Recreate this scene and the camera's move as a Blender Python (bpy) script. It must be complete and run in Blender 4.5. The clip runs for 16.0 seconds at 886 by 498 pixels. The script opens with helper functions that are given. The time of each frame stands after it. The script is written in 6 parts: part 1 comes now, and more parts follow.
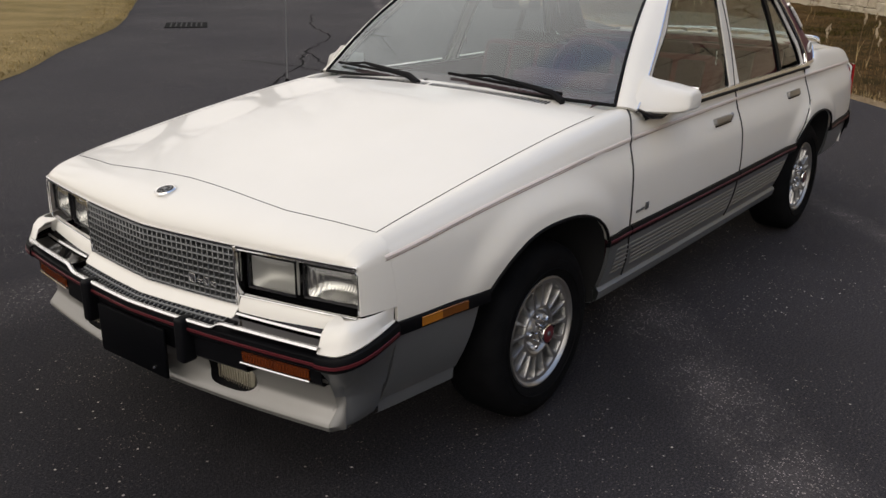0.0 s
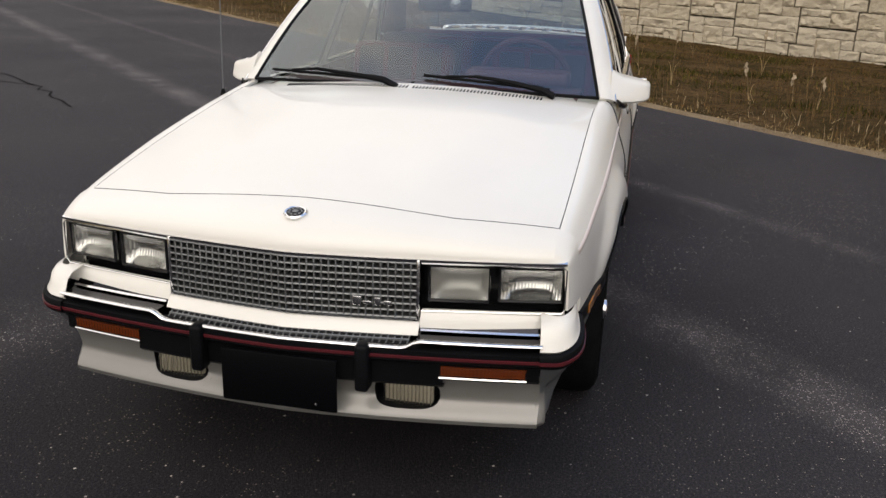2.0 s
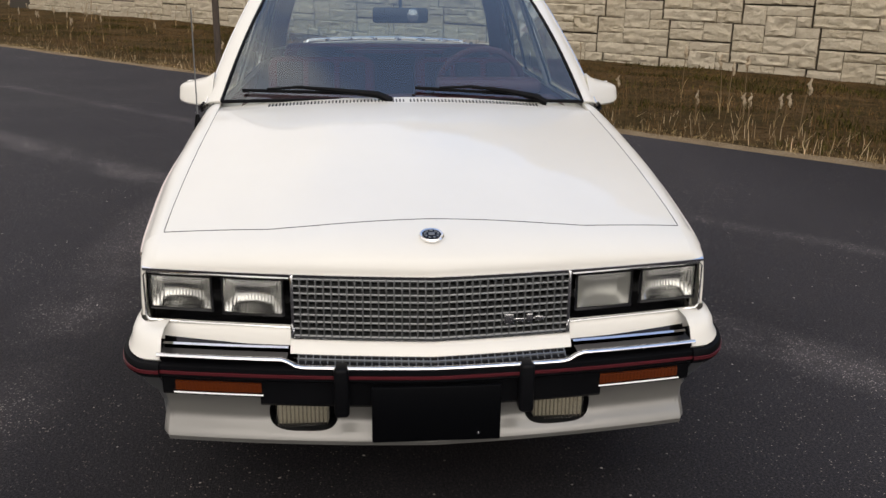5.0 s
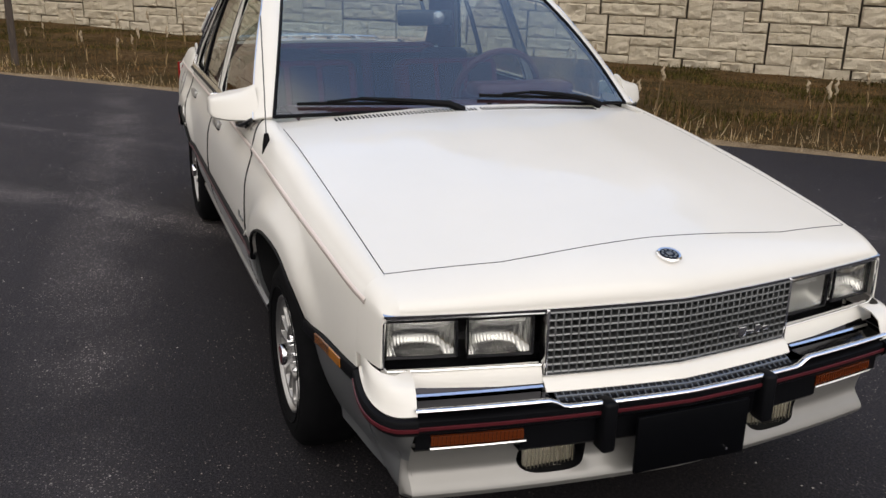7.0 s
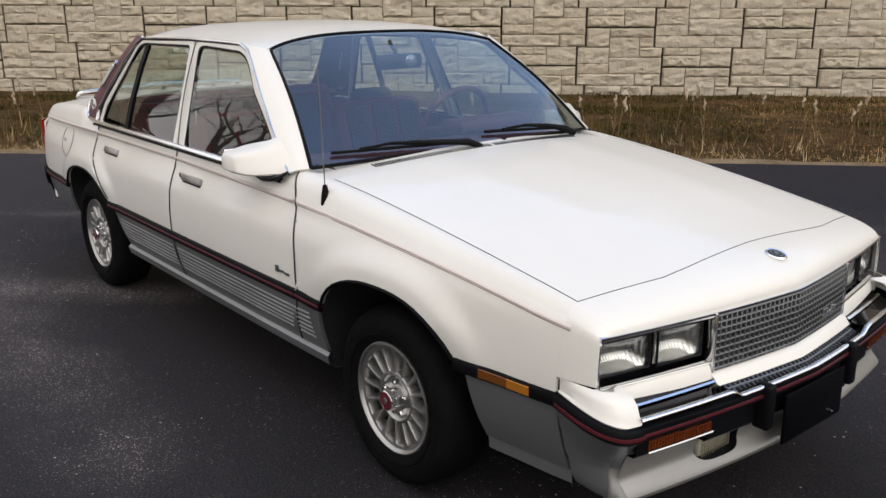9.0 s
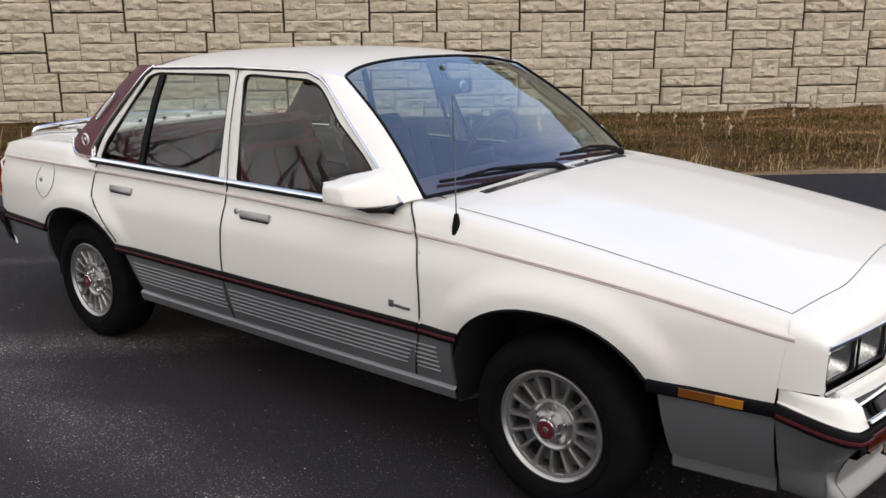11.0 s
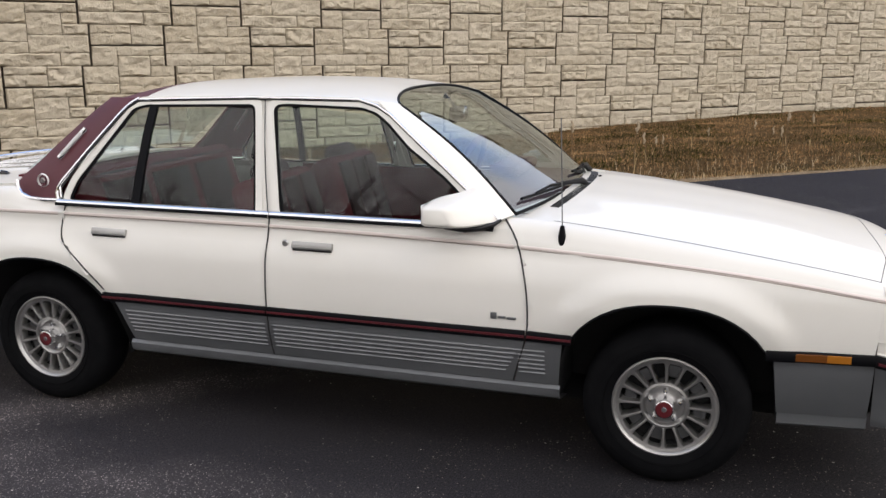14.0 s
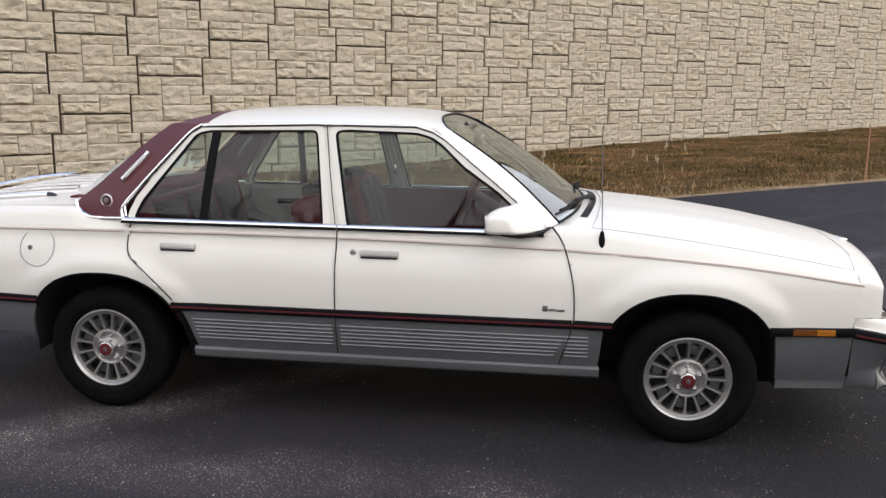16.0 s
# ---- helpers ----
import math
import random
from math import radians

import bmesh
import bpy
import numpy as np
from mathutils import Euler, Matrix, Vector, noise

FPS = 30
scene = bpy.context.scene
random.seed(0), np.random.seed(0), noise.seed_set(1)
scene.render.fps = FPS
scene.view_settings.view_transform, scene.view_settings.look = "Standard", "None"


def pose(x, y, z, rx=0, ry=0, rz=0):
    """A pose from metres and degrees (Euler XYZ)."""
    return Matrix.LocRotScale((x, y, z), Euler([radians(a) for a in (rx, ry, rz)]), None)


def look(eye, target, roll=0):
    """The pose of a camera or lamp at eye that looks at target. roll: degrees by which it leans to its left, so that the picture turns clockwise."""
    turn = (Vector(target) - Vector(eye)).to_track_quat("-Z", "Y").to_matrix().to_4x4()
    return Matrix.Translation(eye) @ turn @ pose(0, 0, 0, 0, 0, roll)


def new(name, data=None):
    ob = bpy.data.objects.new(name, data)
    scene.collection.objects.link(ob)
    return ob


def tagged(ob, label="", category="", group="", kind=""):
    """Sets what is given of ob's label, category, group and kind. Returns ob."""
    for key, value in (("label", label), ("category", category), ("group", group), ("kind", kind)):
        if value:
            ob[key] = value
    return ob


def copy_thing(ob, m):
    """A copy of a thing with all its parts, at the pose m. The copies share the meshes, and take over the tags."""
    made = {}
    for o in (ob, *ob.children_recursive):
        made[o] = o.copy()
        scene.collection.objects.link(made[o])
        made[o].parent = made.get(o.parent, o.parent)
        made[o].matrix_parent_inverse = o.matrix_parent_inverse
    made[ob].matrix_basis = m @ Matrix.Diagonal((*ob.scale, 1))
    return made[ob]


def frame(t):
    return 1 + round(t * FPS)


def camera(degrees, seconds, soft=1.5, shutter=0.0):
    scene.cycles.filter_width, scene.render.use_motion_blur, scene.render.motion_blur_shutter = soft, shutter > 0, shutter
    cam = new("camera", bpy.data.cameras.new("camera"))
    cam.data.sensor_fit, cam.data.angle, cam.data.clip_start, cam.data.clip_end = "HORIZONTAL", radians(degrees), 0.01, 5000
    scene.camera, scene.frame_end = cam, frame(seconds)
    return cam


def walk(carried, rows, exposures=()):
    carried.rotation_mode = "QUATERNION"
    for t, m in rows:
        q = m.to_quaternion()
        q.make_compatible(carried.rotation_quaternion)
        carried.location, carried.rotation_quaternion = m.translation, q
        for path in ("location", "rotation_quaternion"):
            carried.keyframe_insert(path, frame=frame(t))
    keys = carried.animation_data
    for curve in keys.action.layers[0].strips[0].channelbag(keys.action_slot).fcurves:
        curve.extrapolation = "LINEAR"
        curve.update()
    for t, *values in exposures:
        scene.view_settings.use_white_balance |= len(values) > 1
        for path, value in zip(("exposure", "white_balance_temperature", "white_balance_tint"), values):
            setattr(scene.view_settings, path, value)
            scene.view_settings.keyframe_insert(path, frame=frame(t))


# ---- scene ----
cam = camera(53.1, 16.0)

PATH = [
    (0, (2.191, 2.077, 1.418), (0.697, 0.915, 0.771), 0.4),
    (0.5, (2.432, 1.749, 1.389), (0.757, 0.854, 0.761), 0.3),
    (1, (2.564, 1.443, 1.38), (0.831, 0.663, 0.757), -0.4),
    (1.5, (2.669, 1.132, 1.422), (0.877, 0.511, 0.788), 1.0),
    (2, (2.839, 0.828, 1.415), (0.985, 0.433, 0.779), 1.5),
    (2.5, (2.841, 0.507, 1.372), (0.955, 0.254, 0.758), 1.0),
    (3, (2.834, 0.246, 1.372), (0.927, 0.181, 0.774), 1.0),
    (3.2, (2.879, 0.171, 1.354), (0.97, 0.164, 0.757), 1.2),
    (5.3, (2.822, -0.265, 1.405), (0.932, -0.038, 0.793), 0.7),
    (5.5, (2.74, -0.355, 1.417), (0.859, -0.078, 0.794), 0.8),
    (6, (2.685, -0.636, 1.416), (0.845, -0.182, 0.777), 1.5),
    (6.5, (2.657, -0.963, 1.429), (0.853, -0.382, 0.789), 0.8),
    (7, (2.455, -1.225, 1.428), (0.682, -0.538, 0.806), 1.2),
    (7.5, (2.364, -1.522, 1.449), (0.677, -0.629, 0.853), 1.7),
    (8, (2.323, -1.822, 1.481), (0.701, -0.817, 0.882), 0.4),
    (8.5, (2.153, -2.049, 1.45), (0.586, -0.951, 0.868), -0.3),
    (8.7, (2.103, -2.125, 1.47), (0.57, -0.973, 0.899), -0.3),
    (10.8, (1.341, -2.783, 1.491), (0.1, -1.301, 0.976), -0.5),
    (11, (1.287, -2.876, 1.484), (0.078, -1.367, 0.975), -0.5),
    (11.5, (1.112, -3.051, 1.462), (-0.042, -1.502, 0.944), -0.3),
    (12, (0.808, -3.094, 1.461), (-0.299, -1.51, 0.943), -0.4),
    (12.5, (0.605, -3.191, 1.489), (-0.384, -1.513, 1.031), 0.9),
    (13, (0.435, -3.444, 1.484), (-0.44, -1.696, 1.063), 0.5),
    (13.5, (0.247, -3.537, 1.459), (-0.502, -1.738, 1.01), -0.5),
    (14, (0.143, -3.69, 1.475), (-0.447, -1.831, 1.035), -0.1),
    (14.5, (-0.004, -4.0, 1.463), (-0.544, -2.122, 1.037), 0.8),
    (15, (-0.166, -4.139, 1.447), (-0.704, -2.26, 1.023), 1.3),
    (15.5, (-0.374, -4.215, 1.473), (-0.795, -2.303, 1.067), 0.9),
    (16, (-0.508, -4.368, 1.482), (-0.783, -2.422, 1.11), 0.6),
]
walk(cam, [(t, look(eye, target, roll)) for t, eye, target, roll in PATH], [(0, -0.50, 6900, 11), (0.5, -0.64, 6900, 11), (1.0, -0.31, 6850, 11), (3, -0.32, 6850, 11), (5.5, -0.44, 6800, 11), (6.1, -0.49, 6800, 11), (7, -0.36, 6650, 11), (8.0, -0.37, 6500, 11), (8.7, -0.30, 6500, 11), (11, -0.17, 6450, 12), (12.5, -0.08, 6450, 12), (13.6, -0.12, 6450, 12), (14.2, -0.04, 6400, 12), (15, 0.09, 6350, 12), (16, 0.03, 6350, 12)])

# ---- world, sun, exposure ----
world = bpy.data.worlds.new("overcast_sky")
scene.world = world
world.use_nodes = True
wn = world.node_tree.nodes
wl = world.node_tree.links
sky = wn.new("ShaderNodeTexSky")
sky.sky_type = "NISHITA"
sky.sun_disc = False
sky.sun_elevation, sky.sun_rotation = radians(41.2), radians(99)
sky.air_density, sky.dust_density, sky.ozone_density = 1.1, 0.4, 3.0
wc = wn.new("ShaderNodeTexCoord")
wmap = wn.new("ShaderNodeMapping")
wmap.inputs["Scale"].default_value = (1.0, 1.0, 1.6)
wl.new(wc.outputs["Generated"], wmap.inputs["Vector"])
cloud = wn.new("ShaderNodeTexNoise")
cloud.inputs["Scale"].default_value, cloud.inputs["Detail"].default_value = 1.7, 3.5
cloud.inputs["Roughness"].default_value = 0.5
wl.new(wmap.outputs["Vector"], cloud.inputs["Vector"])
# unseen sky: cover is biased so the glass mirrors blue high above the wall
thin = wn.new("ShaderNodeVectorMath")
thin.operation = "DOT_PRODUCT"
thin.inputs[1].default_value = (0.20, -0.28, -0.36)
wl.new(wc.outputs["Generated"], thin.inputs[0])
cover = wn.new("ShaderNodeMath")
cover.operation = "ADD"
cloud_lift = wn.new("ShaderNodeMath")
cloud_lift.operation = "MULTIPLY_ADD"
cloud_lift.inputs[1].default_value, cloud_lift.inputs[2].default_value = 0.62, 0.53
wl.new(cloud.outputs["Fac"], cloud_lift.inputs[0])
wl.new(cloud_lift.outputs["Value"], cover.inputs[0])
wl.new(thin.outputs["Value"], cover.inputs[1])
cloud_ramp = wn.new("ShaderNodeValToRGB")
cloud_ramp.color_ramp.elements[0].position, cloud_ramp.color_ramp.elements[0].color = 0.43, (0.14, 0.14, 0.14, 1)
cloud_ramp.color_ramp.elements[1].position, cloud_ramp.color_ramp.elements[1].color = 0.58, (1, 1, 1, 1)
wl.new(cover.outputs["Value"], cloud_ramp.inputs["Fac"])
cloud_mix = wn.new("ShaderNodeMixRGB")
# an overcast sky is dimmer towards the horizon
wsplit = wn.new("ShaderNodeSeparateXYZ")
wl.new(wc.outputs["Generated"], wsplit.inputs["Vector"])
dim = wn.new("ShaderNodeMapRange")
dim.inputs["From Min"].default_value, dim.inputs["From Max"].default_value = 0.0, 0.7
dim.inputs["To Min"].default_value, dim.inputs["To Max"].default_value = 0.86, 1.08
wl.new(wsplit.outputs["Z"], dim.inputs["Value"])
shade = wn.new("ShaderNodeVectorMath")
shade.operation = "SCALE"
shade.inputs[0].default_value = (14.5, 14.05, 13.7)
wl.new(dim.outputs["Result"], shade.inputs["Scale"])
wl.new(shade.outputs["Vector"], cloud_mix.inputs["Color2"])
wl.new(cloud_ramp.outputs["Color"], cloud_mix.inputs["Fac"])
clear = wn.new("ShaderNodeVectorMath")
clear.operation = "SCALE"
clear.inputs["Scale"].default_value = 3.9
wl.new(sky.outputs["Color"], clear.inputs[0])
wl.new(clear.outputs["Vector"], cloud_mix.inputs["Color1"])
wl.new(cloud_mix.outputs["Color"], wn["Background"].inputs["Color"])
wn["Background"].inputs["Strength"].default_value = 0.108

sun = new("sun", bpy.data.lights.new("sun", "SUN"))
sun.data.energy, sun.data.angle, sun.data.color = 1.35, radians(55), (1.0, 0.95, 0.88)
sun.matrix_world = look((9, 0.5, 8), (0, 0, 0))


# ---- materials ----
def material(name, color=(0.5, 0.5, 0.5), rough=0.5, metal=0.0, coat=0.0):
    m = bpy.data.materials.new(name)
    m.use_nodes = True
    b = m.node_tree.nodes["Principled BSDF"]
    b.inputs["Base Color"].default_value = (*color, 1)
    b.inputs["Roughness"].default_value = rough
    b.inputs["Metallic"].default_value = metal
    b.inputs["Coat Weight"].default_value = coat
    b.inputs["Coat Roughness"].default_value = 0.04
    return m


def node(m, kind, **values):
    n = m.node_tree.nodes.new(kind)
    for key, value in values.items():
        n.inputs[key].default_value = value
    return n


def link(m, a, b):
    m.node_tree.links.new(a, b)


def noise_of(m, scale, detail=4.0, rough=0.55, coord="Object", stretch=(1, 1, 1), turn=0.0):
    tc, mp = node(m, "ShaderNodeTexCoord"), node(m, "ShaderNodeMapping")
    mp.inputs["Scale"].default_value = stretch
    mp.inputs["Rotation"].default_value = (0, 0, turn)
    link(m, tc.outputs[coord], mp.inputs["Vector"])
    n = node(m, "ShaderNodeTexNoise", Scale=scale, Detail=detail, Roughness=rough)
    link(m, mp.outputs["Vector"], n.inputs["Vector"])
    return n


def ramp(m, source, stops):
    r = node(m, "ShaderNodeValToRGB")
    e = r.color_ramp.elements
    while len(e) < len(stops):
        e.new(0.5)
    for k, (p, c) in zip(e, stops):
        k.position, k.color = p, (*c, 1) if len(c) == 3 else c
    link(m, source, r.inputs["Fac"])
    return r


def mix(m, fac, a, b, kind="MIX"):
    n = node(m, "ShaderNodeMixRGB")
    n.blend_type = kind
    for value, slot in ((fac, "Fac"), (a, "Color1"), (b, "Color2")):
        if isinstance(value, (int, float)):
            n.inputs[slot].default_value = value
        elif isinstance(value, tuple):
            n.inputs[slot].default_value = (*value, 1)
        else:
            link(m, value, n.inputs[slot])
    return n.outputs["Color"]


def bump(m, height, strength=0.3, distance=0.01):
    n = node(m, "ShaderNodeBump", Strength=strength, Distance=distance)
    link(m, height, n.inputs["Height"])
    link(m, n.outputs["Normal"], m.node_tree.nodes["Principled BSDF"].inputs["Normal"])


def base(m, color):
    link(m, color, m.node_tree.nodes["Principled BSDF"].inputs["Base Color"])


def roughness(m, value):
    link(m, value, m.node_tree.nodes["Principled BSDF"].inputs["Roughness"])


def paint_of(name, low, high, coat, rough, metal=0.0):
    m = material(name, high, rough, metal, coat)
    n = noise_of(m, 2.2, 5)
    base(m, ramp(m, n.outputs["Fac"], [(0.3, low), (0.65, high)]).outputs["Color"])
    return m


WHITE = paint_of("cream_white_paint", (0.725, 0.705, 0.655), (0.755, 0.735, 0.688), 0.55, 0.34)
WHITE.node_tree.nodes["Principled BSDF"].inputs["Specular IOR Level"].default_value = 0.35
SILVER = paint_of("silver_paint", (0.225, 0.219, 0.208), (0.255, 0.249, 0.238), 0.4, 0.38, 0.35)
GREY = paint_of("grey_metallic_paint", (0.165, 0.172, 0.181), (0.195, 0.202, 0.212), 0.4, 0.36, 0.5)
BLACK = paint_of("black_rubber", (0.0025, 0.0026, 0.0034), (0.0048, 0.0050, 0.0062), 0.0, 0.45)
BLACK.node_tree.nodes["Principled BSDF"].inputs["Specular IOR Level"].default_value = 0.08
GLOSS_BLACK = material("gloss_black_plastic", (0.012, 0.012, 0.014), 0.18)
RED = material("red_stripe", (0.070, 0.006, 0.010), 0.4)
CHROME = material("chrome", (0.80, 0.80, 0.81), 0.12, 1.0)
ALLOY = paint_of("brushed_alloy", (0.34, 0.335, 0.325), (0.44, 0.432, 0.42), 0.0, 0.34, 0.9)
SATIN = material("satin_grey_metal", (0.175, 0.182, 0.187), 0.35, 0.7)
# base colour darkened to carry the bumper tray's dark reflection; also the emblem's centre
DARK_CHROME = material("dark_tinted_chrome", (0.032, 0.032, 0.038), 0.08, 1.0)
AMBER = material("amber_lens", (0.11, 0.022, 0.004), 0.15, 0.0, 0.8)
MARKER = material("dim_amber_marker", (0.13, 0.042, 0.006), 0.2, 0.0, 0.5)
MARKER_FRONT = material("amber_marker", (0.33, 0.12, 0.010), 0.2, 0.0, 0.5)
TAIL = material("red_tail_lens", (0.28, 0.01, 0.012), 0.12, 0.0, 1.0)
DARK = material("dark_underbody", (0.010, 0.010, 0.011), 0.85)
PINSTRIPE = material("faded_pink_pinstripe", (0.68, 0.60, 0.56), 0.4)
PINLINE = material("dark_brown_pinline", (0.30, 0.22, 0.19), 0.5)
SEAM = material("dark_seam", (0.02, 0.02, 0.02), 0.7)
TRIM_WOOD = material("dash_burgundy", (0.07, 0.016, 0.02), 0.55)

VINYL = material("burgundy_vinyl", (0.09, 0.018, 0.026), 0.5)
_n = noise_of(VINYL, 260, 2)
bump(VINYL, _n.outputs["Fac"], 0.35, 0.002)
_n2 = noise_of(VINYL, 5, 4)
base(VINYL, ramp(VINYL, _n2.outputs["Fac"], [(0.3, (0.075, 0.014, 0.022)), (0.7, (0.105, 0.022, 0.032))]).outputs["Color"])

LEATHER = material("dark_red_leather", (0.095, 0.014, 0.02), 0.6)
LEATHER.node_tree.nodes["Principled BSDF"].inputs["Specular IOR Level"].default_value = 0.15
_n = noise_of(LEATHER, 60, 4)
bump(LEATHER, _n.outputs["Fac"], 0.25, 0.003)
GREY_LEATHER = material("grey_seat_leather", (0.030, 0.017, 0.019), 0.6)
GREY_LEATHER.node_tree.nodes["Principled BSDF"].inputs["Specular IOR Level"].default_value = 0.15
_n = noise_of(GREY_LEATHER, 60, 4)
bump(GREY_LEATHER, _n.outputs["Fac"], 0.25, 0.003)

TYRE = material("tyre_rubber", (0.006, 0.006, 0.006), 0.75)
TYRE.node_tree.nodes["Principled BSDF"].inputs["Specular IOR Level"].default_value = 0.05
_n = noise_of(TYRE, 18, 5)
base(TYRE, ramp(TYRE, _n.outputs["Fac"], [(0.3, (0.0036, 0.0037, 0.0044)), (0.75, (0.0074, 0.0075, 0.0082))]).outputs["Color"])


def glass_of(name, tint, gloss=1.0, ior=1.5, faces=1.8):
    m = bpy.data.materials.new(name)
    m.use_nodes = True
    t = m.node_tree
    t.nodes.remove(t.nodes["Principled BSDF"])
    clear, shine, mixer = node(m, "ShaderNodeBsdfTransparent"), node(m, "ShaderNodeBsdfGlossy"), node(m, "ShaderNodeMixShader")
    clear.inputs["Color"].default_value = (*tint, 1)
    shine.inputs["Roughness"].default_value = 0.015
    shine.inputs["Color"].default_value = (*gloss, 1) if isinstance(gloss, tuple) else (gloss, gloss, gloss, 1)
    facing = node(m, "ShaderNodeLayerWeight", Blend=0.5)
    curve, scale = node(m, "ShaderNodeMath"), node(m, "ShaderNodeMath")
    curve.operation, scale.operation = "POWER", "MULTIPLY_ADD"
    curve.inputs[1].default_value = 4.0
    f0 = ((ior - 1) / (ior + 1)) ** 2 * faces
    scale.inputs[1].default_value, scale.inputs[2].default_value = 1 - f0, f0
    link(m, facing.outputs["Facing"], curve.inputs[0])
    link(m, curve.outputs["Value"], scale.inputs[0])
    link(m, scale.outputs["Value"], mixer.inputs["Fac"])
    link(m, clear.outputs["BSDF"], mixer.inputs[1])
    link(m, shine.outputs["BSDF"], mixer.inputs[2])
    link(m, mixer.outputs["Shader"], t.nodes["Material Output"].inputs["Surface"])
    return m


GLASS = glass_of("tinted_window_glass", (0.70, 0.78, 0.74), 1.0, 1.5, 1.25)
WINDSHIELD = glass_of("windshield_glass", (0.72, 0.79, 0.80), (0.88, 0.95, 1.0), 1.6, 2.6)
LENS = glass_of("lamp_glass", (0.93, 0.93, 0.92), 1.0, 1.5)

ASPHALT = material("black_asphalt", (0.03, 0.03, 0.032), 0.75)
_b = noise_of(ASPHALT, 0.35, 5)
_c1 = ramp(ASPHALT, _b.outputs["Fac"], [(0.3, (0.0113, 0.0113, 0.0128)), (0.7, (0.0165, 0.0164, 0.0184))]).outputs["Color"]
_g = noise_of(ASPHALT, 130, 4, 0.75)
_c2 = mix(ASPHALT, ramp(ASPHALT, _g.outputs["Fac"], [(0.47, (0, 0, 0)), (0.68, (1, 1, 1))]).outputs["Color"], _c1, (0.046, 0.043, 0.045))
_tc = node(ASPHALT, "ShaderNodeTexCoord")
_v = node(ASPHALT, "ShaderNodeTexVoronoi", Scale=125.0)
link(ASPHALT, _tc.outputs["Object"], _v.inputs["Vector"])
_fleck = ramp(ASPHALT, _v.outputs["Distance"], [(0.20, (1, 1, 1)), (0.36, (0, 0, 0))]).outputs["Color"]
_pick = ramp(ASPHALT, _v.outputs["Color"], [(0.76, (0, 0, 0)), (0.82, (1, 1, 1))]).outputs["Color"]
_pick_band = ramp(ASPHALT, _v.outputs["Color"], [(0.42, (0, 0, 0)), (0.60, (1, 1, 1))]).outputs["Color"]
_patch = noise_of(ASPHALT, 0.9, 6, 0.65)
_where = ramp(ASPHALT, _patch.outputs["Fac"], [(0.42, (0.05, 0.05, 0.05)), (0.66, (1, 1, 1))]).outputs["Color"]
_xyz = node(ASPHALT, "ShaderNodeSeparateXYZ")
link(ASPHALT, _tc.outputs["Object"], _xyz.inputs["Vector"])


def band(kx, ky, at, half):
    """1 along the line kx * x + ky * y = at, falling to 0 at half either side."""
    n = []
    for op, second in (("MULTIPLY", kx), ("MULTIPLY", ky), ("ADD", None), ("SUBTRACT", at), ("ABSOLUTE", None), ("DIVIDE", half), ("SUBTRACT", None)):
        k = node(ASPHALT, "ShaderNodeMath")
        k.operation = op
        if second is not None:
            k.inputs[1].default_value = second
        n.append(k)
    link(ASPHALT, _xyz.outputs["X"], n[0].inputs[0])
    link(ASPHALT, _xyz.outputs["Y"], n[1].inputs[0])
    link(ASPHALT, n[0].outputs["Value"], n[2].inputs[0])
    link(ASPHALT, n[1].outputs["Value"], n[2].inputs[1])
    for p, q in zip(n[2:5], n[3:6]):
        link(ASPHALT, p.outputs["Value"], q.inputs[0])
    n[6].inputs[0].default_value = 1.0
    n[6].use_clamp = True
    link(ASPHALT, n[5].outputs["Value"], n[6].inputs[1])
    return n[6].outputs["Value"]


_streak = noise_of(ASPHALT, 1.6, 6, 0.65)
_patchy = ramp(ASPHALT, _streak.outputs["Fac"], [(0.40, (0.15, 0.15, 0.15)), (0.62, (1, 1, 1))]).outputs["Color"]
_bands = mix(ASPHALT, 1.0, mix(ASPHALT, 1.0, band(-0.7071, 0.7071, 1.167, 0.22), mix(ASPHALT, 1.0, band(0.05, 1.0, -1.40, 0.30), (0.65, 0.65, 0.65), "MULTIPLY"), "ADD"), mix(ASPHALT, 1.0, band(-0.7071, 0.7071, 2.75, 0.12), (0.5, 0.5, 0.5), "MULTIPLY"), "ADD")
_line = mix(ASPHALT, 1.0, _bands, _patchy, "MULTIPLY")
_f1 = mix(ASPHALT, 1.0, _fleck, _pick, "MULTIPLY")
_f2 = mix(ASPHALT, 1.0, _f1, _where, "MULTIPLY")
_c3 = mix(ASPHALT, _f2, _c2, (0.33, 0.29, 0.25))
_l2 = mix(ASPHALT, 1.0, mix(ASPHALT, 1.0, _line, _fleck, "MULTIPLY"), _pick_band, "MULTIPLY")
_c3 = mix(ASPHALT, mix(ASPHALT, 1.0, _line, (0.32, 0.32, 0.32), "MULTIPLY"), _c3, (0.12, 0.11, 0.105))
_c4 = mix(ASPHALT, _l2, _c3, (0.42, 0.385, 0.36))
# brightness by place is put into the colour: paler either side, darker between
_tone_noise = noise_of(ASPHALT, 0.55, 6, 0.6)


def sum_of(*terms):
    """The sum of (factor, socket) terms and a number, on the asphalt."""
    total = None
    for factor, socket in terms:
        k = node(ASPHALT, "ShaderNodeMath")
        k.operation = "MULTIPLY_ADD"
        k.inputs[1].default_value = factor
        link(ASPHALT, socket, k.inputs[0])
        if total is None:
            k.inputs[2].default_value = 0.0
        else:
            link(ASPHALT, total, k.inputs[2])
        total = k.outputs["Value"]
    return total


_near_side = sum_of((-1.0, _xyz.outputs["Y"]), (-0.75, _xyz.outputs["X"]), (2.2, _tone_noise.outputs["Fac"]))
_far_side = sum_of((1.0, _xyz.outputs["Y"]), (4.2, _tone_noise.outputs["Fac"]))


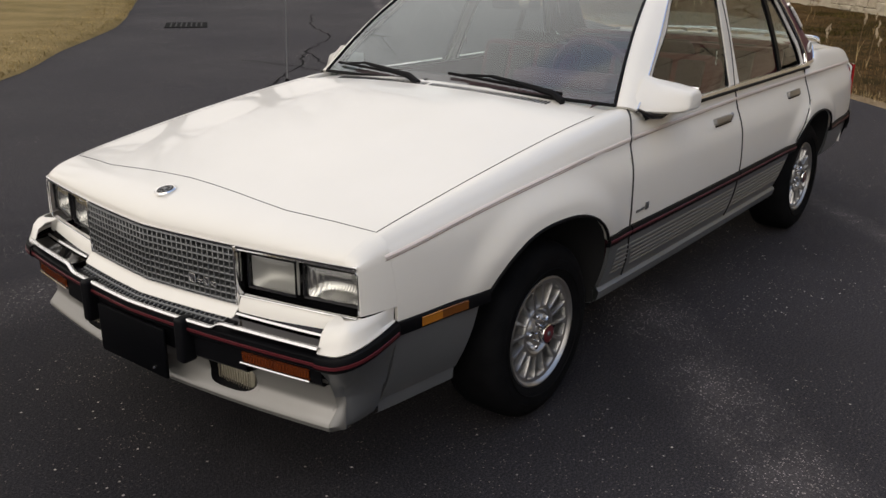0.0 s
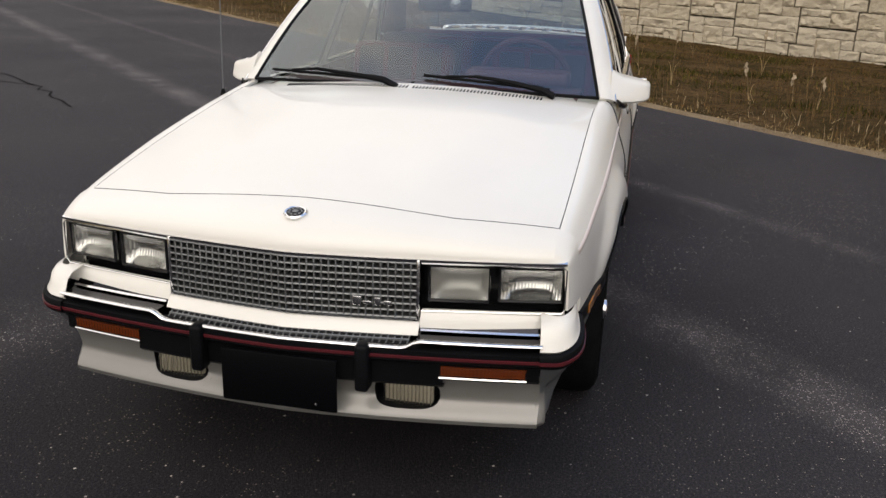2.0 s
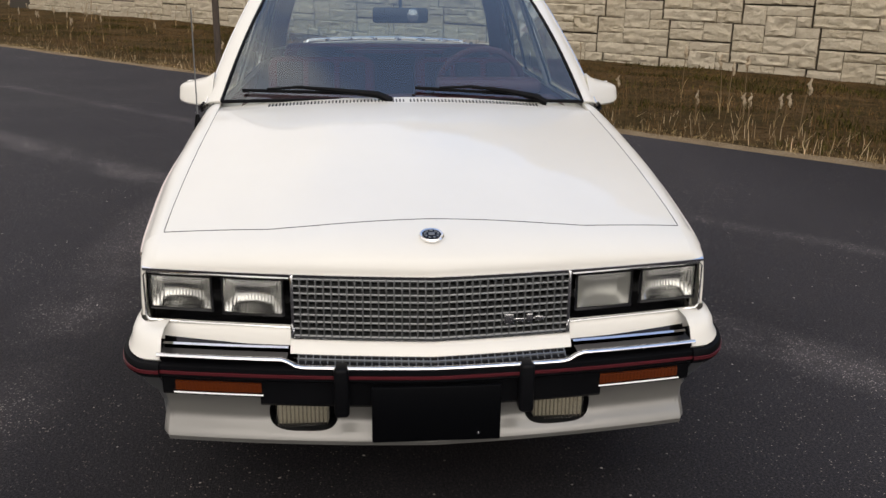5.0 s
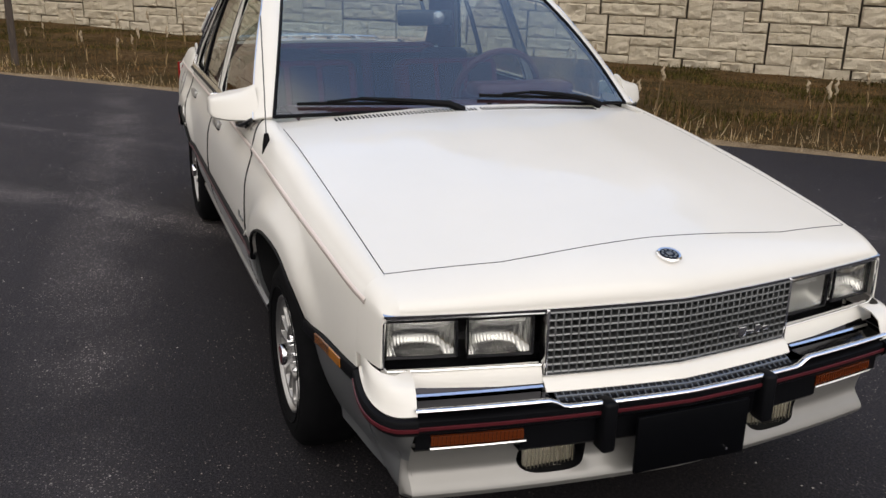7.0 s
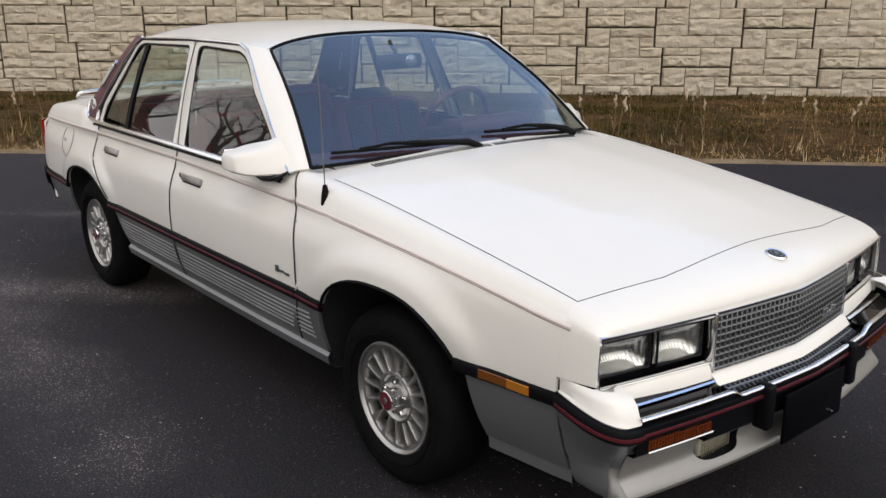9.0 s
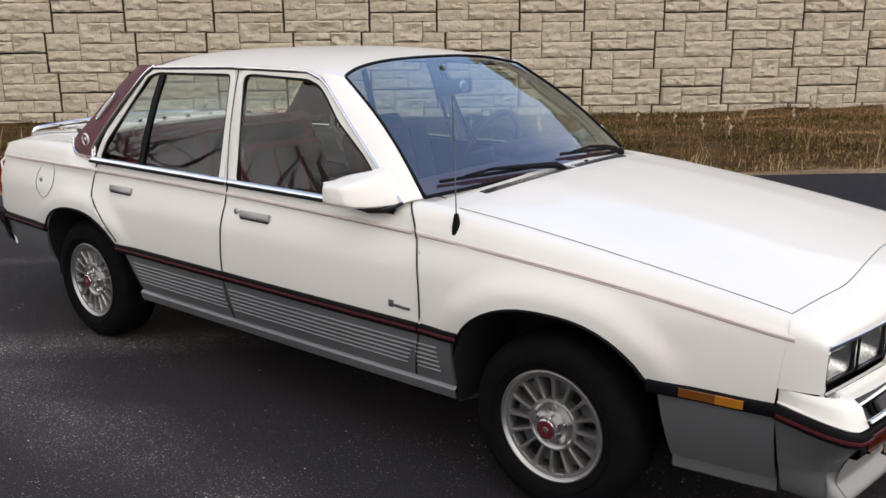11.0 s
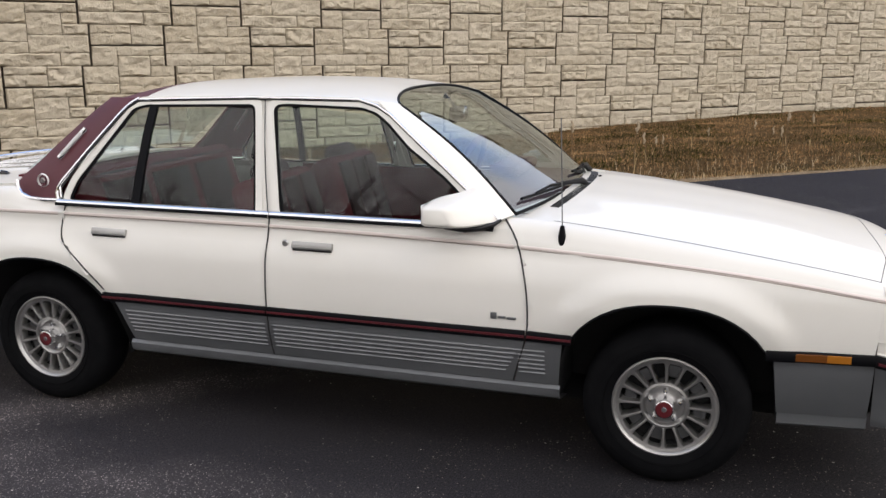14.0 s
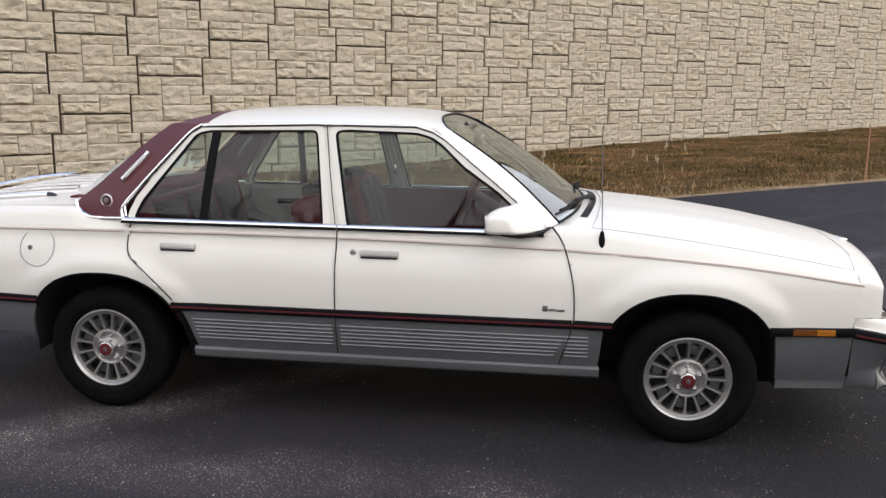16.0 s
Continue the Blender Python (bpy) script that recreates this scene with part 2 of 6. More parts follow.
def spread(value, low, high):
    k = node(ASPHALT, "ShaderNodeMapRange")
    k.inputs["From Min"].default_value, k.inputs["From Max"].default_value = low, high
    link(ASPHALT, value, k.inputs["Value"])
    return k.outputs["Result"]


_mid_tone = mix(ASPHALT, 1.0, _c4, (0.98, 0.95, 0.98), "MULTIPLY")
_near_tone = mix(ASPHALT, 1.0, _c4, (1.78, 1.73, 1.78), "MULTIPLY")
_far_tone = mix(ASPHALT, 1.0, _c4, (2.05, 2.0, 2.02), "MULTIPLY")
_c5 = mix(ASPHALT, spread(_near_side, 1.7, 4.0), _mid_tone, _near_tone)
_c5 = mix(ASPHALT, spread(_far_side, 1.9, 3.8), _c5, _far_tone)
# darker, bluish tone towards the bank
_bank_tone = mix(ASPHALT, 1.0, _c4, (1.05, 1.07, 1.22), "MULTIPLY")
_c5 = mix(ASPHALT, spread(sum_of((1.0, _xyz.outputs["Y"]), (1.2, _tone_noise.outputs["Fac"])), 2.9, 4.6), _c5, _bank_tone)
# loose pale grit, in drifts
_v2 = node(ASPHALT, "ShaderNodeTexVoronoi", Scale=46.0)
link(ASPHALT, _tc.outputs["Object"], _v2.inputs["Vector"])
_dot = ramp(ASPHALT, _v2.outputs["Distance"], [(0.13, (1, 1, 1)), (0.22, (0, 0, 0))]).outputs["Color"]
_few = ramp(ASPHALT, _v2.outputs["Color"], [(0.80, (0, 0, 0)), (0.84, (1, 1, 1))]).outputs["Color"]
_some = ramp(ASPHALT, _v2.outputs["Color"], [(0.50, (0, 0, 0)), (0.58, (1, 1, 1))]).outputs["Color"]
_drift = ramp(ASPHALT, noise_of(ASPHALT, 1.5, 6, 0.7).outputs["Fac"], [(0.46, (0, 0, 0)), (0.58, (1, 1, 1))]).outputs["Color"]
_grit = mix(ASPHALT, 1.0, _dot, mix(ASPHALT, 1.0, mix(ASPHALT, 1.0, _few, _drift, "MULTIPLY"), mix(ASPHALT, 1.0, _some, _line, "MULTIPLY"), "LIGHTEN"), "MULTIPLY")
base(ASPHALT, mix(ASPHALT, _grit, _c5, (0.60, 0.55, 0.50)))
ASPHALT.node_tree.nodes["Principled BSDF"].inputs["Specular IOR Level"].default_value = 0.05
roughness(ASPHALT, ramp(ASPHALT, _b.outputs["Fac"], [(0.3, (0.55, 0.55, 0.55)), (0.7, (0.72, 0.72, 0.72))]).outputs["Color"])
bump(ASPHALT, _g.outputs["Fac"], 0.8, 0.007)
TAR = material("tar_seal", (0.005, 0.005, 0.0055), 0.85)
TAR.node_tree.nodes["Principled BSDF"].inputs["Specular IOR Level"].default_value = 0.05

SOIL = material("brown_dead_vegetation", (0.1, 0.08, 0.05), 0.95)
_n = noise_of(SOIL, 0.9, 8, 0.7)
_m = noise_of(SOIL, 9, 7, 0.75)
_f = noise_of(SOIL, 55, 5, 0.8)
_s1 = ramp(SOIL, _n.outputs["Fac"], [(0.32, (0.040, 0.035, 0.012)), (0.46, (0.080, 0.057, 0.025)), (0.57, (0.135, 0.086, 0.042)), (0.70, (0.20, 0.130, 0.066))]).outputs["Color"]
_s2 = mix(SOIL, ramp(SOIL, _m.outputs["Fac"], [(0.40, (0.75, 0.75, 0.75)), (0.55, (0, 0, 0))]).outputs["Color"], _s1, (0.026, 0.020, 0.009))
base(SOIL, mix(SOIL, ramp(SOIL, _f.outputs["Fac"], [(0.48, (0, 0, 0)), (0.70, (0.85, 0.85, 0.85))]).outputs["Color"], _s2, (0.17, 0.11, 0.05)))
SOIL.node_tree.nodes["Principled BSDF"].inputs["Specular IOR Level"].default_value = 0.03
bump(SOIL, _m.outputs["Fac"], 1.0, 0.12)

VERGE = material("pale_straw_and_grit", (0.26, 0.2, 0.12), 0.95)
_n = noise_of(VERGE, 2.2, 7, 0.7)
_m = noise_of(VERGE, 70, 5, 0.8)
_s1 = ramp(VERGE, _n.outputs["Fac"], [(0.34, (0.14, 0.095, 0.052)), (0.50, (0.26, 0.19, 0.115)), (0.66, (0.34, 0.26, 0.17))]).outputs["Color"]
base(VERGE, mix(VERGE, ramp(VERGE, _m.outputs["Fac"], [(0.46, (0, 0, 0)), (0.70, (0.9, 0.9, 0.9))]).outputs["Color"], _s1, (0.46, 0.37, 0.26)))
VERGE.node_tree.nodes["Principled BSDF"].inputs["Specular IOR Level"].default_value = 0.05
bump(VERGE, _m.outputs["Fac"], 1.0, 0.03)

LAWN = material("dormant_lawn", (0.2, 0.17, 0.07), 0.95)
_n = noise_of(LAWN, 0.8, 7, 0.65)
_m = noise_of(LAWN, 40, 5, 0.7)
_s1 = ramp(LAWN, _n.outputs["Fac"], [(0.35, (0.17, 0.125, 0.045)), (0.6, (0.31, 0.22, 0.095))]).outputs["Color"]
base(LAWN, mix(LAWN, ramp(LAWN, _m.outputs["Fac"], [(0.4, (0, 0, 0)), (0.7, (0.7, 0.7, 0.7))]).outputs["Color"], _s1, (0.34, 0.27, 0.14)))
LAWN.node_tree.nodes["Principled BSDF"].inputs["Specular IOR Level"].default_value = 0.05
bump(LAWN, _m.outputs["Fac"], 1.0, 0.03)


def straw_of(name, low, high):
    m = material(name, high, 0.8)
    g = node(m, "ShaderNodeNewGeometry")
    tone = ramp(m, g.outputs["Random Per Island"], [(0.1, low), (0.9, high)]).outputs["Color"]
    m.node_tree.nodes["Principled BSDF"].inputs["Specular IOR Level"].default_value = 0.05
    drift = ramp(m, noise_of(m, 1.1, 6, 0.7).outputs["Fac"], [(0.36, (0.62, 0.62, 0.60)), (0.52, (1.15, 1.14, 1.12)), (0.68, (1.8, 1.72, 1.62))]).outputs["Color"]
    base(m, mix(m, 1.0, tone, drift, "MULTIPLY"))
    return m


STRAW = straw_of("dry_straw", (0.22, 0.15, 0.068), (0.50, 0.37, 0.20))
REED = straw_of("dry_reed", (0.06, 0.036, 0.016), (0.19, 0.12, 0.058))
PALE_STALK = straw_of("pale_broken_stalks", (0.30, 0.22, 0.125), (0.58, 0.46, 0.31))
BROWN_GRASS = straw_of("brown_grass", (0.040, 0.024, 0.010), (0.170, 0.102, 0.044))
TAN_GRASS = straw_of("tan_grass", (0.15, 0.090, 0.044), (0.36, 0.225, 0.118))
DARK_WEED = straw_of("dark_green_weed", (0.022, 0.020, 0.005), (0.078, 0.066, 0.018))
GREEN_GRASS = straw_of("lawn_blades", (0.16, 0.118, 0.042), (0.42, 0.31, 0.145))
FLUFF = material("cattail_fluff", (0.40, 0.32, 0.22), 0.95)
STALK = material("cattail_stalk", (0.15, 0.098, 0.048), 0.85)

STONE = material("cast_stone_panel", (0.35, 0.32, 0.26), 0.85)
_i = node(STONE, "ShaderNodeObjectInfo")
_isl = node(STONE, "ShaderNodeNewGeometry")
_add = node(STONE, "ShaderNodeMath")
link(STONE, _i.outputs["Random"], _add.inputs[0])
link(STONE, _isl.outputs["Random Per Island"], _add.inputs[1])
_frac = node(STONE, "ShaderNodeMath")
_frac.operation = "FRACT"
link(STONE, _add.outputs["Value"], _frac.inputs[0])
_n = noise_of(STONE, 0.45, 6, 0.65)
_m = noise_of(STONE, 13, 8, 0.75)
_k = noise_of(STONE, 60, 5, 0.75)
_crag = noise_of(STONE, 10, 5, 0.6)
_crag.inputs["Distortion"].default_value = 1.4
_t = ramp(STONE, _frac.outputs["Value"], [(0.0, (0.490, 0.413, 0.298)), (0.35, (0.532, 0.460, 0.343)), (0.7, (0.570, 0.498, 0.385)), (1.0, (0.512, 0.441, 0.330))]).outputs["Color"]
_t1 = mix(STONE, ramp(STONE, _n.outputs["Fac"], [(0.35, (0.45, 0.45, 0.45)), (0.6, (0, 0, 0))]).outputs["Color"], _t, (0.48, 0.42, 0.315))
_t2 = mix(STONE, ramp(STONE, _m.outputs["Fac"], [(0.42, (0, 0, 0)), (0.72, (0.65, 0.65, 0.65))]).outputs["Color"], _t1, (0.62, 0.563, 0.458))
base(STONE, mix(STONE, ramp(STONE, _k.outputs["Fac"], [(0.30, (0.22, 0.22, 0.22)), (0.46, (0, 0, 0))]).outputs["Color"], _t2, (0.33, 0.28, 0.20)))
_h = node(STONE, "ShaderNodeMath")
_h.operation = "MULTIPLY_ADD"
_h.inputs[1].default_value = 0.5
link(STONE, _k.outputs["Fac"], _h.inputs[0])
link(STONE, _crag.outputs["Fac"], _h.inputs[2])
_h.inputs[1].default_value = 0.28
bump(STONE, _h.outputs["Value"], 0.9, 0.045)
# concrete darkened to carry the shadow lines between the stones
JOINT = material("shaded_joint_concrete", (0.2, 0.18, 0.14), 0.9)
_n = noise_of(JOINT, 8, 5)
base(JOINT, ramp(JOINT, _n.outputs["Fac"], [(0.3, (0.15, 0.124, 0.088)), (0.7, (0.22, 0.185, 0.135))]).outputs["Color"])
GAP = material("dark_joint_gap", (0.060, 0.050, 0.039), 0.95)


# ---- helpers of this scene ----
def part(name, bm, mat, parent=None, label="", smooth=False):
    me = bpy.data.meshes.new(name)
    bm.to_mesh(me)
    bm.free()
    me.materials.append(mat)
    if smooth:
        me.polygons.foreach_set("use_smooth", [True] * len(me.polygons))
        if smooth != "all":
            me.set_sharp_from_angle(angle=radians(38))
    ob = new(name, me)
    ob.parent = parent
    if label:
        tagged(ob, label)
    return ob


def from_lists(name, verts, faces, mat, parent=None, label="", smooth=False):
    me = bpy.data.meshes.new(name)
    me.from_pydata(verts, [], faces)
    me.materials.append(mat)
    if smooth:
        me.polygons.foreach_set("use_smooth", [True] * len(me.polygons))
    ob = new(name, me)
    ob.parent = parent
    if label:
        tagged(ob, label)
    return ob


def interp(x, table):
    if x <= table[0][0]:
        return table[0][1]
    for (a, b), (c, d) in zip(table, table[1:]):
        if x <= c:
            return b + (d - b) * (x - a) / (c - a)
    return table[-1][1]


def smooth_interp(x, table):
    """Catmull-Rom through the table's points."""
    xs = [p[0] for p in table]
    if x <= xs[0]:
        return table[0][1]
    if x >= xs[-1]:
        return table[-1][1]
    i = max(k for k in range(len(xs) - 1) if xs[k] <= x)
    (x1, y1), (x2, y2) = table[i], table[i + 1]
    m1 = (y2 - table[i - 1][1]) / (x2 - xs[i - 1]) if i > 0 else (y2 - y1) / (x2 - x1)
    m2 = (table[i + 2][1] - y1) / (xs[i + 2] - x1) if i + 2 < len(xs) else (y2 - y1) / (x2 - x1)
    h = x2 - x1
    t = (x - x1) / h
    return (2 * t**3 - 3 * t**2 + 1) * y1 + (t**3 - 2 * t**2 + t) * h * m1 + (3 * t**2 - 2 * t**3) * y2 + (t**3 - t**2) * h * m2


def spaced(a, b, n):
    return [a + (b - a) * i / n for i in range(n + 1)]


def sheet(rows, depth=None):
    """A bmesh of rows of points; with depth, a vector or a number, its rim is turned in by that."""
    bm = bmesh.new()
    vs = [[bm.verts.new(p) for p in r] for r in rows]
    for a, b in zip(vs, vs[1:]):
        for i in range(len(a) - 1):
            q = (a[i], a[i + 1], b[i + 1], b[i])
            if len({v.co.to_tuple(5) for v in q}) > 2:
                try:
                    bm.faces.new(q)
                except ValueError:
                    pass
    bmesh.ops.remove_doubles(bm, verts=bm.verts, dist=0.00005)
    if depth is not None:
        bm.normal_update()
        # turn the faces outward from the car's spine
        out = sum((f.normal.dot(f.calc_center_median() - Vector((max(-2.7, min(0.2, f.calc_center_median().x)), 0, 0.55))) for f in bm.faces))
        if out < 0:
            bmesh.ops.reverse_faces(bm, faces=bm.faces)
            bm.normal_update()
        rim = [e for e in bm.edges if e.is_boundary]
        normals = {v: v.normal.copy() for e in rim for v in e.verts}
        made = bmesh.ops.extrude_edge_only(bm, edges=rim)
        fresh = [g for g in made["geom"] if isinstance(g, bmesh.types.BMVert)]
        near = {v.co.to_tuple(5): n for v, n in normals.items()}
        for v in fresh:
            v.co += Vector(depth) if not isinstance(depth, (int, float)) else -depth * near[v.co.to_tuple(5)]
    return bm


def box(size, at=(0, 0, 0), bevel=0.0, segments=2, turn=None, bm=None):
    out = bm or bmesh.new()
    r = bmesh.ops.create_cube(out, size=1.0)
    vs = r["verts"]
    bmesh.ops.scale(out, vec=size, verts=vs)
    if bevel:
        es = list({e for v in vs for e in v.link_edges})
        made = bmesh.ops.bevel(out, geom=es, offset=bevel, segments=segments, profile=0.5, affect="EDGES")
        vs = list({v for f in made["faces"] for v in f.verts} | {v for v in vs if v.is_valid})
    if turn is not None:
        bmesh.ops.rotate(out, cent=(0, 0, 0), matrix=turn.to_matrix() if isinstance(turn, Euler) else turn, verts=vs)
    bmesh.ops.translate(out, vec=at, verts=vs)
    return out


def tube(points, radius, sides=8, bm=None, radii=None):
    out = bm or bmesh.new()
    pts = [Vector(p) for p in points]
    rings = []
    for i, p in enumerate(pts):
        d = (pts[min(i + 1, len(pts) - 1)] - pts[max(i - 1, 0)]).normalized()
        a = d.orthogonal().normalized() if not rings else (side - side.dot(d) * d).normalized()
        side = a
        b = d.cross(a)
        r = radii[i] if radii else radius
        rings.append([out.verts.new(p + r * (math.cos(2 * math.pi * k / sides) * a + math.sin(2 * math.pi * k / sides) * b)) for k in range(sides)])
    for r, s in zip(rings, rings[1:]):
        for k in range(sides):
            out.faces.new((r[k], r[(k + 1) % sides], s[(k + 1) % sides], s[k]))
    out.faces.new(rings[0][::-1])
    out.faces.new(rings[-1])
    return out


def lathe(profile, sides, axis="y", bm=None):
    """Turns (radius, along) points about an axis."""
    out = bm or bmesh.new()
    rings = []
    for r, h in profile:
        ring = []
        for k in range(sides):
            c, s = math.cos(2 * math.pi * k / sides), math.sin(2 * math.pi * k / sides)
            ring.append(out.verts.new({"y": (r * c, h, r * s), "z": (r * c, r * s, h), "x": (h, r * c, r * s)}[axis]))
        rings.append(ring)
    for a, b in zip(rings, rings[1:]):
        for k in range(sides):
            out.faces.new((a[k], a[(k + 1) % sides], b[(k + 1) % sides], b[k]))
    return out


def empty(name, at=(0, 0, 0)):
    ob = new(name)
    ob.location = at
    return ob


# ---- ground, road edge, bank ----
ANGLE = radians(40)
U, N = Vector((math.cos(ANGLE), math.sin(ANGLE), 0)), Vector((-math.sin(ANGLE), math.cos(ANGLE), 0))
EDGE = [(-60, -3.0), (-40, 1.2), (-26, 3.0), (-14, 3.95), (-2, 4.85), (3, 5.2), (10, 5.2), (60, 5.1)]
BASE = [(-34, -0.30), (-22, -0.38), (-12, -0.54), (-7, -0.48), (-2, -0.53), (3, -0.56), (8, -0.52), (12, -0.40), (18, -0.29), (26, -0.22), (32, -0.13), (60, 0.0)]
WALL_ANGLE, WALL_D = radians(45.1), 15.43
WALL_U, WALL_OUT = Vector((math.cos(WALL_ANGLE), math.sin(WALL_ANGLE), 0)), Vector((-math.sin(WALL_ANGLE), math.cos(WALL_ANGLE), 0))


def edge_n(s):
    return smooth_interp(s, EDGE)


def wall_n(s):
    """The wall's distance across the plan at s along the drive."""
    return 15.49 + 0.0893 * s


def on_wall(s, d=0.0, z=0.0):
    p = WALL_U * s + WALL_OUT * (WALL_D + d)
    return Vector((p.x, p.y, z))


def on_plan(s, n, z=0.0):
    p = U * s + N * n
    return Vector((p.x, p.y, z))


def bank_z(s, n):
    e = edge_n(s)
    if n <= e:
        return -0.03
    k = min(1.0, (n - e) / (wall_n(s) - e))
    lip = 0.03 * min(1.0, (n - e) / 0.25)
    rough = 0.05 * noise.noise(Vector((s * 0.8, n * 0.8, 3.0))) + 0.03 * noise.noise(Vector((s * 2.5, n * 2.5, 7.0)))
    return -0.02 + lip + smooth_interp(s, BASE) * min(1.0, k * 1.15) * (0.55 + 0.45 * k) + rough * min(1.0, (n - e) / 0.6)


verts, faces = [], []
ss = spaced(-62, 62, 248)
for s in ss:
    e = edge_n(s)
    ns = [-900, -300, -80, -30, -8, e - 0.4, e, e + 0.12, e + 0.3, e + 0.6] + spaced(e + 1.0, wall_n(s) + 0.4, 26) + [wall_n(s) + 3, 300, 900]
    for n in ns:
        far = s * (1.0 if abs(n) < 60 else 1 + (abs(n) - 60) / 40)
        verts.append(on_plan(far, n, bank_z(s, n) if n < wall_n(s) + 1 else 0.0))
    w = len(ns)
for i in range(len(ss) - 1):
    for j in range(w - 1):
        faces.append((i * w + j, (i + 1) * w + j, (i + 1) * w + j + 1, i * w + j + 1))
ground = tagged(from_lists("ground", verts, faces, SOIL, smooth=True), "brown bank of dead vegetation below the retaining wall", "ground", kind="structure")

rows = []
for s in spaced(-45, 45, 360):
    e = edge_n(s)
    w = 0.20 + 0.10 * noise.noise(Vector((s * 0.7, 4, 0))) + 0.07 * noise.noise(Vector((s * 3.1, 5, 0)))
    rows.append([on_plan(s, e + 0.01 + w * k, max(bank_z(s, e + 0.01 + w * k), -0.02) + lift) for k, lift in ((0, 0.012), (0.35, 0.022), (0.7, 0.018), (1.0, -0.03))])
verge = tagged(part("verge", sheet(rows), VERGE, smooth=True), "pale strip of flattened straw and grit along the asphalt", "verge", kind="structure")

LAWN_EDGE = [(-62, -70), (-30, -39), (-15.0, -23.1), (-7.24, -12.8), (-4.39, -9.77), (-2.43, -7.6), (0.5, -6.2), (6, -5.8), (40, -6.5)]


def lawn_y(x):
    return smooth_interp(x, LAWN_EDGE)


rows = []
for s in spaced(-60, 60, 160):
    e = edge_n(s) + 0.05 * noise.noise(Vector((s * 1.3, 0, 0))) + 0.02 * noise.noise(Vector((s * 5, 0, 1)))
    rows.append([on_plan(s, n) for n in [-60, -40, -25, -12, -4, 2] + [e]] + [on_plan(s, e + 0.03, -0.05)])
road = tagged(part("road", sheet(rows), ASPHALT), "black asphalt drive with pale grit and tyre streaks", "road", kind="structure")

rows = []
for x in spaced(-60, 30, 180):
    y = lawn_y(x) + 0.08 * noise.noise(Vector((x * 0.9, 2, 0)))
    rows.append([(x, y, 0.002), (x + 0.0, y - 0.06, 0.035), (x, y - 0.4, 0.06), (x, y - 2, 0.10), (x, y - 8, 0.2), (x, y - 30, 0.5)])
lawn = tagged(part("lawn", sheet(rows), LAWN, smooth=True), "dormant yellow-brown lawn beside the drive", "lawn", kind="structure")

# ---- the car: axes x ahead from the front axle, y to its left, z up ----
CREASE = [(-3.4, 0.812), (-3.0, 0.822), (-2.43, 0.830), (-1.47, 0.833), (-0.6, 0.817), (-0.29, 0.802), (0.0, 0.783), (0.2, 0.766), (0.4, 0.742), (0.68, 0.703), (0.8, 0.692)]
PLAN = [(-3.48, 0.735), (-3.3, 0.775), (-3.0, 0.797), (-2.5, 0.810), (-1.8, 0.815), (-0.8, 0.815), (-0.2, 0.808), (0.0, 0.800), (0.2, 0.786), (0.33, 0.772), (0.45, 0.758), (0.6, 0.740), (0.72, 0.718), (0.8, 0.692)]
SECTION = [(0.22, -0.085), (0.27, -0.07), (0.34, -0.04), (0.42, -0.016), (0.5, -0.004), (0.58, 0.0), (0.68, -0.006), (0.72, -0.014), (0.76, -0.028), (0.79, -0.041), (0.82, -0.048), (0.85, -0.055), (0.88, -0.066)]
HOOD_C = [(-0.5, 0.934), (-0.3, 0.928), (-0.05, 0.909), (0.3, 0.862), (0.543, 0.816), (0.70, 0.786), (0.78, 0.769)]
HOOD_E = [(-0.5, 0.899), (-0.35, 0.886), (-0.2, 0.871), (0.0, 0.847), (0.2, 0.820), (0.4, 0.790), (0.64, 0.749), (0.76, 0.718)]
HOOD_Y = [(-0.62, 0.692), (-0.35, 0.681), (0.0, 0.677), (0.3, 0.674), (0.64, 0.666), (0.8, 0.655)]
FRONT, REAR = (0.0, 0.29, 0.362, 0.36), (-2.527, 0.285, 0.368, 0.352)


def arch_r(x, z, w):
    return ((abs(x - w[0]) / w[2]) ** 2.4 + (max(0.0, z - w[1]) / w[3]) ** 2.4) ** (1 / 2.4)


def side_y(x, z):
    """Half the body's width at the doors and wings."""
    y = smooth_interp(x, PLAN) + smooth_interp(z, SECTION)
    for w in (FRONT, REAR):
        k = arch_r(x, z, w)
        if z > 0.2 and k < 1.34:
            t = max(0.0, min(1.0, (1.34 - k) / 0.24))
            fade = max(0.0, min(1.0, (z - 0.47) / 0.14))
            y += 0.021 * t * t * (3 - 2 * t) * fade
    return y


def arch_z(x, floor):
    """The lower edge of the side at x: the floor, or a wheel arch."""
    z = floor
    for w in (FRONT, REAR):
        d = abs(x - w[0]) / w[2]
        if d < 1:
            z = max(z, w[1] + w[3] * (1 - d**2.4) ** (1 / 2.4))
    return z


def hood_z(x, y):
    c, e = smooth_interp(x, HOOD_C), smooth_interp(x, HOOD_E)
    return c - (c - e) * min(1.25, abs(y) / smooth_interp(x, HOOD_Y)) ** 1.9


def nose_x(y):
    return 0.862 - 0.075 * abs(y) - 0.115 * y * y


def hood_front(y):
    return interp(abs(y), [(0, 0.692), (0.30, 0.700), (0.40, 0.698), (0.665, 0.646)])


def nose(y, t):
    """The rounded nose between the hood and the lamps."""
    x0, x2, z2 = hood_front(y) + 0.0022, nose_x(y), 0.692
    z0 = hood_z(x0, y)
    a, c = Vector((x0, y, z0)), Vector((x2, y, z2))
    slope = (hood_z(x0 + 0.02, y) - hood_z(x0 - 0.02, y)) / 0.04
    b = Vector((x2 + 0.002, y, z0 + slope * (x2 - x0) * 0.8))
    return (1 - t) ** 2 * a + 2 * t * (1 - t) * b + t * t * c


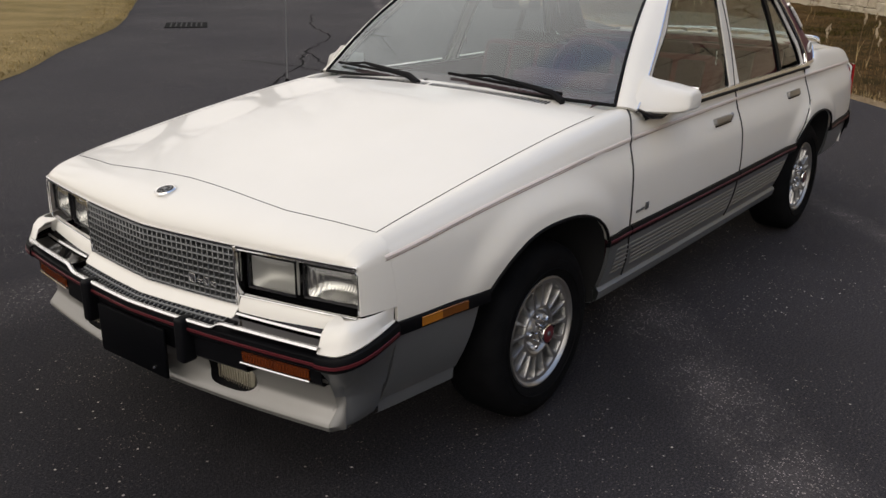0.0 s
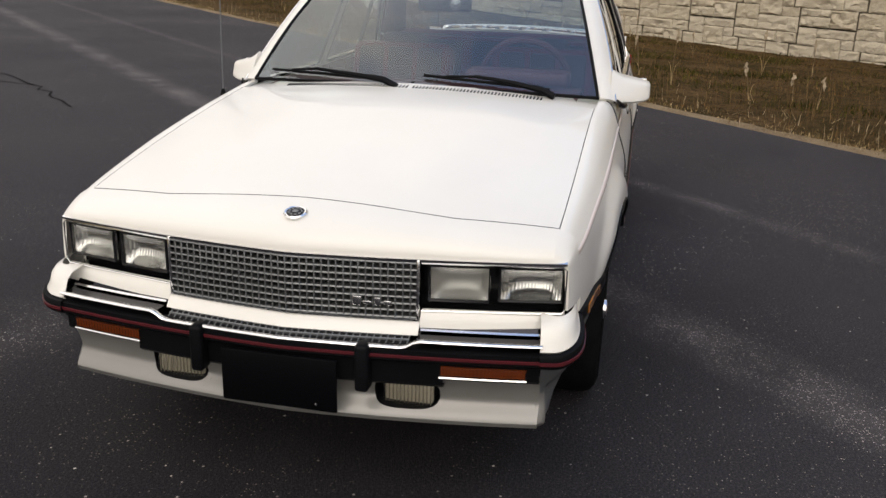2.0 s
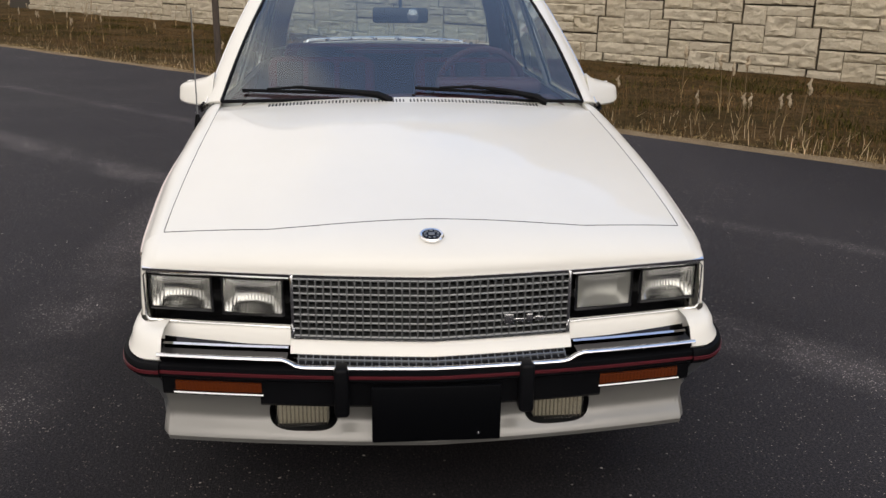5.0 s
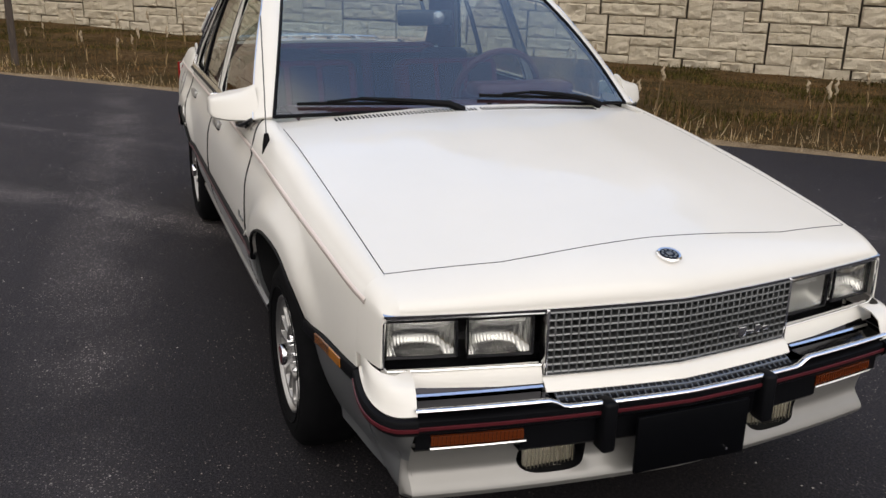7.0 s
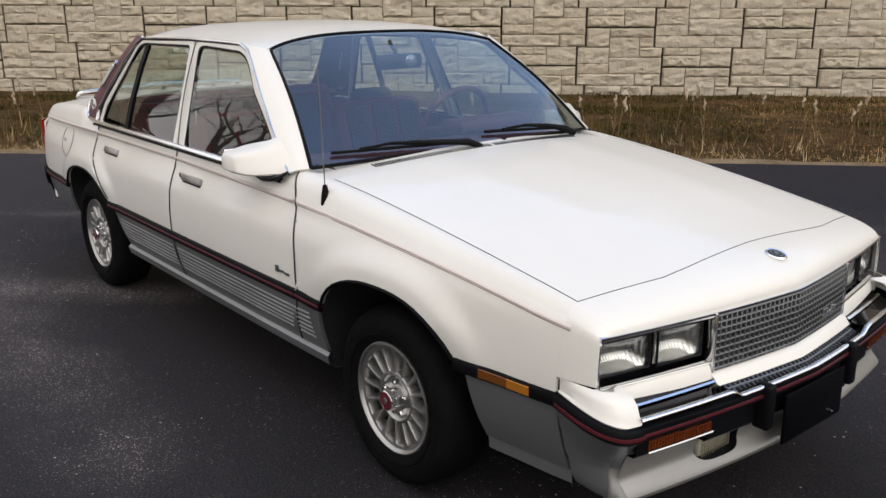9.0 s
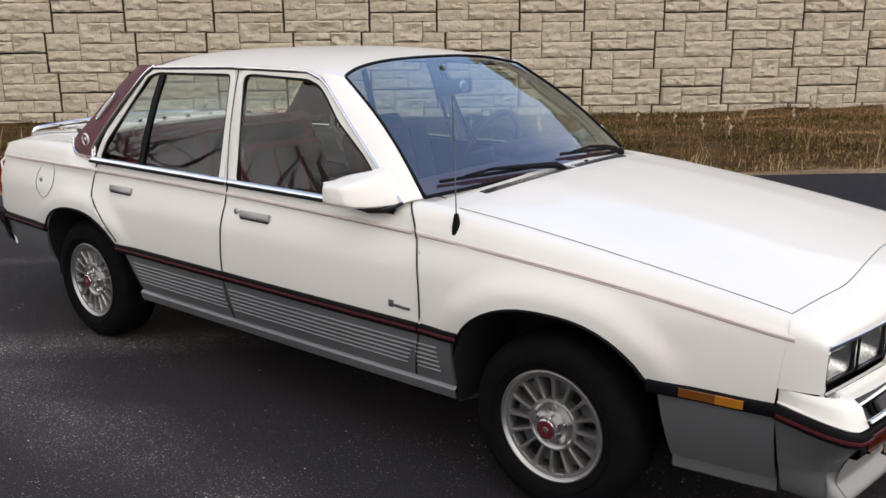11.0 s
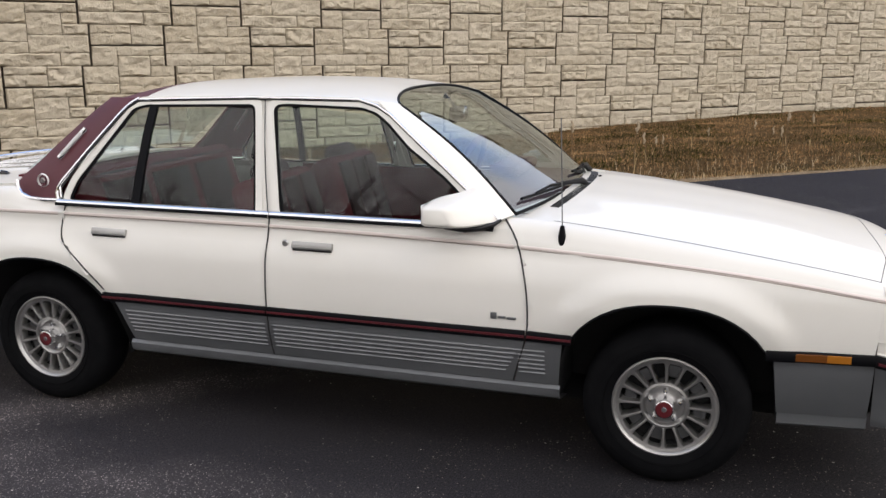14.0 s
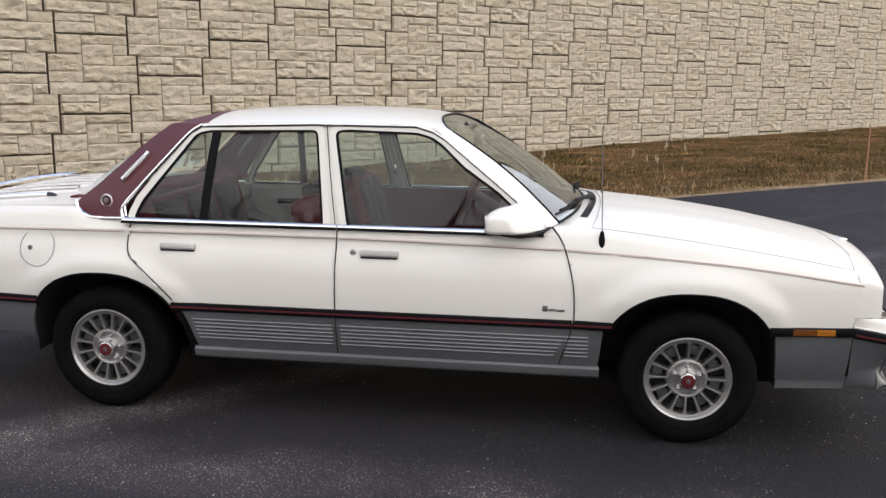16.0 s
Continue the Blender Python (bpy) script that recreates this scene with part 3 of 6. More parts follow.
def shoulder(x, top):
    """Points from the crease up and in to the hood's edge at top = (y, z)."""
    zc = smooth_interp(x, CREASE)
    a, c = Vector((x, side_y(x, min(zc, 0.79)) - 0.004, zc)), Vector((x, *top))
    b = Vector((x, a.y - 0.024, zc + 1.10 * (c.z - zc)))
    return [(1 - t) ** 2 * a + 2 * t * (1 - t) * b + t * t * c for t in spaced(0, 1, 8)]


def skin_y(x, z):
    """Half the body's width at the wing, its shoulder included."""
    zc = smooth_interp(x, CREASE)
    if z <= zc:
        return side_y(x, min(z, 0.79))
    yh = smooth_interp(x, HOOD_Y) + 0.0012
    pts = shoulder(x, (yh, hood_z(x, yh) - 0.001))
    return interp(z, [(p.z, p.y) for p in pts])


def seam_shift(x, z):
    """How far the wing's front seam leans ahead above the strip."""
    k = max(0.0, min(1.0, (x - 0.36) / 0.282))
    return 0.020 * k * k * max(0.0, min(1.0, (z - 0.52) / 0.23))


def arch_spread(a, b, n):
    """x values from a to b, closer near the arches' feet."""
    xs = set(spaced(a, b, n))
    for w in (FRONT, REAR):
        for d in (0.8, 0.9, 0.95, 0.975, 0.99, 0.997, 0.9999):
            for s in (-1, 1):
                x = w[0] + s * d * w[2]
                if a < x < b:
                    xs.add(x)
    return sorted(xs)


def side_panel(x0, x1, z0, z1, nx, nz, side, inset=0.0, use_arch=True):
    """A patch of the body side between edges given as functions of z (x0, x1) or of x (z0, z1)."""
    f = lambda v, q: v(q) if callable(v) else v
    rows = []
    a, b = f(x0, 0.5), f(x1, 0.5)
    us = [(x - a) / (b - a) for x in arch_spread(a, b, nx)] if use_arch else spaced(0, 1, nx)
    for u in us:
        col = []
        xm = a + (b - a) * u
        lo, hi = f(z0, xm), f(z1, xm)
        if use_arch:
            lo = arch_z(xm, lo)
        lo = min(lo, hi)
        for v in spaced(0, 1, nz):
            z = lo + (hi - lo) * v
            x = f(x0, z) + (f(x1, z) - f(x0, z)) * u
            col.append((x, (side_y(x, z) + inset) * side, z))
        rows.append(col)
    if side < 0:
        rows = rows[::-1]
    return rows


def door_front(z):
    return smooth_interp(z, [(0.28, -0.53), (0.32, -0.522), (0.48, -0.476), (0.54, -0.466), (0.68, -0.476), (0.82, -0.515), (0.87, -0.545), (0.90, -0.575), (0.925, -0.61), (0.94, -0.64)])


def door_back(z):
    """The rear door's edge over the rear wheel."""
    return smooth_interp(z, [(0.28, -2.102), (0.31, -2.108), (0.437, -2.142), (0.499, -2.172), (0.555, -2.214), (0.596, -2.251), (0.649, -2.308), (0.69, -2.360), (0.72, -2.394), (0.75, -2.408), (0.80, -2.411), (0.872, -2.400)])


MID = -1.472
STRIP_LOW, STRIP_TOP = 0.486, 0.523
car = empty("sedan_car")
tagged(car, "cream-white four-door sedan with grey lower sides and burgundy half roof", "car")


def car_part(name, bm, mat, label="", parent=None, smooth=True):
    return part(name, bm, mat, parent or car, label, smooth)


# wings, doors and quarter panels
belt = lambda x: 0.866
for side in (1, -1):
    # front wing with its shoulder
    rows = []
    for x in arch_spread(-0.625, 0.642, 48):
        zc = smooth_interp(x, CREASE)
        lo = arch_z(x, STRIP_TOP - 0.02)
        col = []
        for v in spaced(0, 1, 14):
            z = lo + (zc - lo) * v
            xx = max(x + seam_shift(x, z), door_front(z) + 0.003)
            col.append((xx, side_y(xx, min(z, 0.79)) * side, z))
        xe = x + seam_shift(x, 0.8)
        top = shoulder(xe, (smooth_interp(xe, HOOD_Y) + 0.0012, hood_z(xe, smooth_interp(xe, HOOD_Y)) - 0.001))
        col += [(max(p.x, door_front(p.z) + 0.003), p.y * side, p.z) for p in top[1:]]
        rows.append(col)
    fender = car_part("front_fender", sheet(rows if side > 0 else rows[::-1], 0.012), WHITE)
    # grey lower front wing, ahead of the wheel and behind it
    car_part("lower_fender", sheet(side_panel(lambda z: 0.340 + 0.12 * (0.49 - z), 0.645, lambda x: 0.285, STRIP_LOW + 0.01, 14, 8, side, use_arch=False), 0.012), GREY, "grey metallic lower wing", fender)
    car_part("lower_fender", sheet(side_panel(lambda z: door_front(z) + 0.004, lambda z: -0.345 - 0.09 * max(0, 0.5 - z), lambda x: 0.318, STRIP_LOW + 0.01, 8, 8, side, use_arch=False), 0.012), GREY, "grey metallic lower wing", fender)
    # nose side ahead of the wing
    rows = []
    edge = smooth_interp(0.64, HOOD_Y)
    for t in spaced(0, 1, 10):
        top = nose(edge, t)
        x = 0.6424 + (nose_x(0.70) - 0.6424) * t
        col = []
        zc = smooth_interp(x, CREASE)
        zc = min(zc, top.z - 0.012 * (1 - t) - 0.004)
        for v in spaced(0, 1, 8):
            z = 0.567 + (zc - 0.567) * v
            xs = x + 0.020 * max(0.0, min(1.0, (z - 0.52) / 0.23)) * (1 - t)
            col.append((xs, side_y(xs, z) * side, z))
        a = Vector(col[-1])
        c = Vector((top.x, top.y * side, top.z))
        b = Vector((a.x * 0.6 + top.x * 0.4, a.y - 0.010 * side, a.z + 0.85 * (c.z - a.z)))
        col += [tuple((1 - q) ** 2 * a + 2 * q * (1 - q) * b + q * q * c) for q in spaced(0, 1, 6)[1:]]
        rows.append(col)
    car_part("nose_side", sheet(rows if side > 0 else rows[::-1], 0.01), WHITE)
    # front door
    door = car_part("front_door", sheet(side_panel(lambda z: MID + 0.002, lambda z: door_front(z) - 0.002, STRIP_TOP - 0.02, belt, 22, 14, side, use_arch=False), 0.012), WHITE)
    lower = car_part("lower_door_panel", sheet(side_panel(lambda z: MID + 0.002, lambda z: door_front(z) - 0.002, 0.318, STRIP_LOW + 0.01, 22, 8, side, use_arch=False), 0.012), GREY, "grey ribbed lower door panel", door)
    back = car_part("rear_door", sheet(side_panel(lambda z: door_back(z) + 0.002, lambda z: MID - 0.002, STRIP_TOP - 0.02, belt, 24, 14, side, use_arch=False), 0.012), WHITE)
    car_part("lower_door_panel", sheet(side_panel(lambda z: door_back(z) + 0.002, lambda z: MID - 0.002, 0.318, STRIP_LOW + 0.01, 20, 8, side, use_arch=False), 0.012), GREY, "grey ribbed lower door panel", back)
    # ribs of the lower panels
    for k in range(6):
        z = 0.362 + 0.0175 * k
        for x0, x1, host in ((-0.50, -0.405, fender), (-1.452, -0.545 + 0.0095 * k, door), (-2.095 - 0.004 * k, -1.487, back)):
            rows = []
            for x in spaced(x0, x1, 10):
                y = side_y(x, z)
                rows.append([(x, (y - 0.001) * side, z - 0.0036), (x, (y + 0.004) * side, z - 0.0022), (x, (y + 0.0045) * side, z), (x, (y + 0.003) * side, z + 0.003), (x, (y - 0.001) * side, z + 0.0042)])
            car_part("rib", sheet(rows if side > 0 else rows[::-1]), GREY, "", host)
    # sill under the doors
    rows = []
    for x in spaced(-2.125, -0.355, 24):
        rows.append([(x, 0.60 * side, 0.225), (x, (side_y(x, 0.262) + 0.0) * side, 0.258), (x, (side_y(x, 0.29) + 0.012) * side, 0.272), (x, (side_y(x, 0.30) + 0.014) * side, 0.290), (x, (side_y(x, 0.315) + 0.010) * side, 0.305), (x, (side_y(x, 0.318) - 0.004) * side, 0.316)])
    car_part("sill", sheet(rows if side > 0 else rows[::-1]), GREY, "grey metallic sill")
    # quarter panel, up to the boot's edge
    rows = []
    for x in arch_spread(-3.335, -2.19, 40):
        lo = arch_z(x, STRIP_TOP - 0.02)
        zt = smooth_interp(x, [(-3.4, 0.862), (-3.2, 0.892), (-2.95, 0.908), (-2.76, 0.912), (-2.70, 0.915), (-2.665, 0.906), (-2.625, 0.876), (-2.45, 0.870)])
        zc = smooth_interp(x, CREASE)
        col = []
        for v in spaced(0, 1, 14):
            z = lo + (zc - lo) * v
            xx = min(x, door_back(z) - 0.002) if x > -2.5 else x
            col.append((xx, side_y(xx, min(z, 0.79)) * side, z))
        if x <= -2.43:
            yb = smooth_interp(x, [(-3.4, 0.66), (-3.0, 0.685), (-2.76, 0.695), (-2.70, 0.697), (-2.665, 0.705), (-2.625, 0.733), (-2.4, 0.743)])
            col += [(p.x, p.y * side, p.z) for p in shoulder(x, (yb, zt))[1:]]
        else:
            col += [(min(x, door_back(0.872) - 0.002), (side_y(x, 0.79) - 0.004 - 0.05 * q) * side, zc + (0.872 - zc) * q) for q in spaced(0, 1, 8)[1:]]
        rows.append(col)
    quarter = car_part("quarter_panel", sheet(rows if side > 0 else rows[::-1], 0.012), WHITE)
    car_part("lower_quarter", sheet(side_panel(-3.335, -2.862, lambda x: 0.335, STRIP_LOW + 0.01, 10, 6, side), 0.012), GREY, "grey metallic lower quarter", quarter)
    # fuel flap, drawn as a thin round seam with its lock
    if side < 0:
        ring = []
        for k in range(33):
            a = 2 * math.pi * k / 32
            ring.append((-2.838 + 0.083 * math.cos(a), 0, 0.738 + 0.083 * math.sin(a)))
        flap = car_part("fuel_flap", tube([(x, -(side_y(x, z) + 0.0020), z) for x, _, z in ring], 0.0014, 6), SATIN, "round fuel flap with a dark seam", quarter)
        car_part("lock", lathe([(0.0005, -0.006), (0.010, -0.006), (0.012, 0.002)], 14), ALLOY, "", flap).location = (-2.872, -side_y(-2.872, 0.738), 0.736)
    # dark strip with its red line along the side
    for x0, x1 in ((-3.335, -2.842), (-2.205, MID - 0.002), (MID + 0.002, -0.474), (-0.468, -0.312), (0.314, 0.645)):
        rows, red, wide = [], [], 0.012
        for x in spaced(x0, x1, 14):
            y = side_y(x, 0.505)
            rows.append([(x, (y - 0.004) * side, 0.484), (x, (y + 0.010) * side, 0.488), (x, (y + wide) * side, 0.495), (x, (y + wide) * side, 0.516), (x, (y + 0.009) * side, 0.522), (x, (y - 0.004) * side, 0.526)])
            red.append([(x, (y + wide - 0.002) * side, 0.499), (x, (y + wide + 0.0025) * side, 0.501), (x, (y + wide + 0.0025) * side, 0.508), (x, (y + wide - 0.002) * side, 0.510)])
        strip = car_part("side_strip", sheet(rows if side > 0 else rows[::-1], 0.01), BLACK, "black rubber side strip with a red line")
        if x1 < 0.3:
            car_part("red_line", sheet(red if side > 0 else red[::-1]), RED, "dark red line", strip)
        else:
            for a, b, m, n in ((0.405, 0.500, MARKER, "marker_lamp"), (0.500, 0.572, MARKER_FRONT, "marker_lamp")):
                lamp = [[(x, (side_y(x, 0.505) + 0.008) * side, 0.492), (x, (side_y(x, 0.505) + 0.0145) * side, 0.494), (x, (side_y(x, 0.505) + 0.0145) * side, 0.517), (x, (side_y(x, 0.505) + 0.008) * side, 0.519)] for x in spaced(a, b, 4)]
                car_part(n, sheet(lamp if side > 0 else lamp[::-1], 0.006), m, "amber side marker lens", strip)
    # pinstripe on the crease
    for x0, x1, host in ((-3.30, -2.43, quarter), (-2.40, MID - 0.006, back), (MID + 0.006, -0.527, door), (-0.503, 0.675, fender)):
        ridge, line = [], []
        for x in spaced(x0, x1, 24):
            zc = smooth_interp(x, CREASE)
            y = [side_y(x, min(zc - d, 0.79)) for d in (0.0, 0.004, 0.010, 0.013)]
            ridge.append([(x, (y[2] - 0.001) * side, zc - 0.0095), (x, (y[1] + 0.0034) * side, zc - 0.0075), (x, (y[1] + 0.0040) * side, zc - 0.003), (x, (y[0] + 0.0018) * side, zc + 0.0015), (x, (y[0] - 0.002) * side, zc + 0.002)])
            line.append([(x, (y[3] + 0.0012) * side, zc - 0.0122), (x, (y[2] + 0.0014) * side, zc - 0.0100)])
        stripe = car_part("pinstripe", sheet(ridge if side > 0 else ridge[::-1]), PINSTRIPE, "faded pink stripe on the shoulder crease", host)
        car_part("pinline", sheet(line if side > 0 else line[::-1]), PINLINE, "thin dark brown line", stripe)
    # wheel arch liners
    for w, host in ((FRONT, fender), (REAR, quarter)):
        rows = []
        for a in spaced(-0.12, math.pi + 0.12, 22):
            c, s = math.cos(a), math.sin(a)
            k = (abs(c) ** 2.4 + abs(s) ** 2.4) ** (-1 / 2.4)
            x, z = w[0] + (w[2] + 0.004) * k * c, w[1] + (w[3] + 0.003) * k * s
            rows.append([(x, (side_y(x, max(z, 0.3)) - 0.012) * side, z), (x, 0.62 * side, z + 0.004), (x, 0.42 * side, z + 0.004), (x, 0.415 * side, 0.24)])
        car_part("arch_liner", sheet(rows), DARK, "black wheel arch liner", host)
        rows = []
        for a in spaced(0.04, math.pi - 0.04, 26):
            c, s = math.cos(a), math.sin(a)
            k = (abs(c) ** 2.4 + abs(s) ** 2.4) ** (-1 / 2.4)
            x, z = w[0] + w[2] * k * c, w[1] + w[3] * k * s
            if z > 0.49:
                rows.append((x, (side_y(x, z + 0.012) + 0.001) * side, z + 0.002))
        car_part("arch_lip", tube(rows, 0.0055, 6), BLACK, "black lip of the wheel arch", host)
    # corner between the belt, the wing and the pillar
    rows = []
    for u in spaced(0, 1, 6):
        row = []
        for z in spaced(0.862, 0.905, 5):
            x = -0.66 + (door_front(z) - 0.003 + 0.66) * u
            row.append((x, min(0.762 - 0.35 * (z - 0.86), skin_y(x, z) - 0.001) * side, z))
        rows.append(row)
    car_part("pillar_foot", sheet(rows if side > 0 else rows[::-1]), WHITE, "", door)
    # dark tubes along the door edges stand in for the shade in the gaps
    for edge_of, z0, z1 in ((door_front, 0.32, 0.895), (lambda z: MID, 0.32, 0.872), (door_back, 0.535, 0.87)):
        pts = []
        for z in spaced(z0, z1, 44):
            x = edge_of(z)
            yy = skin_y(x, z) if edge_of is door_front else side_y(x, min(z, 0.79)) if z < 0.80 else side_y(x, z)
            pts.append((x, (yy + 0.0016) * side, z))
        car_part("door_gap", tube(pts, 0.0025, 6, radii=[0.0036 if edge_of is door_front and p[2] > 0.79 else 0.0030 for p in pts]), SEAM, "dark line for the shade in a door gap", door)
    # door handles
    for x0, x1, host in ((-1.366, -1.202, door), (-2.256, -2.096, back)):
        xm, z = (x0 + x1) / 2, 0.766
        y = side_y(xm, z)
        h = car_part("door_handle", box((x1 - x0, 0.018, 0.028), (xm, (y + 0.006) * side, z), 0.005, 2, Euler((0.3 * side, 0, 0))), ALLOY, "chrome pull handle with a dark recess", host)
        car_part("recess", box((x1 - x0 - 0.006, 0.014, 0.008), (xm, (y + 0.006) * side, z - 0.016), 0.002), GLOSS_BLACK, "dark recess", h)
    car_part("lock", lathe([(0.0005, 0.006 * side), (0.010, 0.006 * side), (0.0125, 0.002 * side), (0.014, 0.0)], 16), ALLOY, "round bright door lock", door).location = (-1.397, side_y(-1.397, 0.768) * side, 0.768)
    # badge with three plain bars on the door
    for k, (bx, bz, bw, bh) in enumerate(((-0.585, 0.570, 0.022, 0.024), (-0.556, 0.566, 0.03, 0.009), (-0.522, 0.564, 0.034, 0.009))):
        car_part("script_bar", box((bw, 0.004, bh), (bx, (side_y(bx, bz) + 0.002) * side, bz), 0.0015), SATIN, "dark metal script badge as a plain bar", door)

# hood
rows = []
for u in spaced(0, 1, 30):
    row = []
    for y in spaced(-1, 1, 32):
        yy = y * 0.665
        x0 = -0.352 - 0.05 * (yy / 0.655) ** 2
        x = x0 + (hood_front(yy) - x0) * u
        yh = (smooth_interp(x, HOOD_Y) - 0.0012) * y
        ridge = 0.005 * math.exp(-((abs(yh) - 0.30) / 0.10) ** 2) * max(0.0, min(1, (0.66 - x) / 0.3))
        row.append((x, yh, hood_z(x, yh) + ridge))
    rows.append(row)
hood = car_part("hood", sheet(rows, 0.014), WHITE, "cream-white hood with a shallow raised centre")
rows = [[nose(y, t) for t in spaced(0, 1, 12)] for y in spaced(-0.666, 0.666, 40)]
header = car_part("nose_panel", sheet(rows, 0.012), WHITE, "cream-white rounded nose panel")
# dark tubes round the hood, for the shade inside its gaps
for side in (1, -1):
    pts = []
    for x in spaced(-0.405, 0.645, 40):
        y = smooth_interp(x, HOOD_Y)
        pts.append((x, y * side, hood_z(x, y) - 0.0003))
    car_part("hood_gap", tube(pts, 0.0009, 6), SEAM, "thin dark line for the shade beside the hood", hood)
pts = [(hood_front(y) + 0.0011, y, hood_z(hood_front(y), y) - 0.0005) for y in spaced(-0.664, 0.664, 60)]
car_part("hood_gap", tube(pts, 0.0014, 6), SEAM, "dark line for the shade ahead of the hood", hood)
# round emblem on the nose
em = nose(0.0, 0.30)
emblem = car_part("emblem", lathe([(0.0295, -0.002), (0.031, 0.004), (0.028, 0.0075), (0.023, 0.006)], 28, "z"), CHROME, "round chrome emblem with a dark centre", header)
car_part("centre", lathe([(0.0235, 0.0062), (0.012, 0.0068), (0.0003, 0.007)], 28, "z"), DARK_CHROME, "dark centre", emblem)
for k in range(9):
    a = 2 * math.pi * (k + 0.5) / 9
    leaf = box((0.005, 0.0075, 0.0022), (0.0165, 0, 0.0072), 0.0008, 1)
    bmesh.ops.rotate(leaf, cent=(0, 0, 0), matrix=Matrix.Rotation(a, 3, "Z"), verts=leaf.verts)
    car_part("leaf", leaf, SATIN, "", emblem)
car_part("shield", box((0.013, 0.015, 0.0026), (0, 0, 0.0076), 0.001, 1), SATIN, "", emblem)
emblem.location, emblem.rotation_euler = em, (0, 0.24, 0)
# cowl with its slots
rows = []
for u in spaced(0, 1, 8):
    row = []
    for y in spaced(-0.694, 0.694, 30):
        x1 = -0.354 - 0.05 * (y / 0.655) ** 2
        x0 = -0.43 - 0.19 * (abs(y) / 0.655) ** 2.4
        x = x0 + (x1 - x0) * u
        row.append((x, y, hood_z(max(x, -0.36), y) - 0.003 + (0.012 - 0.010 * (abs(y) / 0.69) ** 4) * (1 - u)))
    rows.append(row)
cowl = car_part("cowl_panel", sheet(rows, 0.01), WHITE, "cream-white cowl with dark air slots")
for i in range(78):
    y = -0.50 + i * 0.0128
    if abs(y - 0.0) < 0.012:
        continue
    u = 0.55
    x1, x0 = -0.357 - 0.05 * (y / 0.655) ** 2, -0.43 - 0.12 * (abs(y) / 0.655) ** 2
    x = x0 + (x1 - x0) * u
    car_part("slot", box((0.032, 0.0055, 0.003), (x, y, hood_z(-0.36, y) + 0.0025), turn=Euler((0, 0.10, 0))), SEAM, "", cowl)
car_part("washer_jet", box((0.014, 0.012, 0.006), (-0.345, 0.02, 0.957), 0.002), BLACK, "black washer jet", cowl)


# ---- front end ----
def front_bar(y0, y1, profile, n=30, lift=lambda y: 0.0, plan=nose_x):
    """Sweeps (forward, z) points across the front along a plan curve."""
    return [[(plan(y) + f, y, z + lift(y)) for f, z in profile] for y in spaced(y0, y1, n)]


def bumper_x(y):
    """The bumper's plan, flatter than the nose's."""
    return nose_x(y) + 0.008 + 0.022 * min(1.0, abs(y) / 0.655)


car_part("front_fascia", sheet(front_bar(-0.70, 0.70, [(-0.02, 0.70), (-0.095, 0.675), (-0.095, 0.50), (-0.03, 0.46)], 40)), GLOSS_BLACK, "black recess behind grille and headlamps")
# thin chrome line above the lamps and grille
car_part("chrome_line", sheet(front_bar(-0.70, 0.70, [(-0.006, 0.694), (0.004, 0.691), (0.003, 0.685), (-0.01, 0.684)], 40)), CHROME, "thin chrome line", header)
# grille
GRILLE_Z0, GRILLE_Z1, GRILLE_Y = 0.531, 0.684, 0.338
grille = car_part("grille", sheet(front_bar(-GRILLE_Y, GRILLE_Y, [(-0.020, GRILLE_Z0), (-0.020, GRILLE_Z1)])), GLOSS_BLACK, "grey eggcrate grille")
n_v, n_h = 36, 9
for i in range(n_v + 1):
    y = -GRILLE_Y + 2 * GRILLE_Y * i / n_v
    car_part("grille_bar", box((0.022, 0.0046, GRILLE_Z1 - GRILLE_Z0), (nose_x(y) - 0.0062, y, (GRILLE_Z0 + GRILLE_Z1) / 2), 0.0012, 1), SATIN, "", grille)
for j in range(n_h):
    z = GRILLE_Z0 + 0.004 + (GRILLE_Z1 - GRILLE_Z0 - 0.008) * j / (n_h - 1)
    car_part("grille_bar", sheet(front_bar(-GRILLE_Y, GRILLE_Y, [(-0.018, z - 0.0032), (0.003, z - 0.0026), (0.0045, z), (0.003, z + 0.0026), (-0.018, z + 0.0032)])), SATIN, "", grille)
for y in (-GRILLE_Y, GRILLE_Y):
    car_part("grille_frame", box((0.03, 0.008, GRILLE_Z1 - GRILLE_Z0 + 0.008), (nose_x(y) - 0.008, y, (GRILLE_Z0 + GRILLE_Z1) / 2), 0.002), CHROME, "thin bright frame", grille)
car_part("grille_frame", sheet(front_bar(-GRILLE_Y, GRILLE_Y, [(-0.012, 0.524), (0.006, 0.526), (0.007, 0.5305), (-0.012, 0.533)])), CHROME, "thin bright frame", grille)
for k, (y, z, w, h) in enumerate(((0.186, 0.575, 0.024, 0.026), (0.213, 0.571, 0.022, 0.010), (0.238, 0.575, 0.016, 0.022), (0.263, 0.572, 0.020, 0.013))):
    car_part("script_bar", box((0.006, w, h), (nose_x(y) + 0.006, y, z), 0.002), CHROME, "bright script badge as a plain bar", grille)

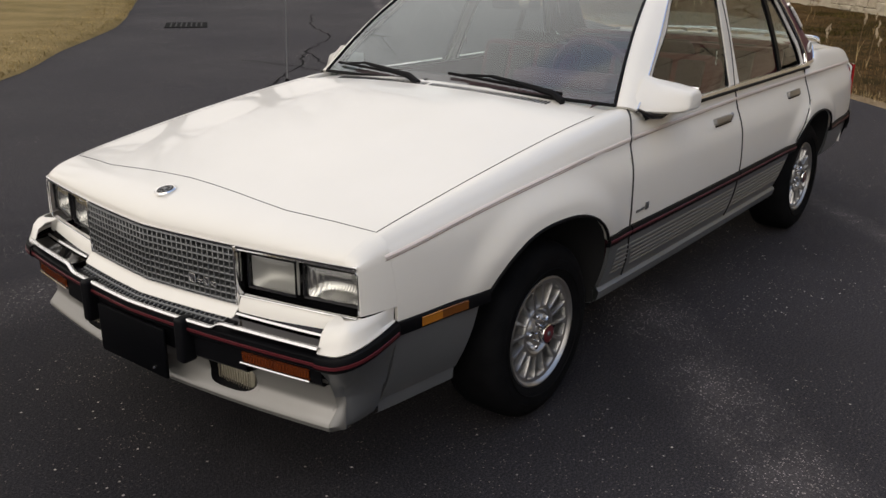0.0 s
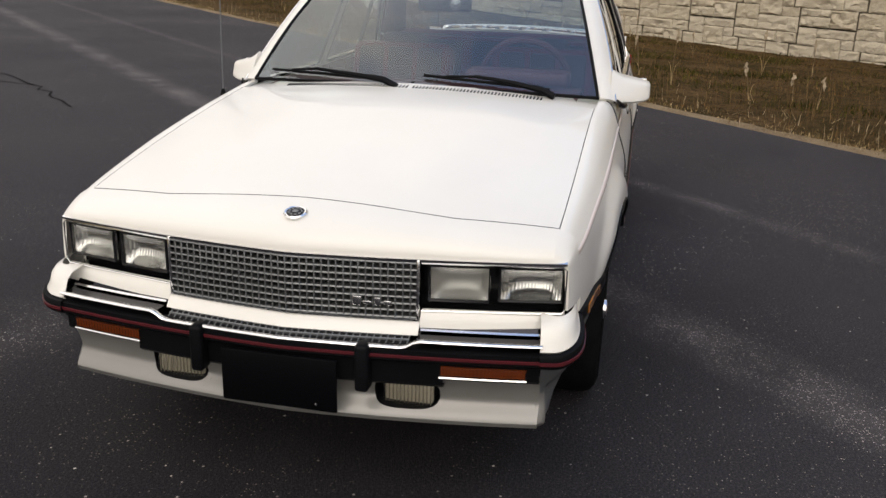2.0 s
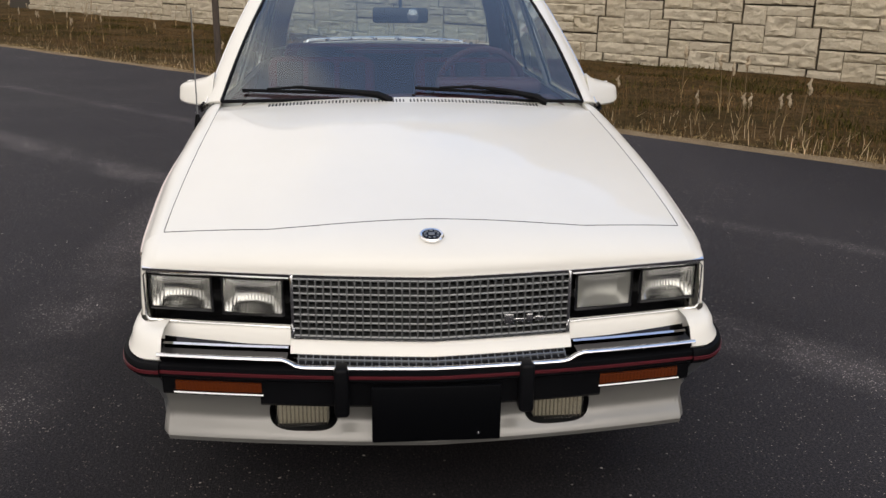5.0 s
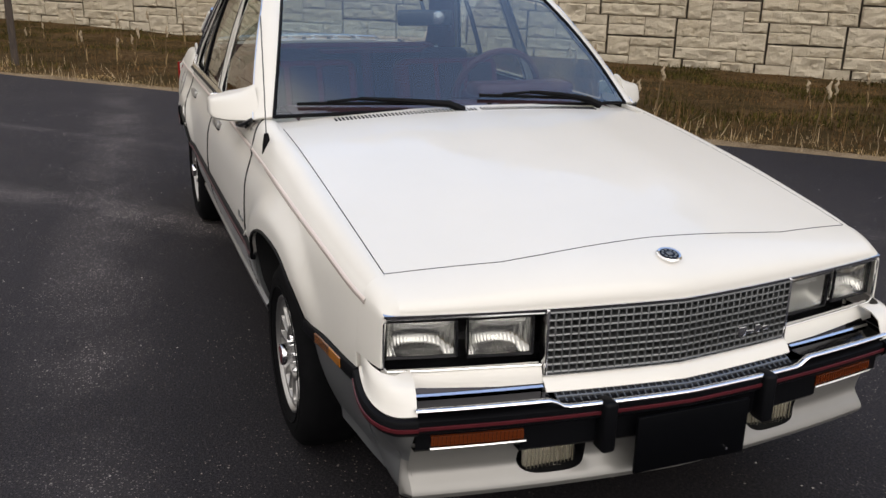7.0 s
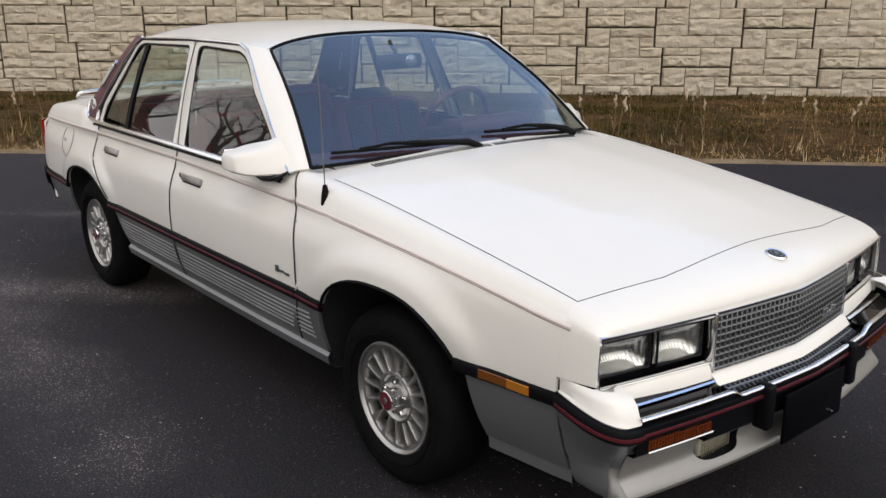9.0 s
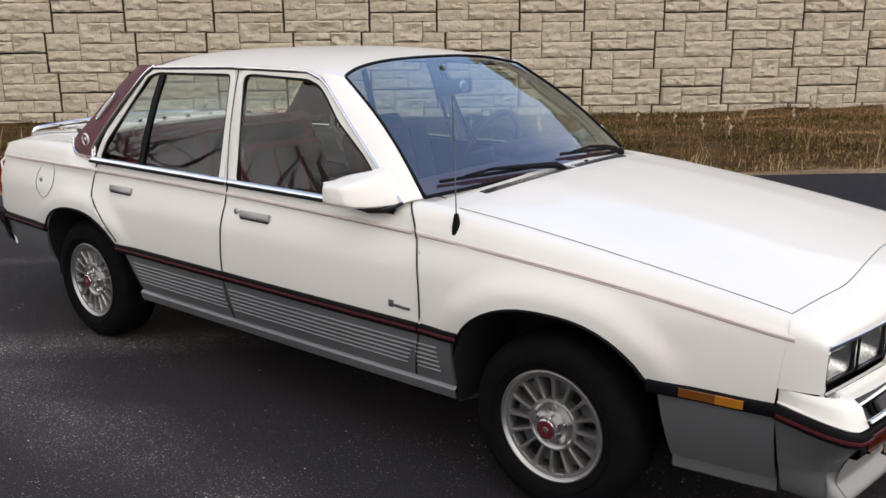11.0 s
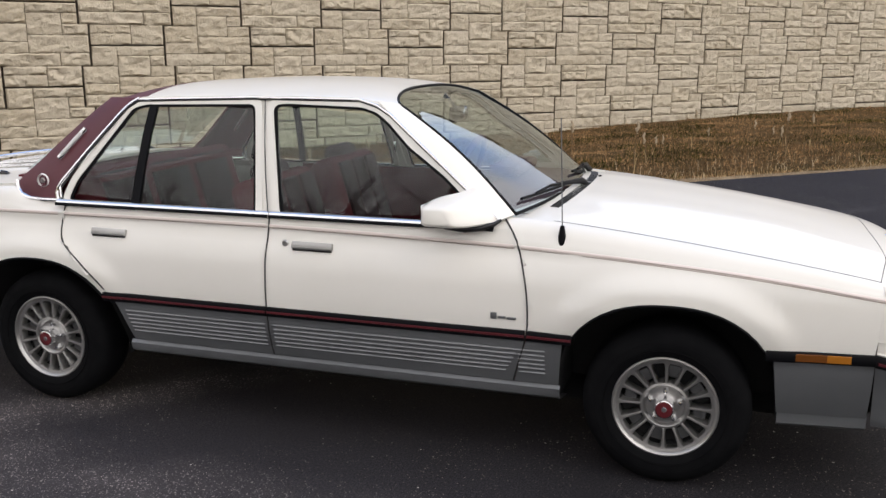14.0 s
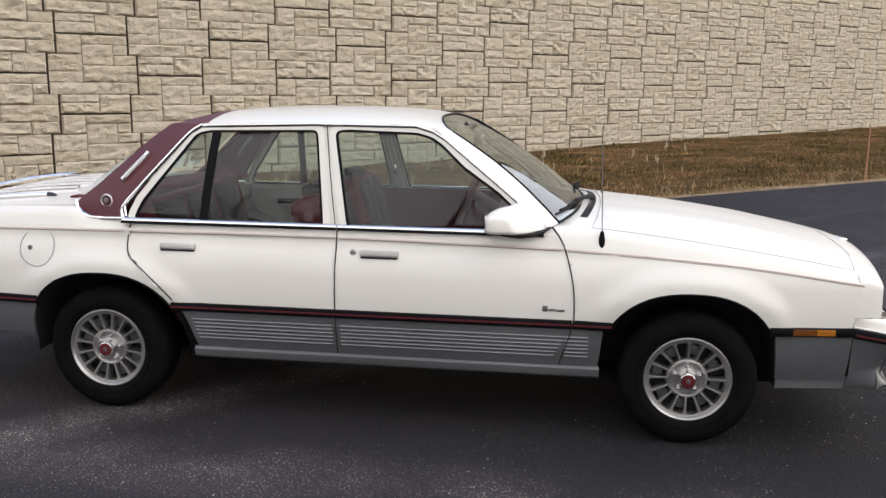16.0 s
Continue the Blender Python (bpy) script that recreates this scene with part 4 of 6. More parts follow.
# headlamps
HEAD = material("lamp_reflector", (0.60, 0.60, 0.585), 0.2, 1.0)
_w = node(HEAD, "ShaderNodeTexWave", Scale=38.0, Distortion=1.5)
_w.bands_direction = "Y"
_wc = node(HEAD, "ShaderNodeTexCoord")
link(HEAD, _wc.outputs["Object"], _w.inputs["Vector"])
bump(HEAD, _w.outputs["Fac"], 0.25, 0.003)
FOG = material("fog_lamp_glass", (0.80, 0.74, 0.60), 0.25, 0.35, 0.6)
FOG_RIB = material("fog_lens_rib", (0.42, 0.38, 0.30), 0.2, 0.6, 0.5)
FROST = material("hazed_lamp_reflector", (0.42, 0.42, 0.40), 0.45, 0.6)
for side in (1, -1):
    car_part("lamp_bezel", tube([(nose_x(y) - 0.002, y * side, z) for y, z in ((0.345, 0.680), (0.69, 0.680), (0.70, 0.672), (0.701, 0.568), (0.692, 0.5565), (0.60, 0.5555), (0.345, 0.553))], 0.0030, 6), CHROME, "thin chrome line round the black headlamp recess")
    for y0, y1, z0, z1 in ((0.536, 0.690, 0.582, 0.670), (0.362, 0.510, 0.577, 0.670)):
        ym, zm, w, h = (y0 + y1) / 2, (z0 + z1) / 2, y1 - y0, z1 - z0
        xm = nose_x(ym) - 0.022
        slope = -0.075 - 0.23 * ym
        bowl, glass = [], []
        for v in spaced(-1, 1, 8):
            bowl.append([(xm - 0.006 - 0.042 * (1 - 0.5 * (u * u + v * v)) ** 1.0 * min(1.0, 3.5 * (1 - max(abs(u), abs(v)))) + slope * u * w / 2, (ym + u * w / 2 * 0.97) * side, zm + v * h / 2 * 0.97) for u in spaced(-1, 1, 12)])
            glass.append([(xm + 0.008 * (1 - u**4) * (1 - v**4) + slope * u * w / 2, (ym + u * w / 2) * side, zm + v * h / 2) for u in spaced(-1, 1, 12)])
        hazy = side > 0 and y0 < 0.4
        lamp = car_part("headlamp", sheet(bowl if side < 0 else bowl[::-1], 0.004), FROST if hazy else HEAD, "hazed rectangular headlamp" if hazy else "clear rectangular sealed-beam headlamp")
        car_part("lens", sheet(glass if side < 0 else glass[::-1], 0.010), LENS, "clear glass lens", lamp)
        car_part("frame", tube([(xm + 0.004 + slope * u * w / 2, (ym + u * w / 2) * side, zm + v * h / 2) for u, v in ((-1, -1), (1, -1), (1, 1), (-1, 1), (-1, -1))], 0.0045, 6), GLOSS_BLACK, "", lamp)

# white filler panels between lamps and bumper, stepped down under the grille
for y0, y1 in ((-0.70, -0.345), (0.345, 0.70)):
    car_part("filler_panel", sheet(front_bar(y0, y1, [(-0.02, 0.553), (-0.005, 0.551), (0.001, 0.544), (0.008, 0.520), (0.009, 0.511), (-0.01, 0.508)], 12), 0.004), WHITE, "cream-white filler under the headlamps")
car_part("filler_panel", sheet(front_bar(-0.345, 0.345, [(-0.02, 0.527), (0.004, 0.524), (0.016, 0.516), (0.026, 0.503), (0.030, 0.498), (0.01, 0.492)], 20), 0.004), WHITE, "cream-white filler under the grille")
lower_grille = car_part("lower_grille", sheet(front_bar(-0.328, 0.328, [(0.020, 0.498), (0.058, 0.480)], 20)), GLOSS_BLACK, "low dark grille strip with fine bright bars")
for i in range(38):
    y = -0.325 + 0.650 * i / 37
    car_part("lower_bar", box((0.040, 0.0026, 0.005), (nose_x(y) + 0.040, y, 0.4905), turn=Euler((0, 0.44, 0))), SATIN, "", lower_grille)
for f, z in ((0.026, 0.4965), (0.041, 0.4895)):
    car_part("lower_bar", sheet(front_bar(-0.328, 0.328, [(f - 0.002, z), (f, z + 0.004), (f + 0.003, z + 0.002), (f + 0.003, z - 0.002)], 20)), SATIN, "", lower_grille)

# bumper
def wrap_plan(t):
    """Plan of the bumper end from the front round to the side."""
    a, b, c, d = Vector((bumper_x(0.655) + 0.064, 0.655)), Vector((bumper_x(0.70) + 0.062, 0.748)), Vector((0.795, 0.764)), Vector((0.646, 0.734))
    return (1 - t) ** 3 * a + 3 * t * (1 - t) ** 2 * b + 3 * t * t * (1 - t) * c + t**3 * d


# the air dam is hollow below the bumper and kicks out to a lip at its foot
DAM = [(0.250, -0.014), (0.260, 0.024), (0.274, 0.031), (0.284, 0.028), (0.296, 0.016), (0.308, 0.004), (0.318, -0.002), (0.330, -0.001), (0.350, 0.004), (0.370, 0.011), (0.390, 0.020), (0.410, 0.030)]
CORNER = ((0.0, [(z, f - 0.064) for z, f in DAM] + [(0.43, -0.017)]),
          (0.22, [(0.246, -0.11), (0.257, -0.071), (0.274, -0.066), (0.305, -0.072), (0.338, -0.086), (0.352, -0.086), (0.372, -0.072), (0.392, -0.050), (0.410, -0.034), (0.43, -0.022)]),
          (0.55, [(0.246, -0.12), (0.257, -0.085), (0.274, -0.078), (0.305, -0.080), (0.338, -0.083), (0.352, -0.080), (0.372, -0.068), (0.392, -0.052), (0.410, -0.038), (0.43, -0.026)]),
          (1.0, [(0.246, -0.10), (0.257, -0.070), (0.274, -0.060), (0.305, -0.050), (0.338, -0.042), (0.352, -0.038), (0.372, -0.033), (0.392, -0.029), (0.410, -0.024), (0.43, -0.018)]))


def dam_f(z):
    return interp(z, DAM)


def corner_in(t, z):
    """How far the lower bumper corner lies inside the bumper's plan."""
    return interp(t, [(k, interp(z, table)) for k, table in CORNER])


bumper = car_part("front_bumper", sheet(front_bar(-0.66, 0.66, [(0.03, 0.486), (0.058, 0.484), (0.0655, 0.479), (0.066, 0.452), (0.058, 0.446), (0.03, 0.444)], 40, plan=bumper_x), 0.004), BLACK, "black rubber-faced bumper with chrome top")
step = lambda y: 0.019 * max(0.0, min(1.0, (abs(y) - 0.325) / 0.03))
car_part("chrome_top", sheet(front_bar(-0.66, 0.66, [(0.052, 0.484), (0.054, 0.4890), (0.060, 0.4908), (0.0650, 0.4890), (0.0675, 0.4855), (0.0665, 0.4835), (0.058, 0.482)], 80, step, bumper_x), 0.002), CHROME, "polished chrome bumper top", bumper)
for y0, y1 in ((-0.655, -0.35), (0.35, 0.655)):
    car_part("chrome_tray", sheet(front_bar(y0, y1, [(-0.022, 0.520), (-0.012, 0.5085), (0.020, 0.503), (0.057, 0.504)], 10, plan=bumper_x), 0.002), DARK_CHROME, "chrome tray with its dark reflection in the colour", bumper)
    car_part("tray_line", sheet(front_bar(y0, y1, [(-0.006, 0.5105), (0.000, 0.5135), (0.006, 0.510)], 10, plan=bumper_x)), CHROME, "thin chrome line", bumper)
car_part("red_line", sheet(front_bar(-0.66, 0.66, [(0.064, 0.458), (0.0688, 0.4597), (0.0688, 0.4660), (0.064, 0.4678)], 40, plan=bumper_x)), RED, "red line", bumper)
for y0, y1, foot in ((-0.655, -0.418, 0.394), (-0.418, 0.418, 0.374), (0.418, 0.655, 0.394)):
    car_part("bumper_beam", sheet(front_bar(y0, y1, [(0.03, 0.447), (0.048, 0.444), (0.047, foot + 0.008), (0.040, foot), (-0.02, foot - 0.002)], 24, plan=bumper_x), 0.004), BLACK, "matt black lower bumper beam", bumper)
for side in (1, -1):
    # bumper end wrapping round to the wing, cream above, black and red strip
    def around(profile, n=18, t0=0.0, t1=1.0):
        rows = []
        for t in spaced(t0, t1, n):
            p = wrap_plan(t)
            d = (wrap_plan(min(1, t + 0.01)) - wrap_plan(max(0, t - 0.01))).normalized()
            out = Vector((d.y, -d.x))
            rows.append([(p.x + out.x * f, (p.y + out.y * f) * side, z) for f, z in profile(t)])
        return rows if side < 0 else rows[::-1]
    rise = lambda t: 0.036 * max(0.0, min(1.0, (t - 0.2) / 0.8))
    cap = car_part("bumper_end", sheet(around(lambda t: [(-0.006, 0.487 + rise(t)), (0.005, 0.484 + rise(t)), (0.008, 0.478 + rise(t)), (0.008, 0.454 + rise(t)), (0.002, 0.447 + rise(t)), (-0.02, 0.445 + rise(t))]), 0.003), BLACK, "black bumper end with red line", bumper)
    car_part("red_line", sheet(around(lambda t: [(0.005, 0.458 + rise(t)), (0.0108, 0.4597 + rise(t)), (0.0108, 0.4672 + rise(t)), (0.005, 0.469 + rise(t))], 18, 0.0, 0.98)), RED, "red line", cap)
    car_part("bumper_end_cover", sheet(around(lambda t: [(-0.012, 0.483 + rise(t)), (-0.004 - 0.002 * t, 0.491 + rise(t)), (-0.012 - 0.004 * (1 - t), 0.512 + 0.018 * t), (-0.012 - 0.014 * (1 - t), 0.536 + 0.012 * t), (-0.011 - 0.040 * (1 - t), 0.553 + 0.006 * t), (-0.010 * t - 0.095 * (1 - t), 0.5595 + 0.006 * t)]), 0.003), WHITE, "cream-white bumper end cover", bumper)
    car_part("lower_end", sheet(around(lambda t: [(-0.002, 0.450 + rise(t))] + [(corner_in(t, z), z) for z in (0.43, 0.41, 0.39, 0.372, 0.358, 0.347)], 26, 0.02, 1.0), 0.004), GREY, "grey metallic lower bumper end", bumper)
    lamp = car_part("turn_lamp", sheet(front_bar(*(sorted((0.414 * side, 0.622 * side))), [(0.044, 0.437), (0.0525, 0.435), (0.0525, 0.412), (0.044, 0.409)], 12, plan=bumper_x), 0.003), AMBER, "amber turn signal lens", bumper)
    for k in range(22):
        y = (0.420 + 0.196 * k / 21) * side
        car_part("lens_rib", box((0.003, 0.0022, 0.020), (bumper_x(y) + 0.0535, y, 0.4235)), AMBER, "", lamp)
    car_part("lamp_rim", sheet(front_bar(*(sorted((0.410 * side, 0.626 * side))), [(0.044, 0.409), (0.056, 0.4095), (0.0575, 0.406), (0.044, 0.4035)], 12, plan=bumper_x)), CHROME, "bright lower rim", lamp)
    # rubber guard
    car_part("bumper_guard", box((0.05, 0.036, 0.128), (bumper_x(0.222) + 0.060, 0.222 * side, 0.428), 0.010, 3), BLACK, "black rubber bumper guard", bumper)

# front air dam with fog lamps
dam = None
for y0, y1, zmax in ((-0.655, -0.413, 0.41), (-0.413, -0.225, 0.2895), (-0.225, 0.225, 0.41), (0.225, 0.413, 0.2895), (0.413, 0.655, 0.41)):
    zs = [z for z, _ in DAM if z < zmax - 0.001] + [zmax]
    rows = front_bar(y0, y1, [(dam_f(z), z) for z in zs[::-1]], 12, plan=bumper_x)
    p = car_part("air_dam" if dam is None else "air_dam_section", sheet(rows), SILVER, "silver-white front air dam", dam)
    dam = dam or p
for side in (1, -1):
    # the corner's fall of light from front to side is put into two paints
    for t0, t1, mat, word in ((0.0, 0.40, SILVER, "air dam corner, lighter front part"), (0.40, 1.0, GREY, "air dam corner, darker side part")):
        rows = []
        for t in spaced(t0, t1, 14):
            p = wrap_plan(t)
            d = (wrap_plan(min(1, t + 0.01)) - wrap_plan(max(0, t - 0.01))).normalized()
            out = Vector((d.y, -d.x))
            zs = (0.352, 0.344, 0.336, 0.322, 0.305, 0.288, 0.274, 0.257, 0.246)
            tuck = 0.004 * min(1.0, t / 0.1)
            rows.append([(p.x + out.x * (corner_in(t, z) - tuck), (p.y + out.y * (corner_in(t, z) - tuck)) * side, z) for z in zs])
        car_part("air_dam_end", sheet(rows if side < 0 else rows[::-1]), mat, word, dam)
    rows = [[(x, (side_y(x, max(z, 0.285)) - interp(z, [(0.236, 0.020), (0.246, 0.007), (0.290, 0.004)])) * side, z) for z in (0.236, 0.246, 0.268, 0.290)] for x in spaced(0.368, 0.648, 10)]
    car_part("dam_skirt", sheet(rows if side > 0 else rows[::-1]), GREY, "grey lower skirt", dam)
    ym, zm = 0.319, 0.333
    hw, hh = 0.094, 0.0435
    square, mouth, back_ring = [], [], []
    for k in range(41):
        c, s = math.cos(2 * math.pi * k / 40), math.sin(2 * math.pi * k / 40)
        m = 1 / max(abs(c), abs(s))
        r = (abs(c) ** 3.4 + abs(s) ** 3.4) ** (-1 / 3.4)
        for ring, q, w, f in ((square, m, 1.0, 0.0), (mouth, r, 0.90, 0.0), (back_ring, r, 0.82, -0.045)):
            y, z = ym + hw * w * q * c, zm + hh * w * q * s
            ring.append((bumper_x(y) + (dam_f(z) if f == 0 else 0.004) + f, y * side, z))
    car_part("fog_surround", sheet([square, mouth] if side < 0 else [mouth, square]), SILVER, "silver-white rounded surround", dam)
    bm = sheet([mouth, back_ring])
    f = [v for v in bm.verts if v.co.x < bumper_x(v.co.y) - 0.035]
    bmesh.ops.contextual_create(bm, geom=f)
    fog = car_part("fog_lamp", bm, BLACK, "clear ribbed fog lamp in a black recess")
    xl = bumper_x(ym) - 0.002
    car_part("reflector", box((0.022, 0.130, 0.064), (xl - 0.016, (ym + 0.002) * side, zm - 0.003), 0.010), FOG, "bright cream reflector", fog)
    car_part("lens", box((0.004, 0.134, 0.068), (xl, (ym + 0.002) * side, zm - 0.003), 0.0015), LENS, "clear ribbed lens", fog)
    for k in range(13):
        car_part("lens_rib", box((0.004, 0.0030, 0.058), (xl + 0.0015, (ym - 0.058 + 0.0100 * k) * side, zm - 0.003), 0.0012, 1), FOG_RIB, "", fog)

# blank black plate
OPAL = material("pale_lens_and_badge", (0.72, 0.72, 0.70), 0.3)
PLATE_BLACK = material("dull_black_plate", (0.0022, 0.0024, 0.0032), 0.4)
PLATE_BLACK.node_tree.nodes["Principled BSDF"].inputs["Specular IOR Level"].default_value = 0.06
plate = car_part("number_plate_holder", box((0.010, 0.311, 0.146), (0.936, 0.004, 0.370), 0.004), PLATE_BLACK, "blank black front plate")
car_part("screw", lathe([(0.0003, 0.004), (0.004, 0.003), (0.0045, 0)], 10, "x"), CHROME, "", plate).location = (0.942, 0.105, 0.318)

# ---- roof, pillars and glass ----
ROOF_C = [(-2.46, 1.235), (-2.3, 1.296), (-2.2, 1.322), (-2.05, 1.341), (-1.66, 1.353), (-1.3, 1.346), (-1.1, 1.322), (-1.02, 1.304)]
RAIL_Y = [(-2.5, 0.575), (-2.1, 0.596), (-1.5, 0.604), (-1.1, 0.600), (-0.98, 0.596)]
RAIL_Z = [(-2.5, 1.225), (-2.25, 1.262), (-2.1, 1.283), (-1.6, 1.293), (-1.2, 1.291), (-1.0, 1.266)]


def glass_y(x, z):
    """Half the cabin's width between the belt and the rail."""
    return 0.752 - (z - 0.872) / (1.285 - 0.872) * (0.752 - 0.604) - 0.022 * max(0, -2.0 - x) ** 1.5 + 0.012 * math.sin(math.pi * max(0, min(1, (z - 0.872) / 0.413)))


def roof_point(x, k):
    """k from -1 to 1 across the roof, the rail at its ends."""
    yr, zr, zc = smooth_interp(x, RAIL_Y), smooth_interp(x, RAIL_Z), smooth_interp(x, ROOF_C)
    y = yr * math.sin(k * math.pi / 2 * 0.98) / math.sin(math.pi / 2 * 0.98)
    return Vector((x, y, zr + (zc - zr) * (1 - abs(y / yr) ** 3.2)))


def roof_front(k):
    return -1.018 - 0.102 * (1 - min(1.0, (k / 0.8) ** 2)) - 0.07 * max(0.0, (abs(k) - 0.8) / 0.2)


WS_TOP = lambda k: roof_point(roof_front(0.8 * k), 0.8 * k)
rows = []
for u in spaced(0, 1, 26):
    row = []
    for k in spaced(-1, 1, 28):
        x0, x1 = -2.105, roof_front(k) + 0.010
        row.append(roof_point(x0 + (x1 - x0) * u, k))
    rows.append(row)
roof = car_part("roof", sheet(rows, 0.015), WHITE, "cream-white roof ahead of the vinyl cap")

# windshield
def ws_base(k):
    return Vector((-0.435 - 0.118 * abs(k) ** 2.2, 0.719 * k, 0.930 - 0.024 * abs(k) ** 2))


def ws_point(k, v):
    a, b = ws_base(k), WS_TOP(k)
    p = a + (b - a) * v
    p.x += 0.022 * math.sin(math.pi * v) * (1 - 0.3 * k * k)
    p.z += 0.018 * math.sin(math.pi * v)
    return p


rows = [[ws_point(k, v) for k in spaced(-0.955, 0.955, 24)] for v in spaced(0.0, 0.985, 14)]
windshield = car_part("windshield", sheet(rows), WINDSHIELD, "raked tinted windshield", smooth="all")
border = [ws_point(k, 0.0) for k in spaced(-0.955, 0.955, 24)] + [ws_point(0.955, v) for v in spaced(0, 0.985, 14)[1:]] + [ws_point(k, 0.985) for k in spaced(0.955, -0.955, 24)[1:]] + [ws_point(-0.955, v) for v in spaced(0.985, 0, 14)[1:]]
car_part("windshield_seal", tube(border, 0.0065, 6), BLACK, "black rubber windshield seal", windshield)
for side in (1, -1):
    # A pillar, outside of the windshield
    rows = []
    for v in spaced(0, 1, 14):
        inner = ws_point(0.965 * side, v * 0.985)
        outer_x = interp(v, [(0, -0.585), (0.5, -0.812), (0.85, -1.012), (1, -1.085)])
        outer_z = interp(v, [(0, 0.890), (0.5, 1.072), (0.85, 1.226), (1, 1.286)])
        o = Vector((outer_x, glass_y(outer_x, outer_z) * side, outer_z))
        m = (inner + o) / 2 + Vector((0.003, 0.012 * side, 0.005))
        rows.append([inner, (inner * 2 + m) / 3 + Vector((0.001, 0.003 * side, 0.001)), m, o + Vector((0.0, 0.006 * side, 0.003)), o])
    pillar = car_part("windshield_pillar", sheet(rows if side < 0 else rows[::-1], 0.01), WHITE, "cream-white windshield pillar")

WIN_F = [(-1.424, 0.876), (-1.503, 1.257), (-1.46, 1.262), (-1.15, 1.254), (-1.09, 1.237), (-1.045, 1.207), (-0.95, 1.122), (-0.80, 1.022), (-0.70, 0.935), (-0.655, 0.880)]
WIN_R = [(-1.545, 0.876), (-1.600, 1.258), (-2.08, 1.249), (-2.135, 1.236), (-2.355, 0.945), (-2.385, 0.878)]


def side_glass(points, side, off):
    """A pane bowed like the cabin's side, cut to the outline."""
    zs = [p[1] for p in points]
    rows, n = [], len(points)
    for z in spaced(min(zs) + 0.0005, max(zs) - 0.0005, 16):
        cuts = []
        for i in range(n):
            (xa, za), (xb, zb) = points[i - 1], points[i]
            if (za - z) * (zb - z) < 0:
                cuts.append(xa + (xb - xa) * (z - za) / (zb - za))
        if len(cuts) > 1:
            rows.append([(x, (glass_y(x, z) + off) * side, z) for x in spaced(min(cuts), max(cuts), 8)])
    return sheet(rows if side > 0 else rows[::-1])


def frame_band(points, grow, side, off, depth, start=0.0):
    """A band round a window's outline, from the outline out by grow, as a raised frame."""
    n = len(points)
    turned = sum(points[i - 1][0] * points[i][1] - points[i][0] * points[i - 1][1] for i in range(n)) < 0
    outer = []
    for i in range(n):
        a, b, d = Vector(points[i - 1]), Vector(points[i]), Vector(points[(i + 1) % n])
        e1, e2 = (b - a).normalized(), (d - b).normalized()
        n1, n2 = Vector((e1.y, -e1.x)), Vector((e2.y, -e2.x))
        if turned:
            n1, n2 = -n1, -n2
        m = (n1 + n2).normalized()
        outer.append(b + m * grow / max(0.5, m.dot(n1)))
    rows = []
    for i in range(n + 1):
        p, q = Vector(points[i % n]), outer[i % n]
        p = p + (q - p) * start / grow
        rows.append([(p.x, (glass_y(p.x, p.y) + off - depth) * side, p.y), (p.x, (glass_y(p.x, p.y) + off) * side, p.y), (q.x, (glass_y(q.x, q.y) + off) * side, q.y), (q.x, (glass_y(q.x, q.y) + off - depth) * side, q.y)])
    return sheet(rows)


def rounded(points, radius=0.02, steps=3):
    out, n = [], len(points)
    for i in range(n):
        a, b, c = Vector(points[i - 1]), Vector(points[i]), Vector(points[(i + 1) % n])
        r = min(radius, (a - b).length * 0.4, (c - b).length * 0.4)
        p, q = b + (a - b).normalized() * r, b + (c - b).normalized() * r
        for t in spaced(0, 1, steps):
            out.append(tuple((1 - t) ** 2 * p + 2 * t * (1 - t) * b + t * t * q))
    return out


